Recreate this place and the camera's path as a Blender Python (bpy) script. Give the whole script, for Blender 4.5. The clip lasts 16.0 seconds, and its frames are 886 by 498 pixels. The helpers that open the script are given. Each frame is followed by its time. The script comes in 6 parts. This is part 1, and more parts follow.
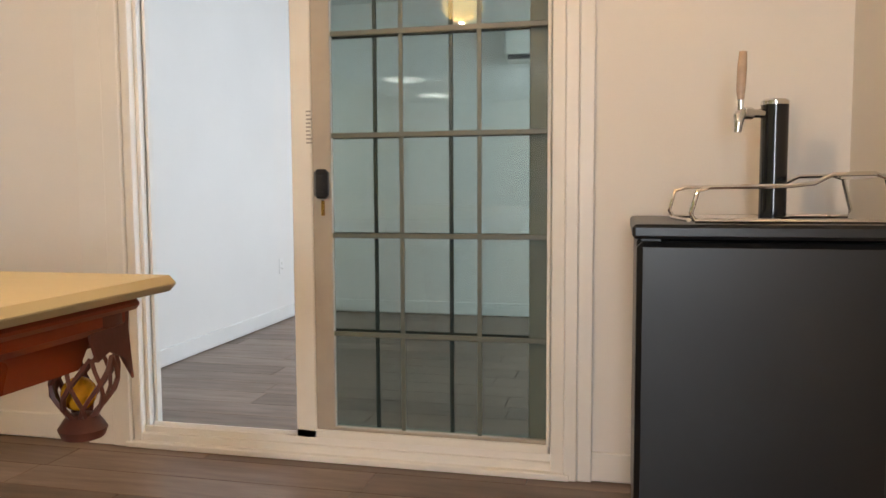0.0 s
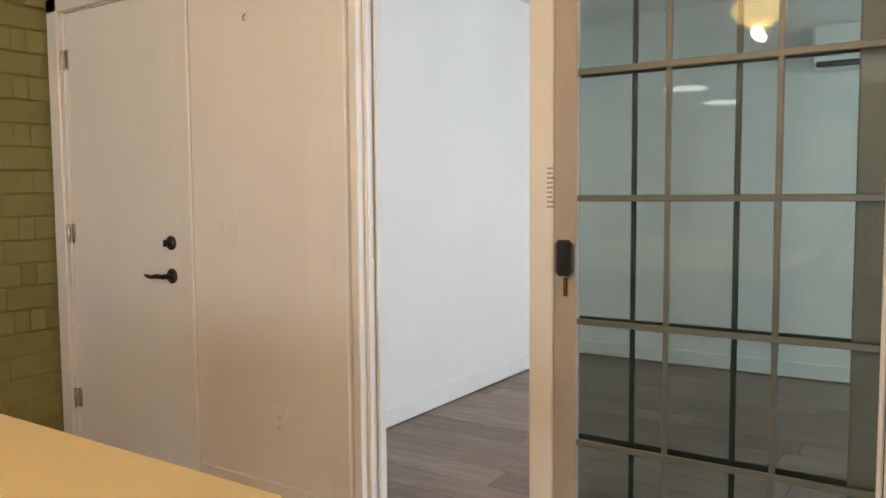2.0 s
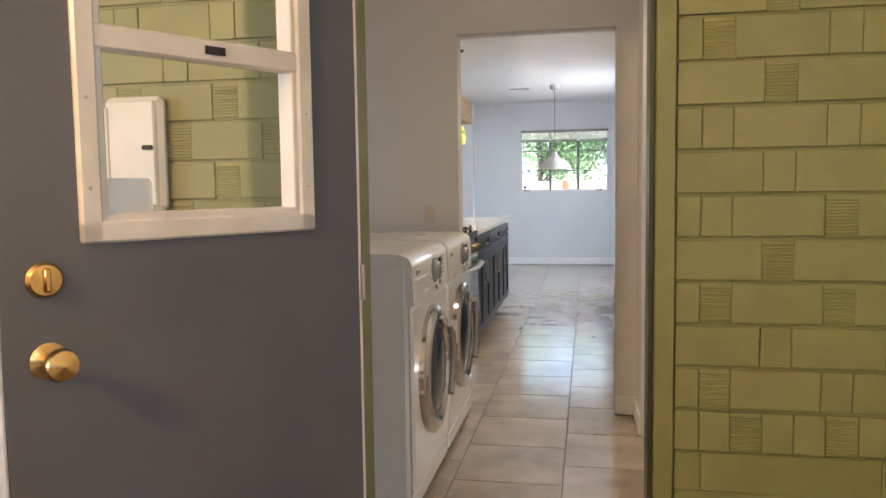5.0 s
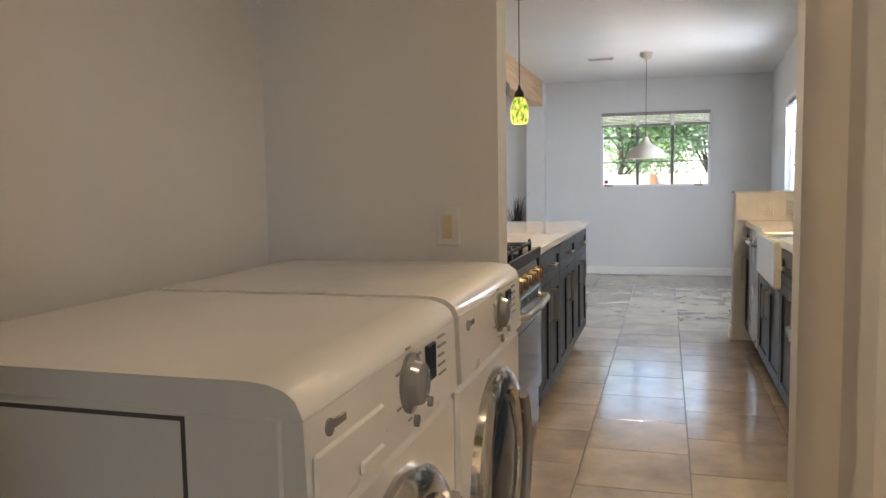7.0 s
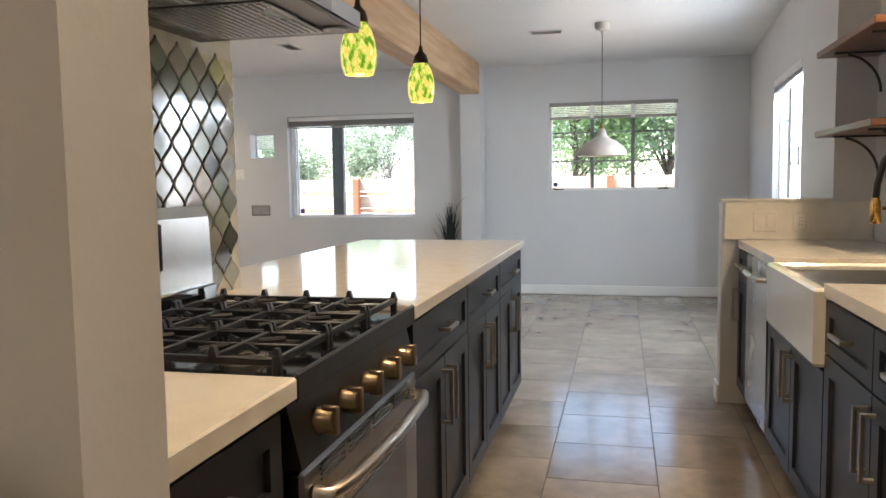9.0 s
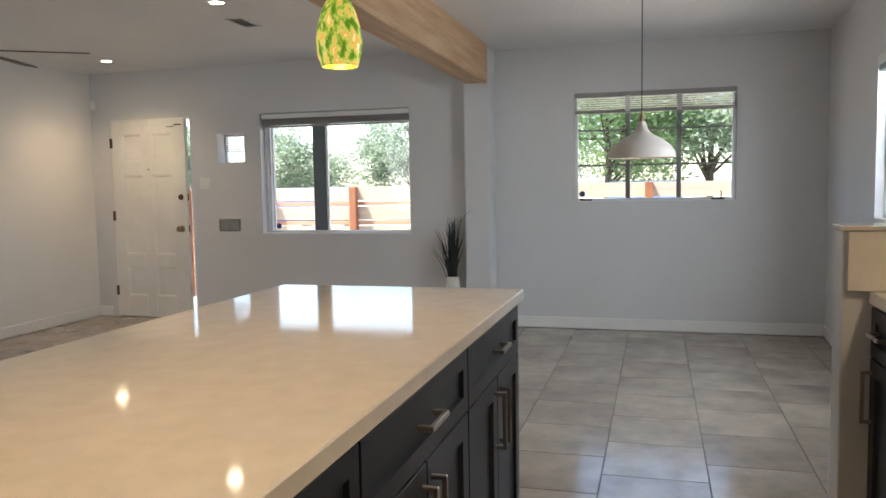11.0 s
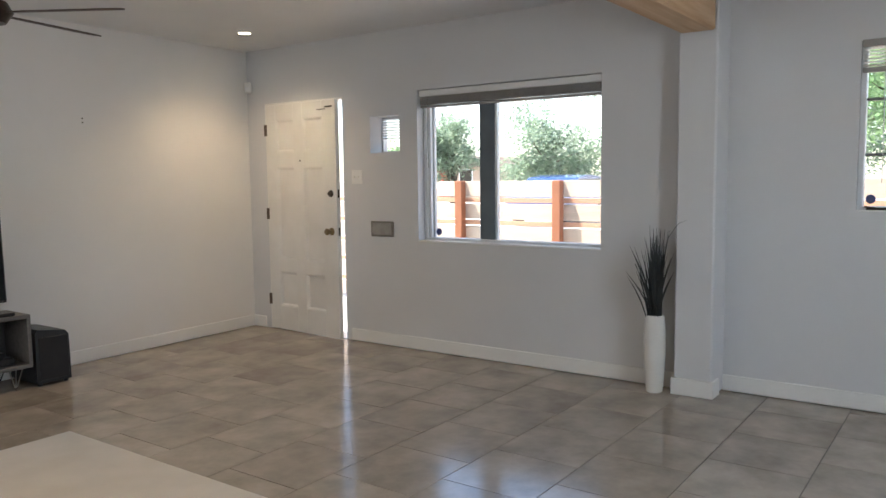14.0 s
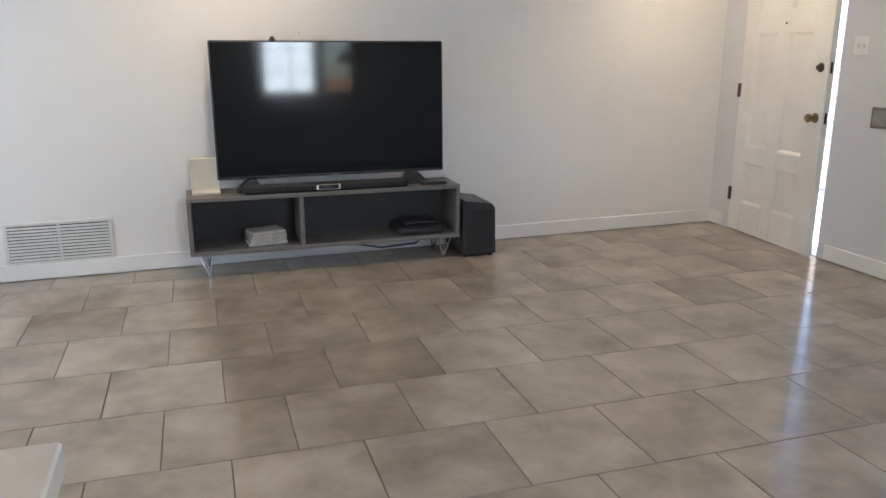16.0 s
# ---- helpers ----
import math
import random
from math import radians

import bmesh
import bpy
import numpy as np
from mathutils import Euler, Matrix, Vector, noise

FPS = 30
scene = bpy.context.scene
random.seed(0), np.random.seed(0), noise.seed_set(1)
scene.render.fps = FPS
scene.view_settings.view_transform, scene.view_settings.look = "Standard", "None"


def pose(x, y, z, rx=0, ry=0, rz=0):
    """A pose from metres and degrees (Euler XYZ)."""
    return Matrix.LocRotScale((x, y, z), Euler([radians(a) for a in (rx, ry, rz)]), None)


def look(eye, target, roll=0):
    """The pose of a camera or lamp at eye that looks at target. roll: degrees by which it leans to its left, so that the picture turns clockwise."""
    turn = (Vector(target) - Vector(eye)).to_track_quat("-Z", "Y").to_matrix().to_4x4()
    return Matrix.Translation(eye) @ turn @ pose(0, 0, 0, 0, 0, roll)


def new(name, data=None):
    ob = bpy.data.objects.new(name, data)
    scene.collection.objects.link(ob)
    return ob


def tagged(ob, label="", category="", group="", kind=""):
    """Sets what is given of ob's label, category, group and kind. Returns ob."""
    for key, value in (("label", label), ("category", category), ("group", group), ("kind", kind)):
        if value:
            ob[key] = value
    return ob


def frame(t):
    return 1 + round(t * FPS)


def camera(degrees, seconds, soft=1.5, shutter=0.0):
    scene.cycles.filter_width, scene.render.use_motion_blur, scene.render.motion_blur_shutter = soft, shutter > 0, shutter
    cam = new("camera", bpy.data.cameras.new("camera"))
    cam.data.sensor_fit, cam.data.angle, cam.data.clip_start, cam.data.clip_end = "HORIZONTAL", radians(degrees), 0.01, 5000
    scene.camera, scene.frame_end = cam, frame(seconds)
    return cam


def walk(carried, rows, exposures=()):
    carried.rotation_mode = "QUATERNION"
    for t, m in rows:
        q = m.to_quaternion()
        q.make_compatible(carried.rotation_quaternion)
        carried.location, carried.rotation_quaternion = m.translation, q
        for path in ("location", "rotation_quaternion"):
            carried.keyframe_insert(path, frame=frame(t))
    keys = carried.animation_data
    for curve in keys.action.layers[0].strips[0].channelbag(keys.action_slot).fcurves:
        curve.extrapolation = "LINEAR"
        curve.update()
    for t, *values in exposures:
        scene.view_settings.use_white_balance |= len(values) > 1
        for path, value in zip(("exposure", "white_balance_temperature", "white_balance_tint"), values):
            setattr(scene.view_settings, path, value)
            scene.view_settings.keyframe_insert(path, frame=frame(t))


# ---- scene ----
cam = camera(59.8, 16.0)
PATH = [
    (0, (0.919, 0.722, 0.995), (0.468, 2.664, 0.839), -0.3),
    (0.5, (0.877, 0.81, 1.022), (0.207, 2.688, 0.862), -0.4),
    (1, (0.867, 0.867, 1.09), (0.023, 2.673, 0.93), -0.4),
    (1.5, (0.868, 1.063, 1.15), (-0.101, 2.806, 0.99), -0.6),
    (2, (0.804, 1.277, 1.204), (-0.297, 2.941, 1.06), -0.4),
    (2.5, (0.758, 1.55, 1.193), (-0.702, 2.91, 1.056), -0.2),
    (3, (0.681, 1.736, 1.197), (-1.094, 2.647, 1.059), -0.2),
    (3.5, (0.421, 1.958, 1.228), (-1.486, 2.542, 1.076), -0.6),
    (4, (0.093, 2.132, 1.228), (-1.888, 2.354, 1.074), -0.8),
    (4.5, (-0.315, 2.203, 1.238), (-2.299, 2.01, 1.08), -0.5),
    (5, (-0.784, 2.162, 1.244), (-2.743, 1.793, 1.083), -0.8),
    (5.2, (-0.938, 2.159, 1.258), (-2.892, 1.76, 1.097), -0.9),
    (7.3, (-2.961, 1.929, 1.237), (-4.873, 1.368, 1.065), -0.9),
    (7.5, (-3.135, 1.918, 1.236), (-5.048, 1.363, 1.063), -0.9),
    (8, (-3.568, 1.89, 1.265), (-5.493, 1.378, 1.095), -1.0),
    (8.5, (-4.01, 1.904, 1.26), (-5.949, 1.442, 1.091), -0.9),
    (9, (-4.427, 1.91, 1.249), (-6.367, 1.457, 1.079), -0.8),
    (9.2, (-4.61, 1.906, 1.256), (-6.549, 1.446, 1.086), -0.9),
    (11.3, (-6.245, 1.83, 1.312), (-8.162, 1.283, 1.157), -0.8),
    (11.5, (-6.393, 1.854, 1.331), (-8.307, 1.297, 1.178), -0.7),
    (12, (-6.707, 1.88, 1.335), (-8.609, 1.28, 1.182), -0.7),
    (12.5, (-7.058, 1.86, 1.357), (-8.935, 1.187, 1.205), -0.7),
    (13, (-7.403, 1.875, 1.329), (-9.22, 1.052, 1.18), -0.7),
    (13.5, (-7.736, 1.854, 1.338), (-9.434, 0.811, 1.179), -0.7),
    (14, (-8.069, 1.753, 1.371), (-9.69, 0.596, 1.185), -0.7),
    (14.5, (-8.344, 1.681, 1.356), (-9.911, 0.456, 1.144), -0.7),
    (15, (-8.568, 1.583, 1.347), (-9.926, 0.134, 1.111), -0.5),
    (15.2, (-8.67, 1.517, 1.334), (-9.881, -0.052, 1.071), -0.2),
    (15.5, (-8.801, 1.442, 1.359), (-9.774, -0.273, 1.02), -0.1),
    (16, (-8.963, 1.321, 1.367), (-9.549, -0.524, 0.861), -0.0),
]
EXPOSURES = [(0.0, 2.3, 6450, 10), (3.0, 2.2, 6700, 10), (4.0, 2.55, 6050, 10), (5.0, 2.95, 6050, 10), (7.5, 2.65, 6500, 10), (9.0, 2.6, 6500, 10), (11.5, 1.98, 6700, 10), (14.0, 2.1, 6500, 10), (16.0, 2.55, 6050, 10)]
walk(cam, [(t, look(eye, target, roll)) for t, eye, target, roll in PATH], EXPOSURES)

# ---- light ----
world = bpy.data.worlds.new("daylight")
scene.world = world
world.use_nodes = True
wn = world.node_tree
sky = wn.nodes.new("ShaderNodeTexSky")
sky.sky_type, sky.sun_disc = "NISHITA", False
sky.sun_elevation, sky.sun_rotation = radians(62.4), radians(156)
wn.nodes["Background"].inputs[1].default_value = 0.15
wn.links.new(sky.outputs[0], wn.nodes["Background"].inputs[0])

sun = new("sun", bpy.data.lights.new("sun", "SUN"))
sun.data.energy, sun.data.angle, sun.data.color = 5.0, radians(0.5), (1.0, 0.95, 0.88)
sun.matrix_world = look((2.0, -4.5, 9.4), (0, 0, 0))


def area_lamp(name, eye, target, w, h, watts, colour):
    lamp = new(name, bpy.data.lights.new(name, "AREA"))
    lamp.data.shape, lamp.data.size, lamp.data.size_y = "RECTANGLE", w, h
    lamp.data.energy, lamp.data.color = watts, colour
    lamp.matrix_world = look(eye, target)
    return lamp


def spot_lamp(name, at, watts, colour, degrees=100, size=0.05):
    lamp = new(name, bpy.data.lights.new(name, "SPOT"))
    lamp.data.energy, lamp.data.color = watts, colour
    lamp.data.spot_size, lamp.data.spot_blend, lamp.data.shadow_soft_size = radians(degrees), 0.8, size
    lamp.matrix_world = look(at, (at[0], at[1] + 0.001, 0))
    return lamp


def point_lamp(name, at, watts, colour, size=0.05):
    lamp = new(name, bpy.data.lights.new(name, "POINT"))
    lamp.data.energy, lamp.data.color, lamp.data.shadow_soft_size = watts, colour, size
    lamp.location = at
    return lamp


YD_OPENING = 3.215   # in the opening of the side window, outside the panes
DAY, WARM = (0.86, 0.93, 1.0), (1.0, 0.66, 0.36)
# added lamps for daylight from unseen windows; these windows are not built
area_lamp("daylight_patio", (1.5, -4.4, 1.4), (-1.0, -2.0, 1.2), 2.4, 1.6, 58, DAY)
area_lamp("daylight_sunroom", (2.55, 5.2, 1.5), (-1.0, 5.0, 1.1), 2.0, 1.7, 24, (0.80, 0.90, 1.0))
# fill lamp added to brighten the living room, in front of a closed wall
area_lamp("living_fill", (-6.2, -2.3, 1.5), (-12.0, -3.4, 1.1), 1.6, 1.3, 7, DAY)
# two lamps in the side window's opening stand in for its sky light
area_lamp("daylight_dining", (-10.55, YD_OPENING, 1.955), (-10.45, 1.35, 0.0), 1.20, 0.12, 8, (0.72, 0.86, 1.0))
area_lamp("daylight_dining_glass", (-10.31, YD_OPENING + 0.03, 1.50), (-11.0, -3.0, 1.2), 0.70, 0.80, 8, DAY)

# ---- materials ----


def nodes_of(name):
    m = bpy.data.materials.new(name)
    m.use_nodes = True
    nt = m.node_tree
    return m, nt, nt.nodes["Principled BSDF"]


def mixed(nt, a, b, fac):
    mix = nt.nodes.new("ShaderNodeMix")
    mix.data_type = "RGBA"
    for socket, value in ((mix.inputs[6], a), (mix.inputs[7], b)):
        if isinstance(value, tuple):
            socket.default_value = (*value, 1)
        else:
            nt.links.new(value, socket)
    if isinstance(fac, float):
        mix.inputs[0].default_value = fac
    else:
        nt.links.new(fac, mix.inputs[0])
    return mix.outputs[2]


def noise_of(nt, scale, detail=4.0, stretch=None, rough=0.55):
    co = nt.nodes.new("ShaderNodeTexCoord")
    tex = nt.nodes.new("ShaderNodeTexNoise")
    tex.inputs["Scale"].default_value, tex.inputs["Detail"].default_value, tex.inputs["Roughness"].default_value = scale, detail, rough
    out = co.outputs["Object"]
    if stretch:
        mp = nt.nodes.new("ShaderNodeMapping")
        mp.inputs["Scale"].default_value = stretch
        nt.links.new(out, mp.inputs[0])
        out = mp.outputs[0]
    nt.links.new(out, tex.inputs["Vector"])
    return tex.outputs["Fac"]


def ramp(nt, fac, lo, hi):
    r = nt.nodes.new("ShaderNodeMapRange")
    r.inputs[1].default_value, r.inputs[2].default_value = lo, hi
    nt.links.new(fac, r.inputs[0])
    return r.outputs[0]


def bumped(nt, bsdf, height, strength, dist=0.002):
    b = nt.nodes.new("ShaderNodeBump")
    b.inputs["Strength"].default_value, b.inputs["Distance"].default_value = strength, dist
    nt.links.new(height, b.inputs["Height"])
    nt.links.new(b.outputs[0], bsdf.inputs["Normal"])


def plain(name, a, b=None, rough=0.5, metal=0.0, scale=6.0, bump=0.0, bscale=60.0, stretch=None, coat=0.0, rvar=0.08, bdist=0.002):
    """Two close tones in soft patches, uneven gloss and a fine relief."""
    m, nt, bs = nodes_of(name)
    b = b or tuple(c * 0.88 for c in a)
    n1 = noise_of(nt, scale, 5.0, stretch)
    nt.links.new(mixed(nt, a, b, ramp(nt, n1, 0.35, 0.65)), bs.inputs["Base Color"])
    rr = nt.nodes.new("ShaderNodeMapRange")
    rr.inputs[3].default_value, rr.inputs[4].default_value = max(rough - rvar, 0.02), min(rough + rvar, 1)
    nt.links.new(noise_of(nt, scale * 2.3, 3.0, stretch), rr.inputs[0])
    nt.links.new(rr.outputs[0], bs.inputs["Roughness"])
    bs.inputs["Metallic"].default_value = metal
    bs.inputs["Coat Weight"].default_value = coat
    if bump:
        bumped(nt, bs, noise_of(nt, bscale, 4.0, stretch), bump, bdist)
    return m


def piece_material(name, tones, rough, scale, stretch=None, bump=0.15, bscale=40.0, rvar=0.1, veins=0.35, per_island=False, gloss=0.5):
    """Tone picked for each piece at random, with clouds and grain over it."""
    m, nt, bs = nodes_of(name)
    bs.inputs["Specular IOR Level"].default_value = gloss
    if per_island:
        rnd = nt.nodes.new("ShaderNodeNewGeometry").outputs["Random Per Island"]
    else:
        rnd = nt.nodes.new("ShaderNodeObjectInfo").outputs["Random"]
    cr = nt.nodes.new("ShaderNodeValToRGB")
    cr.color_ramp.interpolation = "LINEAR"
    while len(cr.color_ramp.elements) < len(tones):
        cr.color_ramp.elements.new(0.5)
    for i, (e, c) in enumerate(zip(cr.color_ramp.elements, tones)):
        e.position, e.color = i / max(len(tones) - 1, 1), (*c, 1)
    nt.links.new(rnd, cr.inputs[0])
    co = nt.nodes.new("ShaderNodeTexCoord")
    geo = nt.nodes.new("ShaderNodeNewGeometry")
    off = nt.nodes.new("ShaderNodeVectorMath")
    off.operation = "MULTIPLY_ADD"
    comb = nt.nodes.new("ShaderNodeCombineXYZ")
    for i in range(3):
        nt.links.new(rnd, comb.inputs[i])
    nt.links.new(comb.outputs[0], off.inputs[0])
    off.inputs[1].default_value = (37, 53, 71)
    nt.links.new(geo.outputs["Position"], off.inputs[2])
    mp = nt.nodes.new("ShaderNodeMapping")
    mp.inputs["Scale"].default_value = stretch or (1, 1, 1)
    nt.links.new(off.outputs[0], mp.inputs[0])
    tex = nt.nodes.new("ShaderNodeTexNoise")
    tex.inputs["Scale"].default_value, tex.inputs["Detail"].default_value, tex.inputs["Roughness"].default_value = scale, 6.0, 0.6
    nt.links.new(mp.outputs[0], tex.inputs["Vector"])
    dark = nt.nodes.new("ShaderNodeMix")
    dark.data_type, dark.blend_type = "RGBA", "MULTIPLY"
    nt.links.new(ramp(nt, tex.outputs["Fac"], 0.3, 0.72), dark.inputs[0])
    nt.links.new(cr.outputs[0], dark.inputs[6])
    dark.inputs[7].default_value = (1 - veins, 1 - veins * 1.05, 1 - veins * 1.1, 1)
    nt.links.new(dark.outputs[2], bs.inputs["Base Color"])
    rr = nt.nodes.new("ShaderNodeMapRange")
    rr.inputs[3].default_value, rr.inputs[4].default_value = max(rough - rvar, 0.02), rough + rvar
    nt.links.new(tex.outputs["Fac"], rr.inputs[0])
    nt.links.new(rr.outputs[0], bs.inputs["Roughness"])
    t2 = nt.nodes.new("ShaderNodeTexNoise")
    t2.inputs["Scale"].default_value, t2.inputs["Detail"].default_value = bscale, 3.0
    nt.links.new(mp.outputs[0], t2.inputs["Vector"])
    bumped(nt, bs, t2.outputs["Fac"], bump, 0.0015)
    return m


def glass_material(name, colour=(1, 1, 1), rough=0.0, gloss=0.035):
    """Thin pane: clear, with a mirror's share that grows at a slant."""
    m = bpy.data.materials.new(name)
    m.use_nodes = True
    nt = m.node_tree
    nt.nodes.clear()
    out = nt.nodes.new("ShaderNodeOutputMaterial")
    clear, shine, mix = nt.nodes.new("ShaderNodeBsdfTransparent"), nt.nodes.new("ShaderNodeBsdfGlossy"), nt.nodes.new("ShaderNodeMixShader")
    clear.inputs[0].default_value = (*colour, 1)
    shine.inputs["Roughness"].default_value = rough
    slant, steep, share = nt.nodes.new("ShaderNodeLayerWeight"), nt.nodes.new("ShaderNodeMath"), nt.nodes.new("ShaderNodeMath")
    steep.operation, share.operation = "POWER", "MULTIPLY_ADD"
    nt.links.new(slant.outputs["Facing"], steep.inputs[0])
    steep.inputs[1].default_value = 5.0
    nt.links.new(steep.outputs[0], share.inputs[0])
    share.inputs[1].default_value, share.inputs[2].default_value = 0.6, gloss
    nt.links.new(share.outputs[0], mix.inputs[0])
    nt.links.new(clear.outputs[0], mix.inputs[1])
    nt.links.new(shine.outputs[0], mix.inputs[2])
    nt.links.new(mix.outputs[0], out.inputs[0])
    return m


def glowing(name, colour, strength):
    m, nt, bs = nodes_of(name)
    bs.inputs["Base Color"].default_value = (*colour, 1)
    bs.inputs["Emission Color"].default_value = (*colour, 1)
    bs.inputs["Emission Strength"].default_value = strength
    return m


WALL = plain("wall_paint", (0.79, 0.77, 0.745), (0.76, 0.74, 0.715), 0.62, 0, 1.3, 0.22, 90)
WALL_GREY = plain("pale_grey_wall_paint", (0.66, 0.655, 0.66), (0.625, 0.62, 0.625), 0.55, 0, 1.1, 0.25, 80)
CEIL = plain("ceiling_paint", (0.74, 0.735, 0.73), (0.70, 0.70, 0.695), 0.38, 0, 1.5, 0.35, 26, bdist=0.004)
TRIM = plain("white_trim_paint", (0.80, 0.79, 0.77), (0.76, 0.75, 0.73), 0.35, 0, 3.0, 0.06, 120)
DOOR_WHITE = plain("white_door_paint", (0.80, 0.80, 0.79), (0.77, 0.77, 0.76), 0.38, 0, 2.0, 0.08, 150)
OLD_WHITE = plain("old_white_gloss_paint", (0.80, 0.78, 0.75), (0.74, 0.715, 0.68), 0.33, 0, 3.0, 0.15, 45)
GREEN = piece_material("olive_green_masonry_paint", ((0.225, 0.22, 0.072), (0.24, 0.235, 0.078), (0.255, 0.245, 0.084)), 0.42, 9.0, None, 0.55, 55, 0.12, 0.16)
GREEN_WALL = plain("olive_green_mortar_paint", (0.215, 0.21, 0.069), (0.19, 0.185, 0.06), 0.5, 0, 8.0, 0.6, 60)
GREEN_TRIM = plain("dark_green_frame_paint", (0.045, 0.055, 0.03), (0.07, 0.08, 0.04), 0.4, 0, 7.0, 0.1, 80)
PLANK = piece_material("grey_brown_wood_plank", ((0.14, 0.086, 0.058), (0.215, 0.14, 0.098), (0.28, 0.195, 0.145), (0.18, 0.112, 0.076)), 0.36, 3.2, (1.0, 7.0, 1.0), 0.12, 30, 0.1, 0.42)
PLANKS = piece_material("grey_brown_wood_planks", ((0.14, 0.086, 0.058), (0.215, 0.14, 0.098), (0.28, 0.195, 0.145), (0.18, 0.112, 0.076)), 0.36, 3.2, (1.0, 7.0, 1.0), 0.12, 30, 0.1, 0.42, True)
TILE = piece_material("greige_porcelain_floor_tile", ((0.35, 0.295, 0.24), (0.39, 0.335, 0.275), (0.42, 0.365, 0.30), (0.37, 0.315, 0.255)), 0.16, 3.4, None, 0.0, 10, 0.03, 0.46, False, 0.85)
TILES = piece_material("greige_porcelain_floor_tiles", ((0.35, 0.295, 0.24), (0.39, 0.335, 0.275), (0.42, 0.365, 0.30), (0.37, 0.315, 0.255)), 0.16, 3.4, None, 0.0, 10, 0.03, 0.46, True, 0.85)
GROUT = plain("brown_grout", (0.12, 0.10, 0.083), (0.09, 0.075, 0.063), 0.85, 0, 20, 0.4, 200)
QUARTZ = plain("cream_quartz", (0.76, 0.72, 0.66), (0.70, 0.66, 0.60), 0.07, 0, 14.0, 0, 60, rvar=0.04)
NAVY = plain("dark_navy_cabinet_paint", (0.010, 0.013, 0.021), (0.008, 0.011, 0.018), 0.40, 0, 3.0, 0, 90, rvar=0.03)
NICKEL = plain("brushed_nickel", (0.55, 0.50, 0.44), (0.48, 0.44, 0.38), 0.28, 1.0, 2.0, rvar=0.03)
STEEL = plain("brushed_steel", (0.48, 0.475, 0.47), (0.45, 0.445, 0.44), 0.27, 1.0, 1.2, rvar=0.03)
DARK_STEEL = plain("dark_stainless_steel", (0.16, 0.15, 0.145), (0.14, 0.13, 0.128), 0.30, 0.85, 1.2, rvar=0.03)
IRON = plain("black_cast_iron", (0.014, 0.016, 0.022), (0.020, 0.022, 0.028), 0.45, 0.2, 30, 0.25, 200)
BLACK = plain("black_plastic", (0.012, 0.012, 0.014), (0.018, 0.018, 0.02), 0.35, 0, 12, 0.05, 150)
BLACK_GLOSS = plain("glossy_black_enamel", (0.008, 0.009, 0.012), (0.012, 0.013, 0.016), 0.10, 0, 10, 0, 100, rvar=0.04)
CHROME = plain("chrome", (0.75, 0.74, 0.73), (0.70, 0.69, 0.68), 0.10, 1.0, 2.0, rvar=0.02)
BRASS = plain("worn_brass", (0.72, 0.46, 0.16), (0.60, 0.36, 0.12), 0.22, 1.0, 25, rvar=0.08)
BRONZE = plain("oil_rubbed_bronze", (0.035, 0.026, 0.02), (0.06, 0.042, 0.03), 0.35, 0.7, 30, 0.05, 200)
GLASS = glass_material("window_glass")
TINT = glass_material("tinted_green_grey_glass", (0.80, 0.84, 0.825), 0.0, 0.03)

# ---- building helpers ----


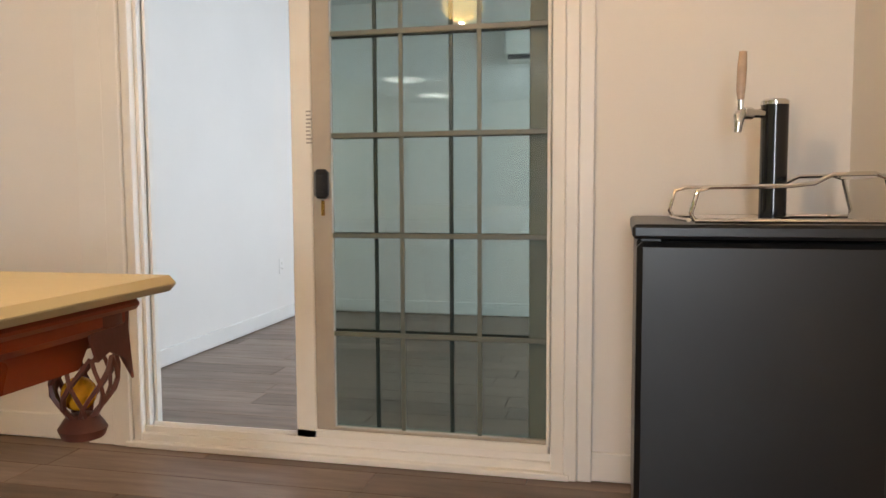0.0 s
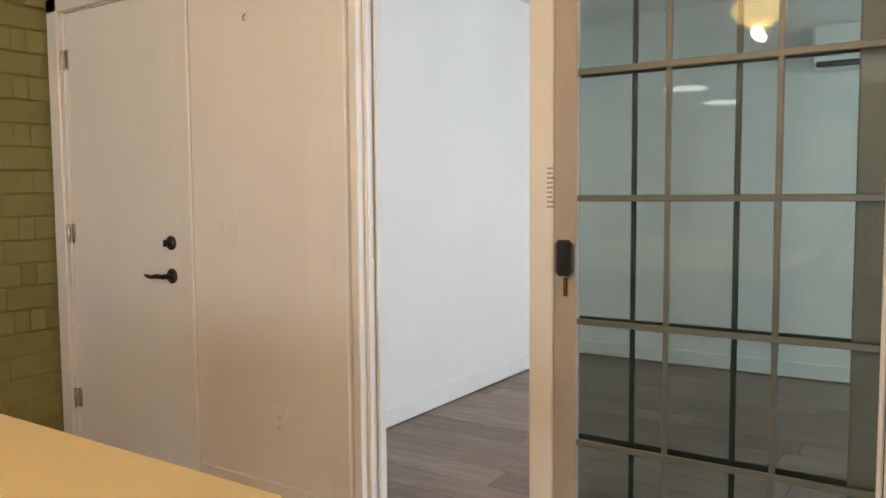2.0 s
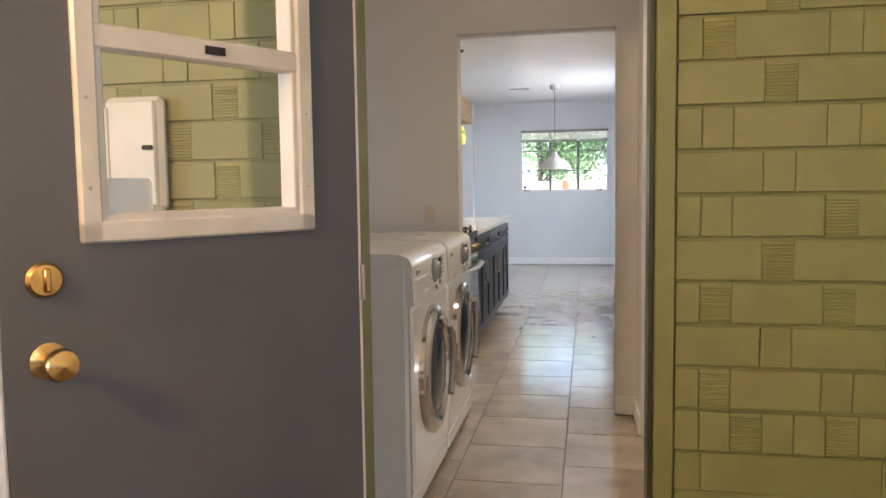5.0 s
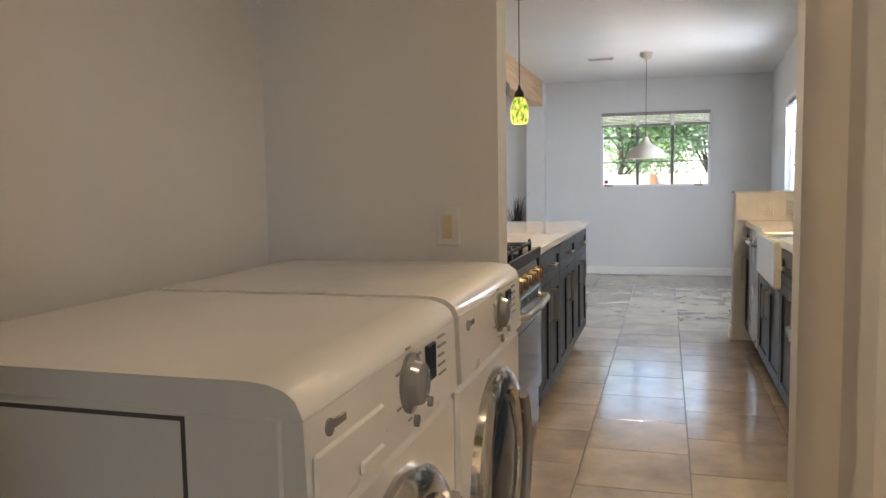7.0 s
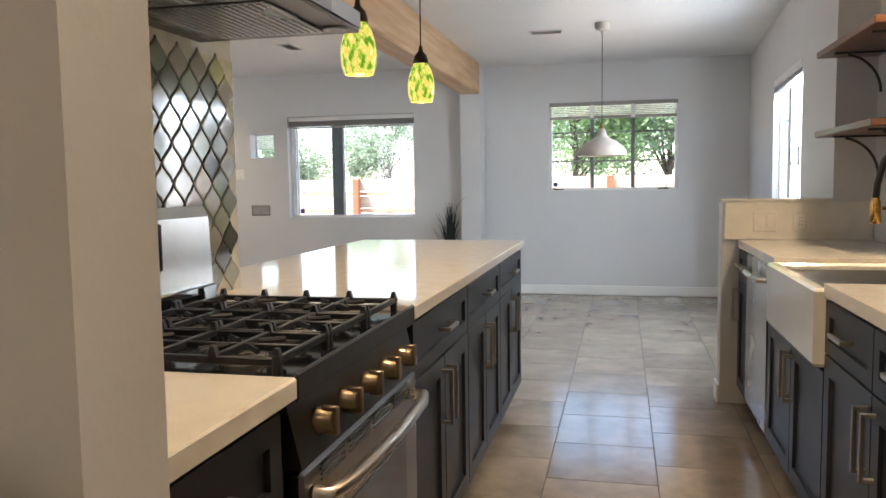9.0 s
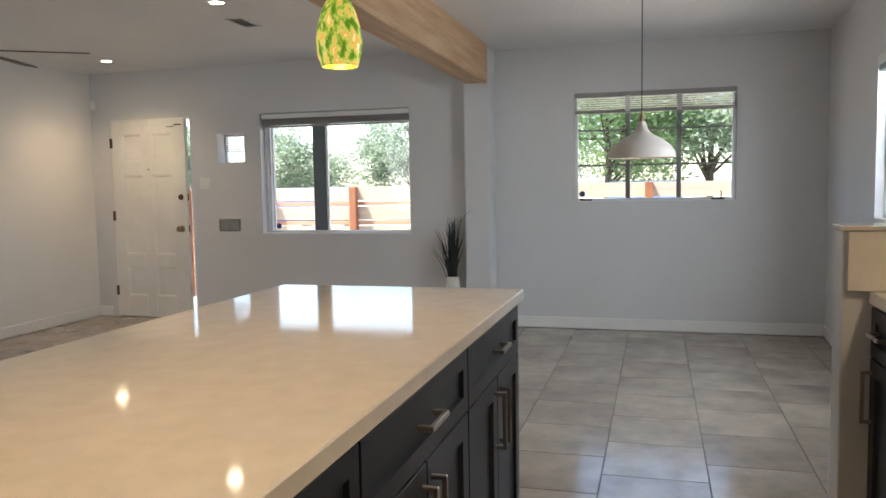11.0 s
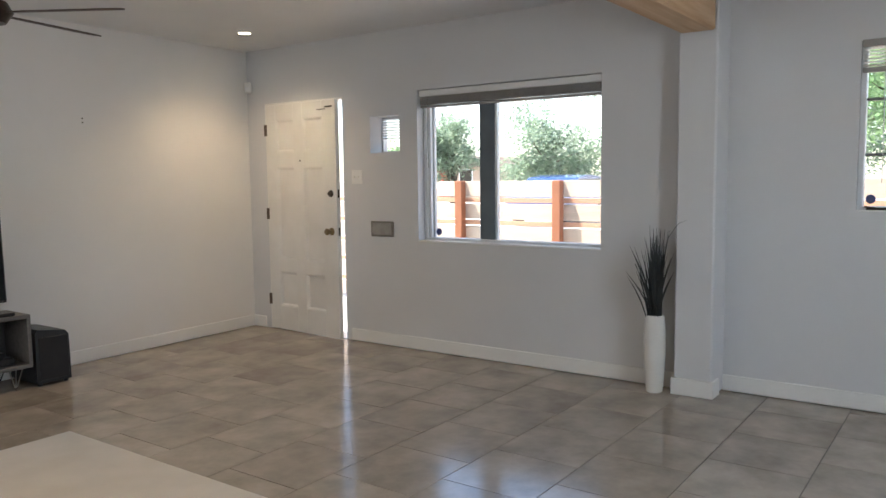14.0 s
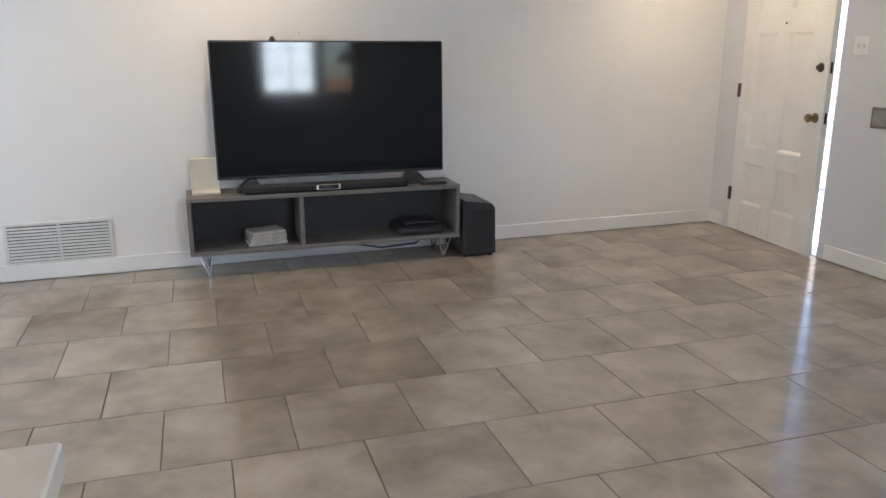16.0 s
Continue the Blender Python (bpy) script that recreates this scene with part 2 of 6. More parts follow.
class Shape:
    """Gathers boxes, turned and swept forms into one mesh."""

    def __init__(self):
        self.v, self.f, self.s = [], [], []

    def add(self, verts, faces, smooth=False):
        n = len(self.v)
        self.v += [tuple(p) for p in verts]
        self.f += [tuple(i + n for i in f) for f in faces]
        self.s += [smooth] * len(faces)
        return self

    def box(self, x0, y0, z0, x1, y1, z1, b=0.003):
        lo = [min(a, c) for a, c in ((x0, x1), (y0, y1), (z0, z1))]
        hi = [max(a, c) for a, c in ((x0, x1), (y0, y1), (z0, z1))]
        b = min(b, *[(h - l) * 0.45 for l, h in zip(lo, hi)])
        if b <= 0:
            vs = [(x, y, z) for x in (lo[0], hi[0]) for y in (lo[1], hi[1]) for z in (lo[2], hi[2])]
            return self.add(vs, [(0, 1, 3, 2), (4, 6, 7, 5), (0, 4, 5, 1), (2, 3, 7, 6), (0, 2, 6, 4), (1, 5, 7, 3)])
        vs, idx = [], {}
        for sx in (0, 1):
            for sy in (0, 1):
                for sz in (0, 1):
                    sg = (sx, sy, sz)
                    for ax in range(3):
                        p = []
                        for k in range(3):
                            e = hi[k] if sg[k] else lo[k]
                            p.append(e if k == ax else e + (-b if sg[k] else b))
                        idx[sg, ax] = len(vs)
                        vs.append(p)
        fs = []
        for ax in range(3):
            o = [k for k in range(3) if k != ax]
            for s in (0, 1):
                ring = []
                for a, c in ((0, 0), (1, 0), (1, 1), (0, 1)):
                    sg = [0, 0, 0]
                    sg[ax], sg[o[0]], sg[o[1]] = s, a, c
                    ring.append(idx[tuple(sg), ax])
                flip = (s == 1) != (ax == 1)
                fs.append(tuple(ring if flip else ring[::-1]))
            for a in (0, 1):
                for c in (0, 1):
                    s0, s1 = [0, 0, 0], [0, 0, 0]
                    s0[ax], s1[ax] = 0, 1
                    for s in (s0, s1):
                        s[o[0]], s[o[1]] = a, c
                    q = [idx[tuple(s0), o[0]], idx[tuple(s1), o[0]], idx[tuple(s1), o[1]], idx[tuple(s0), o[1]]]
                    fs.append(tuple(q if ((a == c) != (ax == 1)) else q[::-1]))
        for sg in [(a, c, d) for a in (0, 1) for c in (0, 1) for d in (0, 1)]:
            t = [idx[sg, k] for k in range(3)]
            fs.append(tuple(t if sum(sg) % 2 else t[::-1]))
        return self.add(vs, fs)

    def lathe(self, profile, at=(0, 0, 0), n=24, axis="z", smooth=True, close=True):
        vs, fs = [], []
        for r, h in profile:
            for i in range(n):
                a = 2 * math.pi * i / n
                p = (r * math.cos(a), r * math.sin(a), h)
                p = {"z": p, "y": (p[0], p[2], -p[1]), "x": (p[2], p[0], p[1])}[axis]
                vs.append([p[k] + at[k] for k in range(3)])
        for j in range(len(profile) - 1):
            for i in range(n):
                k = (i + 1) % n
                fs.append((j * n + i, j * n + k, (j + 1) * n + k, (j + 1) * n + i))
        if close:
            fs.append(tuple(range(n))[::-1])
            fs.append(tuple(range((len(profile) - 1) * n, len(profile) * n)))
        return self.add(vs, fs, smooth)

    def tube(self, pts, r, n=10, smooth=True):
        pts = [Vector(p) for p in pts]
        rs = r if isinstance(r, (list, tuple)) else [r] * len(pts)
        vs, fs, up = [], [], None
        for j, p in enumerate(pts):
            d = (pts[min(j + 1, len(pts) - 1)] - pts[max(j - 1, 0)]).normalized()
            if up is None:
                up = Vector((0, 0, 1)) if abs(d.z) < 0.9 else Vector((1, 0, 0))
            side = d.cross(up).normalized()
            up = side.cross(d).normalized()
            for i in range(n):
                a = 2 * math.pi * i / n
                vs.append(p + (side * math.cos(a) + up * math.sin(a)) * rs[j])
        for j in range(len(pts) - 1):
            for i in range(n):
                k = (i + 1) % n
                fs.append((j * n + i, j * n + k, (j + 1) * n + k, (j + 1) * n + i))
        fs.append(tuple(range(n))[::-1])
        fs.append(tuple(range((len(pts) - 1) * n, len(pts) * n)))
        return self.add(vs, fs, smooth)

    def prism(self, poly, a, b, axis="y"):
        """A polygon drawn in the plane across axis, drawn out from a to b."""
        put = {"x": lambda p, t: (t, p[0], p[1]), "y": lambda p, t: (p[0], t, p[1]), "z": lambda p, t: (p[0], p[1], t)}[axis]
        n = len(poly)
        vs = [put(p, a) for p in poly] + [put(p, b) for p in poly]
        fs = [tuple(range(n)), tuple(range(n, 2 * n))[::-1]] + [(i, i + n, (i + 1) % n + n, (i + 1) % n) for i in range(n)]
        return self.add(vs, fs)

    def mesh(self, name, material):
        me = bpy.data.meshes.new(name)
        me.from_pydata(self.v, [], self.f)
        me.polygons.foreach_set("use_smooth", self.s)
        if len(self.f) < 20000:
            bm = bmesh.new()
            bm.from_mesh(me)
            bmesh.ops.recalc_face_normals(bm, faces=bm.faces)
            bm.to_mesh(me)
            bm.free()
        if any(self.s):
            me.set_sharp_from_angle(angle=radians(38))
        me.materials.append(material)
        return me


def thing(name, at, label, category, rz=0.0, group=""):
    ob = new(name)
    ob.empty_display_size = 0.1
    ob.matrix_world = pose(*at, 0, 0, rz)
    return tagged(ob, label, category, group)


def solid(name, shape, material, at, label, category, rz=0.0, group="", kind=""):
    ob = new(name, shape.mesh(name, material))
    ob.matrix_world = pose(*at, 0, 0, rz)
    return tagged(ob, label, category, group, kind)


def part(name, shape, material, parent, label="", at=None):
    ob = new(name, shape.mesh(name, material) if isinstance(shape, Shape) else shape)
    ob.parent = parent
    if at:
        ob.location = at
    if label:
        ob["label"] = label
    return ob


def structure(name, shape, material, label=""):
    return tagged(new(name, shape.mesh(name, material)), label, "", "", "structure")


def arc(c, r, a0, a1, n, plane="xz", h=0.0):
    out = []
    for i in range(n + 1):
        a = radians(a0 + (a1 - a0) * i / n)
        u, w = c[0] + r * math.cos(a), c[1] + r * math.sin(a)
        out.append({"xz": (u, h, w), "yz": (h, u, w), "xy": (u, w, h)}[plane])
    return out


def joined(ob):
    """Knits the blocks round an opening into one piece."""
    bm = bmesh.new()
    bm.from_mesh(ob.data)
    bmesh.ops.remove_doubles(bm, verts=bm.verts, dist=0.0005)
    bm.to_mesh(ob.data)
    bm.free()
    return ob


def wall_x(name, x0, x1, y0, y1, z1, holes, material, label=""):
    """A wall across x, from x0 to x1 thick, with holes (y0, y1, z0, z1)."""
    s = Shape()
    y = y0
    for a, b, c, d in sorted(holes):
        if a > y:
            s.box(x0, y, 0, x1, a, z1, 0)
        if c > 0:
            s.box(x0, a, 0, x1, b, c, 0)
        if d < z1:
            s.box(x0, a, d, x1, b, z1, 0)
        y = b
    if y1 > y:
        s.box(x0, y, 0, x1, y1, z1, 0)
    return joined(structure(name, s, material, label))


def wall_y(name, y0, y1, x0, x1, z1, holes, material, label=""):
    s = Shape()
    x = x0
    for a, b, c, d in sorted(holes):
        if a > x:
            s.box(x, y0, 0, a, y1, z1, 0)
        if c > 0:
            s.box(a, y0, 0, b, y1, c, 0)
        if d < z1:
            s.box(a, y0, d, b, y1, z1, 0)
        x = b
    if x1 > x:
        s.box(x, y0, 0, x1, y1, z1, 0)
    return joined(structure(name, s, material, label))


def skirting(name, pts_list, material=TRIM, h=0.105, t=0.014):
    s = Shape()
    for x0, y0, x1, y1 in pts_list:
        s.box(x0, y0, 0.005, x1, y1, h, 0.004)
    return structure(name, s, material)


# ---- the plan ----


def turned(ob, x, y, degrees):
    """Turns a piece of the setting about an upright line through x, y."""
    ob.matrix_world = pose(x, y, 0, 0, 0, degrees) @ pose(-x, -y, 0) @ ob.matrix_world
    return ob


XB = -2.745          # painted brick wall, face to the games room
XO = -4.977          # wall between laundry and kitchen, face to the laundry
XF, XD = -12.88, -13.0  # front wall in the living room and in the dining end
YS = 3.324           # wall with the sliding door
YT = -3.87           # wall behind the television
YD, YK = 3.19, 3.20  # dining side wall at the front corner, kitchen side wall
TURN_D, TURN_T = -2.62, 1.9  # the long walls close in a little towards the kitchen
CH = 2.53            # ceiling of the house
PH = 2.50            # ceiling of the games room

# games room
wall_x("wall_brick", XB - 0.17, XB - 0.012, -7.2, 3.60, PH + 0.1, [(1.53, 2.335, 0, 2.06)], GREEN_WALL, "olive green painted brick wall")
SL, SR, ST = -0.93, 0.735, 2.03
wall_y("wall_sliding_door", YS, YS + 0.15, XB - 0.1, 3.0, PH + 0.1, [(-2.66, -1.83, 0, 2.055), (SL, SR, 0.0, ST)], WALL, "warm white plaster wall")
wall_x("wall_games_side", 1.60, 1.75, -7.2, YS, PH + 0.1, [], WALL)
wall_y("wall_games_back", -7.35, -7.2, XB - 0.17, 1.75, PH + 0.1, [], WALL)
structure("ceiling_games_room", Shape().box(XB - 0.17, -7.2, PH, 1.6, YS, PH + 0.08, 0), CEIL)
structure("floor_games_room", Shape().box(XB - 0.16, -7.2, -0.12, 1.6, 7.0, -0.006, 0), GROUT)
# sunroom behind the sliding door
wall_x("wall_sunroom_left", -1.74, -1.59, YS + 0.15, 6.62, 2.6, [], WALL)
wall_y("wall_sunroom_far", 6.62, 6.77, -1.74, 2.75, 2.6, [], WALL)
wall_x("wall_sunroom_right", 2.60, 2.75, YS + 0.15, 6.62, 2.6, [], WALL)
structure("ceiling_sunroom", Shape().box(-1.74, YS + 0.15, 2.45, 2.75, 6.62, 2.6, 0), CEIL)
skirting("baseboard_sunroom", [(-1.59, YS + 0.16, -1.576, 6.62), (-1.576, 6.606, 2.6, 6.62)])
skirting("baseboard_games_room", [(-1.76, YS - 0.014, -1.13, YS), (0.82, YS - 0.014, 1.6, YS)])

# laundry
wall_y("wall_laundry_left", 0.55, 0.68, XO, XB - 0.17, CH, [], WALL_GREY)
wall_y("wall_laundry_right", 2.42, 2.55, XO - 0.001, XB - 0.17, CH, [(-4.62, -3.75, 0, 2.12)], WALL_GREY)
wall_x("wall_laundry_kitchen", XO - 0.125, XO, 0.55, 3.35, CH, [(1.464, 2.307, 0, 2.065)], WALL_GREY, "grey painted wall with a plain opening")
structure("ceiling_laundry", Shape().box(XO - 0.125, 0.55, CH, XB - 0.17, 4.6, CH + 0.1, 0), CEIL)
skirting("baseboard_laundry", [(XO, 2.307, XO + 0.014, 2.42), (-4.62 - 0.3, 2.406, -4.62, 2.42)])
# side passage seen past the opening in the laundry wall
wall_y("wall_passage", 4.3, 4.4, XO, XB - 0.17, CH, [], WALL)
wall_x("wall_passage_end", XO - 0.12, XO, 3.35, 4.4, CH, [], WALL)

# kitchen, dining end and living room
wall_y("wall_kitchen", YK, YK + 0.15, -8.9, XO - 0.125, CH, [], WALL_GREY)
W4 = (-11.24, -9.92, 1.06, 2.04)
turned(wall_y("wall_dining_side", YD, YD + 0.26, XD - 0.2, -8.9, CH, [W4], WALL_GREY, "grey wall with a side window"), XD, YD, TURN_D)
W1 = (1.12, 2.48, 1.146, 2.098)
W2 = (-1.914, -0.38, 0.866, 2.043)
W3 = (-2.396, -2.09, 1.572, 1.865)
FD = (-3.64, -2.69, 0.0, 2.045)
wall_x("wall_front_living", XF - 0.22, XF, YT - 0.15, 0.17, CH, [W2, W3, FD], WALL_GREY, "pale grey wall with door and windows")
wall_x("wall_front_dining", XD - 0.12, XD, 0.405, YD + 0.1, CH, [W1], WALL_GREY, "pale grey wall with a window")
structure("pilaster", Shape().box(XF - 0.2, 0.17, 0, -12.755, 0.405, CH, 0.01), WALL_GREY)
turned(wall_y("wall_television", YT - 0.15, YT, XF - 0.22, -5.9, CH, [], WALL), XF, YT, TURN_T)
wall_x("wall_living_end", -6.05, -5.9, YT, 0.55, CH, [], WALL)
wall_y("wall_range", 0.55, 0.70, -6.69, XO - 0.125, CH, [], WALL_GREY)
structure("ceiling_house", Shape().box(XD - 0.2, YT - 0.15, CH, XO - 0.125, YK + 0.15, CH + 0.12, 0), CEIL, "white ceiling")
structure("floor_house", Shape().box(XF - 0.2, YT - 0.15, -0.12, XB - 0.16, 4.4, -0.004, 0), GROUT)
skirting("baseboard_living", [(XF, YT + 0.014, XF + 0.014, -3.70), (XF, -2.63, XF + 0.014, 0.17), (XD, 0.405, XD + 0.014, YD)])
turned(skirting("baseboard_television", [(XF, YT, -6.05, YT + 0.014)]), XF, YT, TURN_T)
turned(skirting("baseboard_dining", [(XD + 0.014, YD - 0.014, -9.06, YD)]), XD, YD, TURN_D)
structure("baseboard_pilaster", Shape().box(XF, 0.156, 0, -12.741, 0.419, 0.105, 0.004), TRIM)
structure("pony_wall", Shape().box(-9.03, 2.443, 0, -8.9, 3.02, 1.125, 0.004), WALL_GREY, "half-height wall at the end of the counter")
structure("pony_wall_cap", Shape().box(-9.035, 2.438, 1.125, -8.888, 3.005, 1.142, 0.003), QUARTZ)
structure("baseboard_pony", Shape().box(-9.044, 2.429, 0, -8.9, 2.443, 0.105, 0.004).box(-9.044, 2.443, 0, -9.03, 3.0, 0.105, 0.004), TRIM)
BEAM = plain("rough_sawn_fir_beam", (0.56, 0.39, 0.24), (0.43, 0.27, 0.145), 0.62, 0, 2.2, 0.5, 22, (0.6, 9, 9), bdist=0.004)
structure("ceiling_beam", Shape().box(-12.70, 0.20, 2.20, -6.69, 0.405, CH, 0.012), BEAM, "rough-sawn exposed wooden ceiling beam")
structure("beam_post", Shape().box(-6.69, 0.20, 0, -6.05, 0.55, CH, 0), WALL_GREY)

# ---- doors and windows ----


def pane(name, shape, parent, material=GLASS):
    ob = part(name, shape, material, parent)
    ob.visible_shadow = False
    return ob


# white door beside the brick wall
door = tagged(thing("door_1", (-2.655, YS, 0), "closed white flush door with dark bronze handle", "door"), kind="structure")
part("leaf", Shape().box(0.012, 0.012, 0.012, 0.805, 0.055, 2.04, 0.003), DOOR_WHITE, door)
part("door_frame", Shape().box(-0.004, 0.006, 0, 0.010, 0.14, 2.05, 0.002).box(0.807, 0.006, 0, 0.822, 0.14, 2.05, 0.002).box(-0.004, 0.006, 2.042, 0.822, 0.14, 2.054, 0.002), TRIM, door)
part("casing", Shape().box(-0.088, -0.018, 0, -0.005, -0.0005, 2.11, 0.004).box(0.822, -0.016, 0, 0.90, -0.0005, 2.11, 0.004).box(-0.088, -0.018, 2.046, 0.90, -0.0005, 2.125, 0.004), TRIM, door, "white door casing")
for hz in (0.247, 1.03, 1.83):
    s = Shape().lathe([(0.0065, -0.045), (0.0075, -0.043), (0.0075, 0.043), (0.0065, 0.045)], (0.006, -0.004, hz), 10)
    s.box(0.008, 0.0075, hz - 0.045, 0.035, 0.0125, hz + 0.045, 0.001)
    part("hinge", s, NICKEL, door)
s = Shape().lathe([(0.030, 0), (0.031, -0.006), (0.024, -0.014), (0.014, -0.018), (0.012, -0.03), (0.0, -0.03)], (0.735, 0.012, 1.005), 20, "y")
s.box(0.731, -0.03, 0.99, 0.739, -0.016, 1.02, 0.002)
part("deadbolt", s, BRONZE, door)
s = Shape().lathe([(0.031, 0), (0.032, -0.006), (0.026, -0.012), (0.012, -0.016), (0.011, -0.05), (0.0, -0.05)], (0.735, 0.012, 0.866), 20, "y")
s.tube([(0.735, -0.04, 0.866), (0.70, -0.044, 0.868), (0.665, -0.044, 0.862), (0.635, -0.042, 0.866), (0.618, -0.040, 0.870)], [0.010, 0.011, 0.009, 0.008, 0.005], 10)
part("door_handle", s, BRONZE, door)
part("strike", Shape().box(0.803, 0.005, 0.98, 0.815, 0.0125, 1.03, 0.001).box(0.803, 0.005, 0.84, 0.815, 0.0125, 0.895, 0.001), BRONZE, door)

# sliding glass door
slider = tagged(thing("door_2", (SL, YS, 0), "white sliding glass door, pushed half open", "door"), kind="structure")
W = SR - SL
s = Shape().box(-0.195, -0.018, 0, -0.075, -0.0005, ST + 0.12, 0.004).box(-0.075, -0.024, 0, 0.0, -0.0005, ST + 0.06, 0.004)
s.box(W, -0.024, 0, W + 0.045, -0.0005, ST + 0.06, 0.004).box(W + 0.045, -0.018, 0, W + 0.095, -0.0005, ST + 0.12, 0.004)
s.box(-0.195, -0.02, ST, W + 0.095, -0.0005, ST + 0.12, 0.004)
part("casing", s, TRIM, slider, "white door casing")
VINYL = plain("white_vinyl", (0.78, 0.77, 0.73), (0.74, 0.72, 0.68), 0.35, 0, 5, 0.04, 120)
s = Shape().box(0.0, -0.005, 0.02, 0.035, 0.14, ST, 0.003).box(0.035, 0.03, 0.05, 0.05, 0.05, ST, 0.002).box(0.035, 0.085, 0.05, 0.05, 0.10, ST, 0.002)
s.box(W - 0.045, -0.005, 0.02, W, 0.14, ST, 0.003).box(0, -0.005, ST - 0.05, W, 0.14, ST, 0.003)
part("frame", s, VINYL, slider)
s = Shape().box(-0.02, -0.03, 0.0, W + 0.02, 0.02, 0.022, 0.003).box(0.0, 0.0, 0.02, W, 0.145, 0.05, 0.003).box(0.0, 0.02, 0.05, W, 0.028, 0.075, 0.001).box(0.0, 0.075, 0.05, W, 0.083, 0.075, 0.001)
part("threshold", s, TRIM, slider, "worn white threshold with two tracks")
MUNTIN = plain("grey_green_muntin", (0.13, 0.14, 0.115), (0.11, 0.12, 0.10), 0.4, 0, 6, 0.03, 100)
TINT_DIMMED_MUNTIN = plain("tint_dimmed_muntin", (0.03, 0.045, 0.04), (0.025, 0.035, 0.03), 0.4, 0, 6)
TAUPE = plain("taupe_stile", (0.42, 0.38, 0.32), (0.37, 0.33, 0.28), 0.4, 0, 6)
# fixed panel: the tinted pane's darkening is put into its sash and muntin colours
for y0, x0, g0, g1, bars, tone, nm in ((0.022, -0.255, -0.11, 0.672, (0.157, 0.437), MUNTIN, "sliding_panel"), (0.078, -0.25, -0.165, 0.605, (0.043, 0.325), TINT_DIMMED_MUNTIN, "fixed_panel")):
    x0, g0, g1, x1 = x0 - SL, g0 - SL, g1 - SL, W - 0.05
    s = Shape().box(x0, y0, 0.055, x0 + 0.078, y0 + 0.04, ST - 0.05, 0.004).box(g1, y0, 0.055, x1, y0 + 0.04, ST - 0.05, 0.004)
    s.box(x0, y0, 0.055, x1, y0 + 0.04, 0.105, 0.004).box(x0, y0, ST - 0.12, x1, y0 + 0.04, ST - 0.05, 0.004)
    panel = part(nm, s, VINYL if tone is MUNTIN else plain("tint_dimmed_sash", (0.20, 0.215, 0.18), (0.17, 0.185, 0.155), 0.4, 0, 6), slider)
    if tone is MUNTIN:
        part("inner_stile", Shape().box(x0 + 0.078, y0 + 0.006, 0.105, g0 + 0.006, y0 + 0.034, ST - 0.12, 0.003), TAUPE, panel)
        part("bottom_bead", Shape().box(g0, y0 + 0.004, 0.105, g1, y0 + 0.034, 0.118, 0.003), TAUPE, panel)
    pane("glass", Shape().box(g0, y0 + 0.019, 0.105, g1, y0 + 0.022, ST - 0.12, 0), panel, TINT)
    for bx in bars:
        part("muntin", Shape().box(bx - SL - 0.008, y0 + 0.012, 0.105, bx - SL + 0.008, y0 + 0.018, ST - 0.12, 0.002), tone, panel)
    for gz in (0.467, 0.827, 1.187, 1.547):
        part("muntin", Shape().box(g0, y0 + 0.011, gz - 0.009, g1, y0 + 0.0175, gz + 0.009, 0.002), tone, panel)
lx = -0.160 - SL
s = Shape().box(lx, -0.012, 0.962, lx + 0.052, 0.024, 1.067, 0.012).box(lx + 0.01, -0.016, 0.985, lx + 0.042, -0.008, 1.045, 0.006)
part("latch", s, BLACK, slider, "black plastic door latch")
s = Shape().box(lx + 0.02, 0.012, 0.90, lx + 0.032, 0.023, 0.955, 0.002)
part("worn_pull", s, BRASS, slider)
s = Shape()
for k in range(9):
    s.box(lx - 0.035, 0.0195, 1.16 + k * 0.014, lx - 0.035 + random.uniform(0.012, 0.024), 0.0215, 1.166 + k * 0.014, 0)
part("warning_sticker", s, plain("grey_print", (0.35, 0.34, 0.32), None, 0.6), slider)
s = Shape().box(0.034, 0.045, 0.98, 0.0365, 0.075, 1.09, 0.001)
part("strike", s, NICKEL, slider)

# grey door into the laundry, swung wide open
LEAF = plain("slate_grey_door_paint", (0.115, 0.118, 0.128), (0.10, 0.103, 0.112), 0.42, 0, 2.5, 0.18, 120)
ALU = plain("white_aluminium_sash", (0.70, 0.66, 0.60), (0.60, 0.56, 0.50), 0.35, 0.0, 8, 0.05, 120)
gdoor = tagged(thing("door_3", (-2.70, 1.562, 0), "slate grey half-glazed door standing wide open", "door", -30.7), kind="structure")
s = Shape().box(0.0, -0.022, 0.015, 0.16, 0.022, 2.03, 0).box(0.69, -0.022, 0.015, 0.85, 0.022, 2.03, 0)
s.box(0.16, -0.022, 0.015, 0.69, 0.022, 1.17, 0).box(0.16, -0.022, 1.92, 0.69, 0.022, 2.03, 0)
part("leaf", s, LEAF, gdoor)
part("edge", Shape().box(0.8505, -0.018, 0.015, 0.856, 0.018, 2.03, 0.001), plain("bare_pale_edge", (0.50, 0.51, 0.53), (0.42, 0.43, 0.45), 0.5, 0, 9), gdoor)
part("hinge_edge", Shape().box(-0.008, -0.024, 0.015, -0.0005, 0.024, 2.03, 0.001), plain("pale_pinkish_edge", (0.62, 0.58, 0.55), (0.55, 0.50, 0.47), 0.5, 0, 9), gdoor)
s = Shape()
for x0, x1, z0, z1, p in ((0.145, 0.188, 1.145, 1.945, 0.034), (0.662, 0.705, 1.145, 1.945, 0.034), (0.145, 0.705, 1.145, 1.188, 0.034), (0.145, 0.705, 1.90, 1.945, 0.034)):
    s.box(x0, -p, z0, x1, p, z1, 0.005)
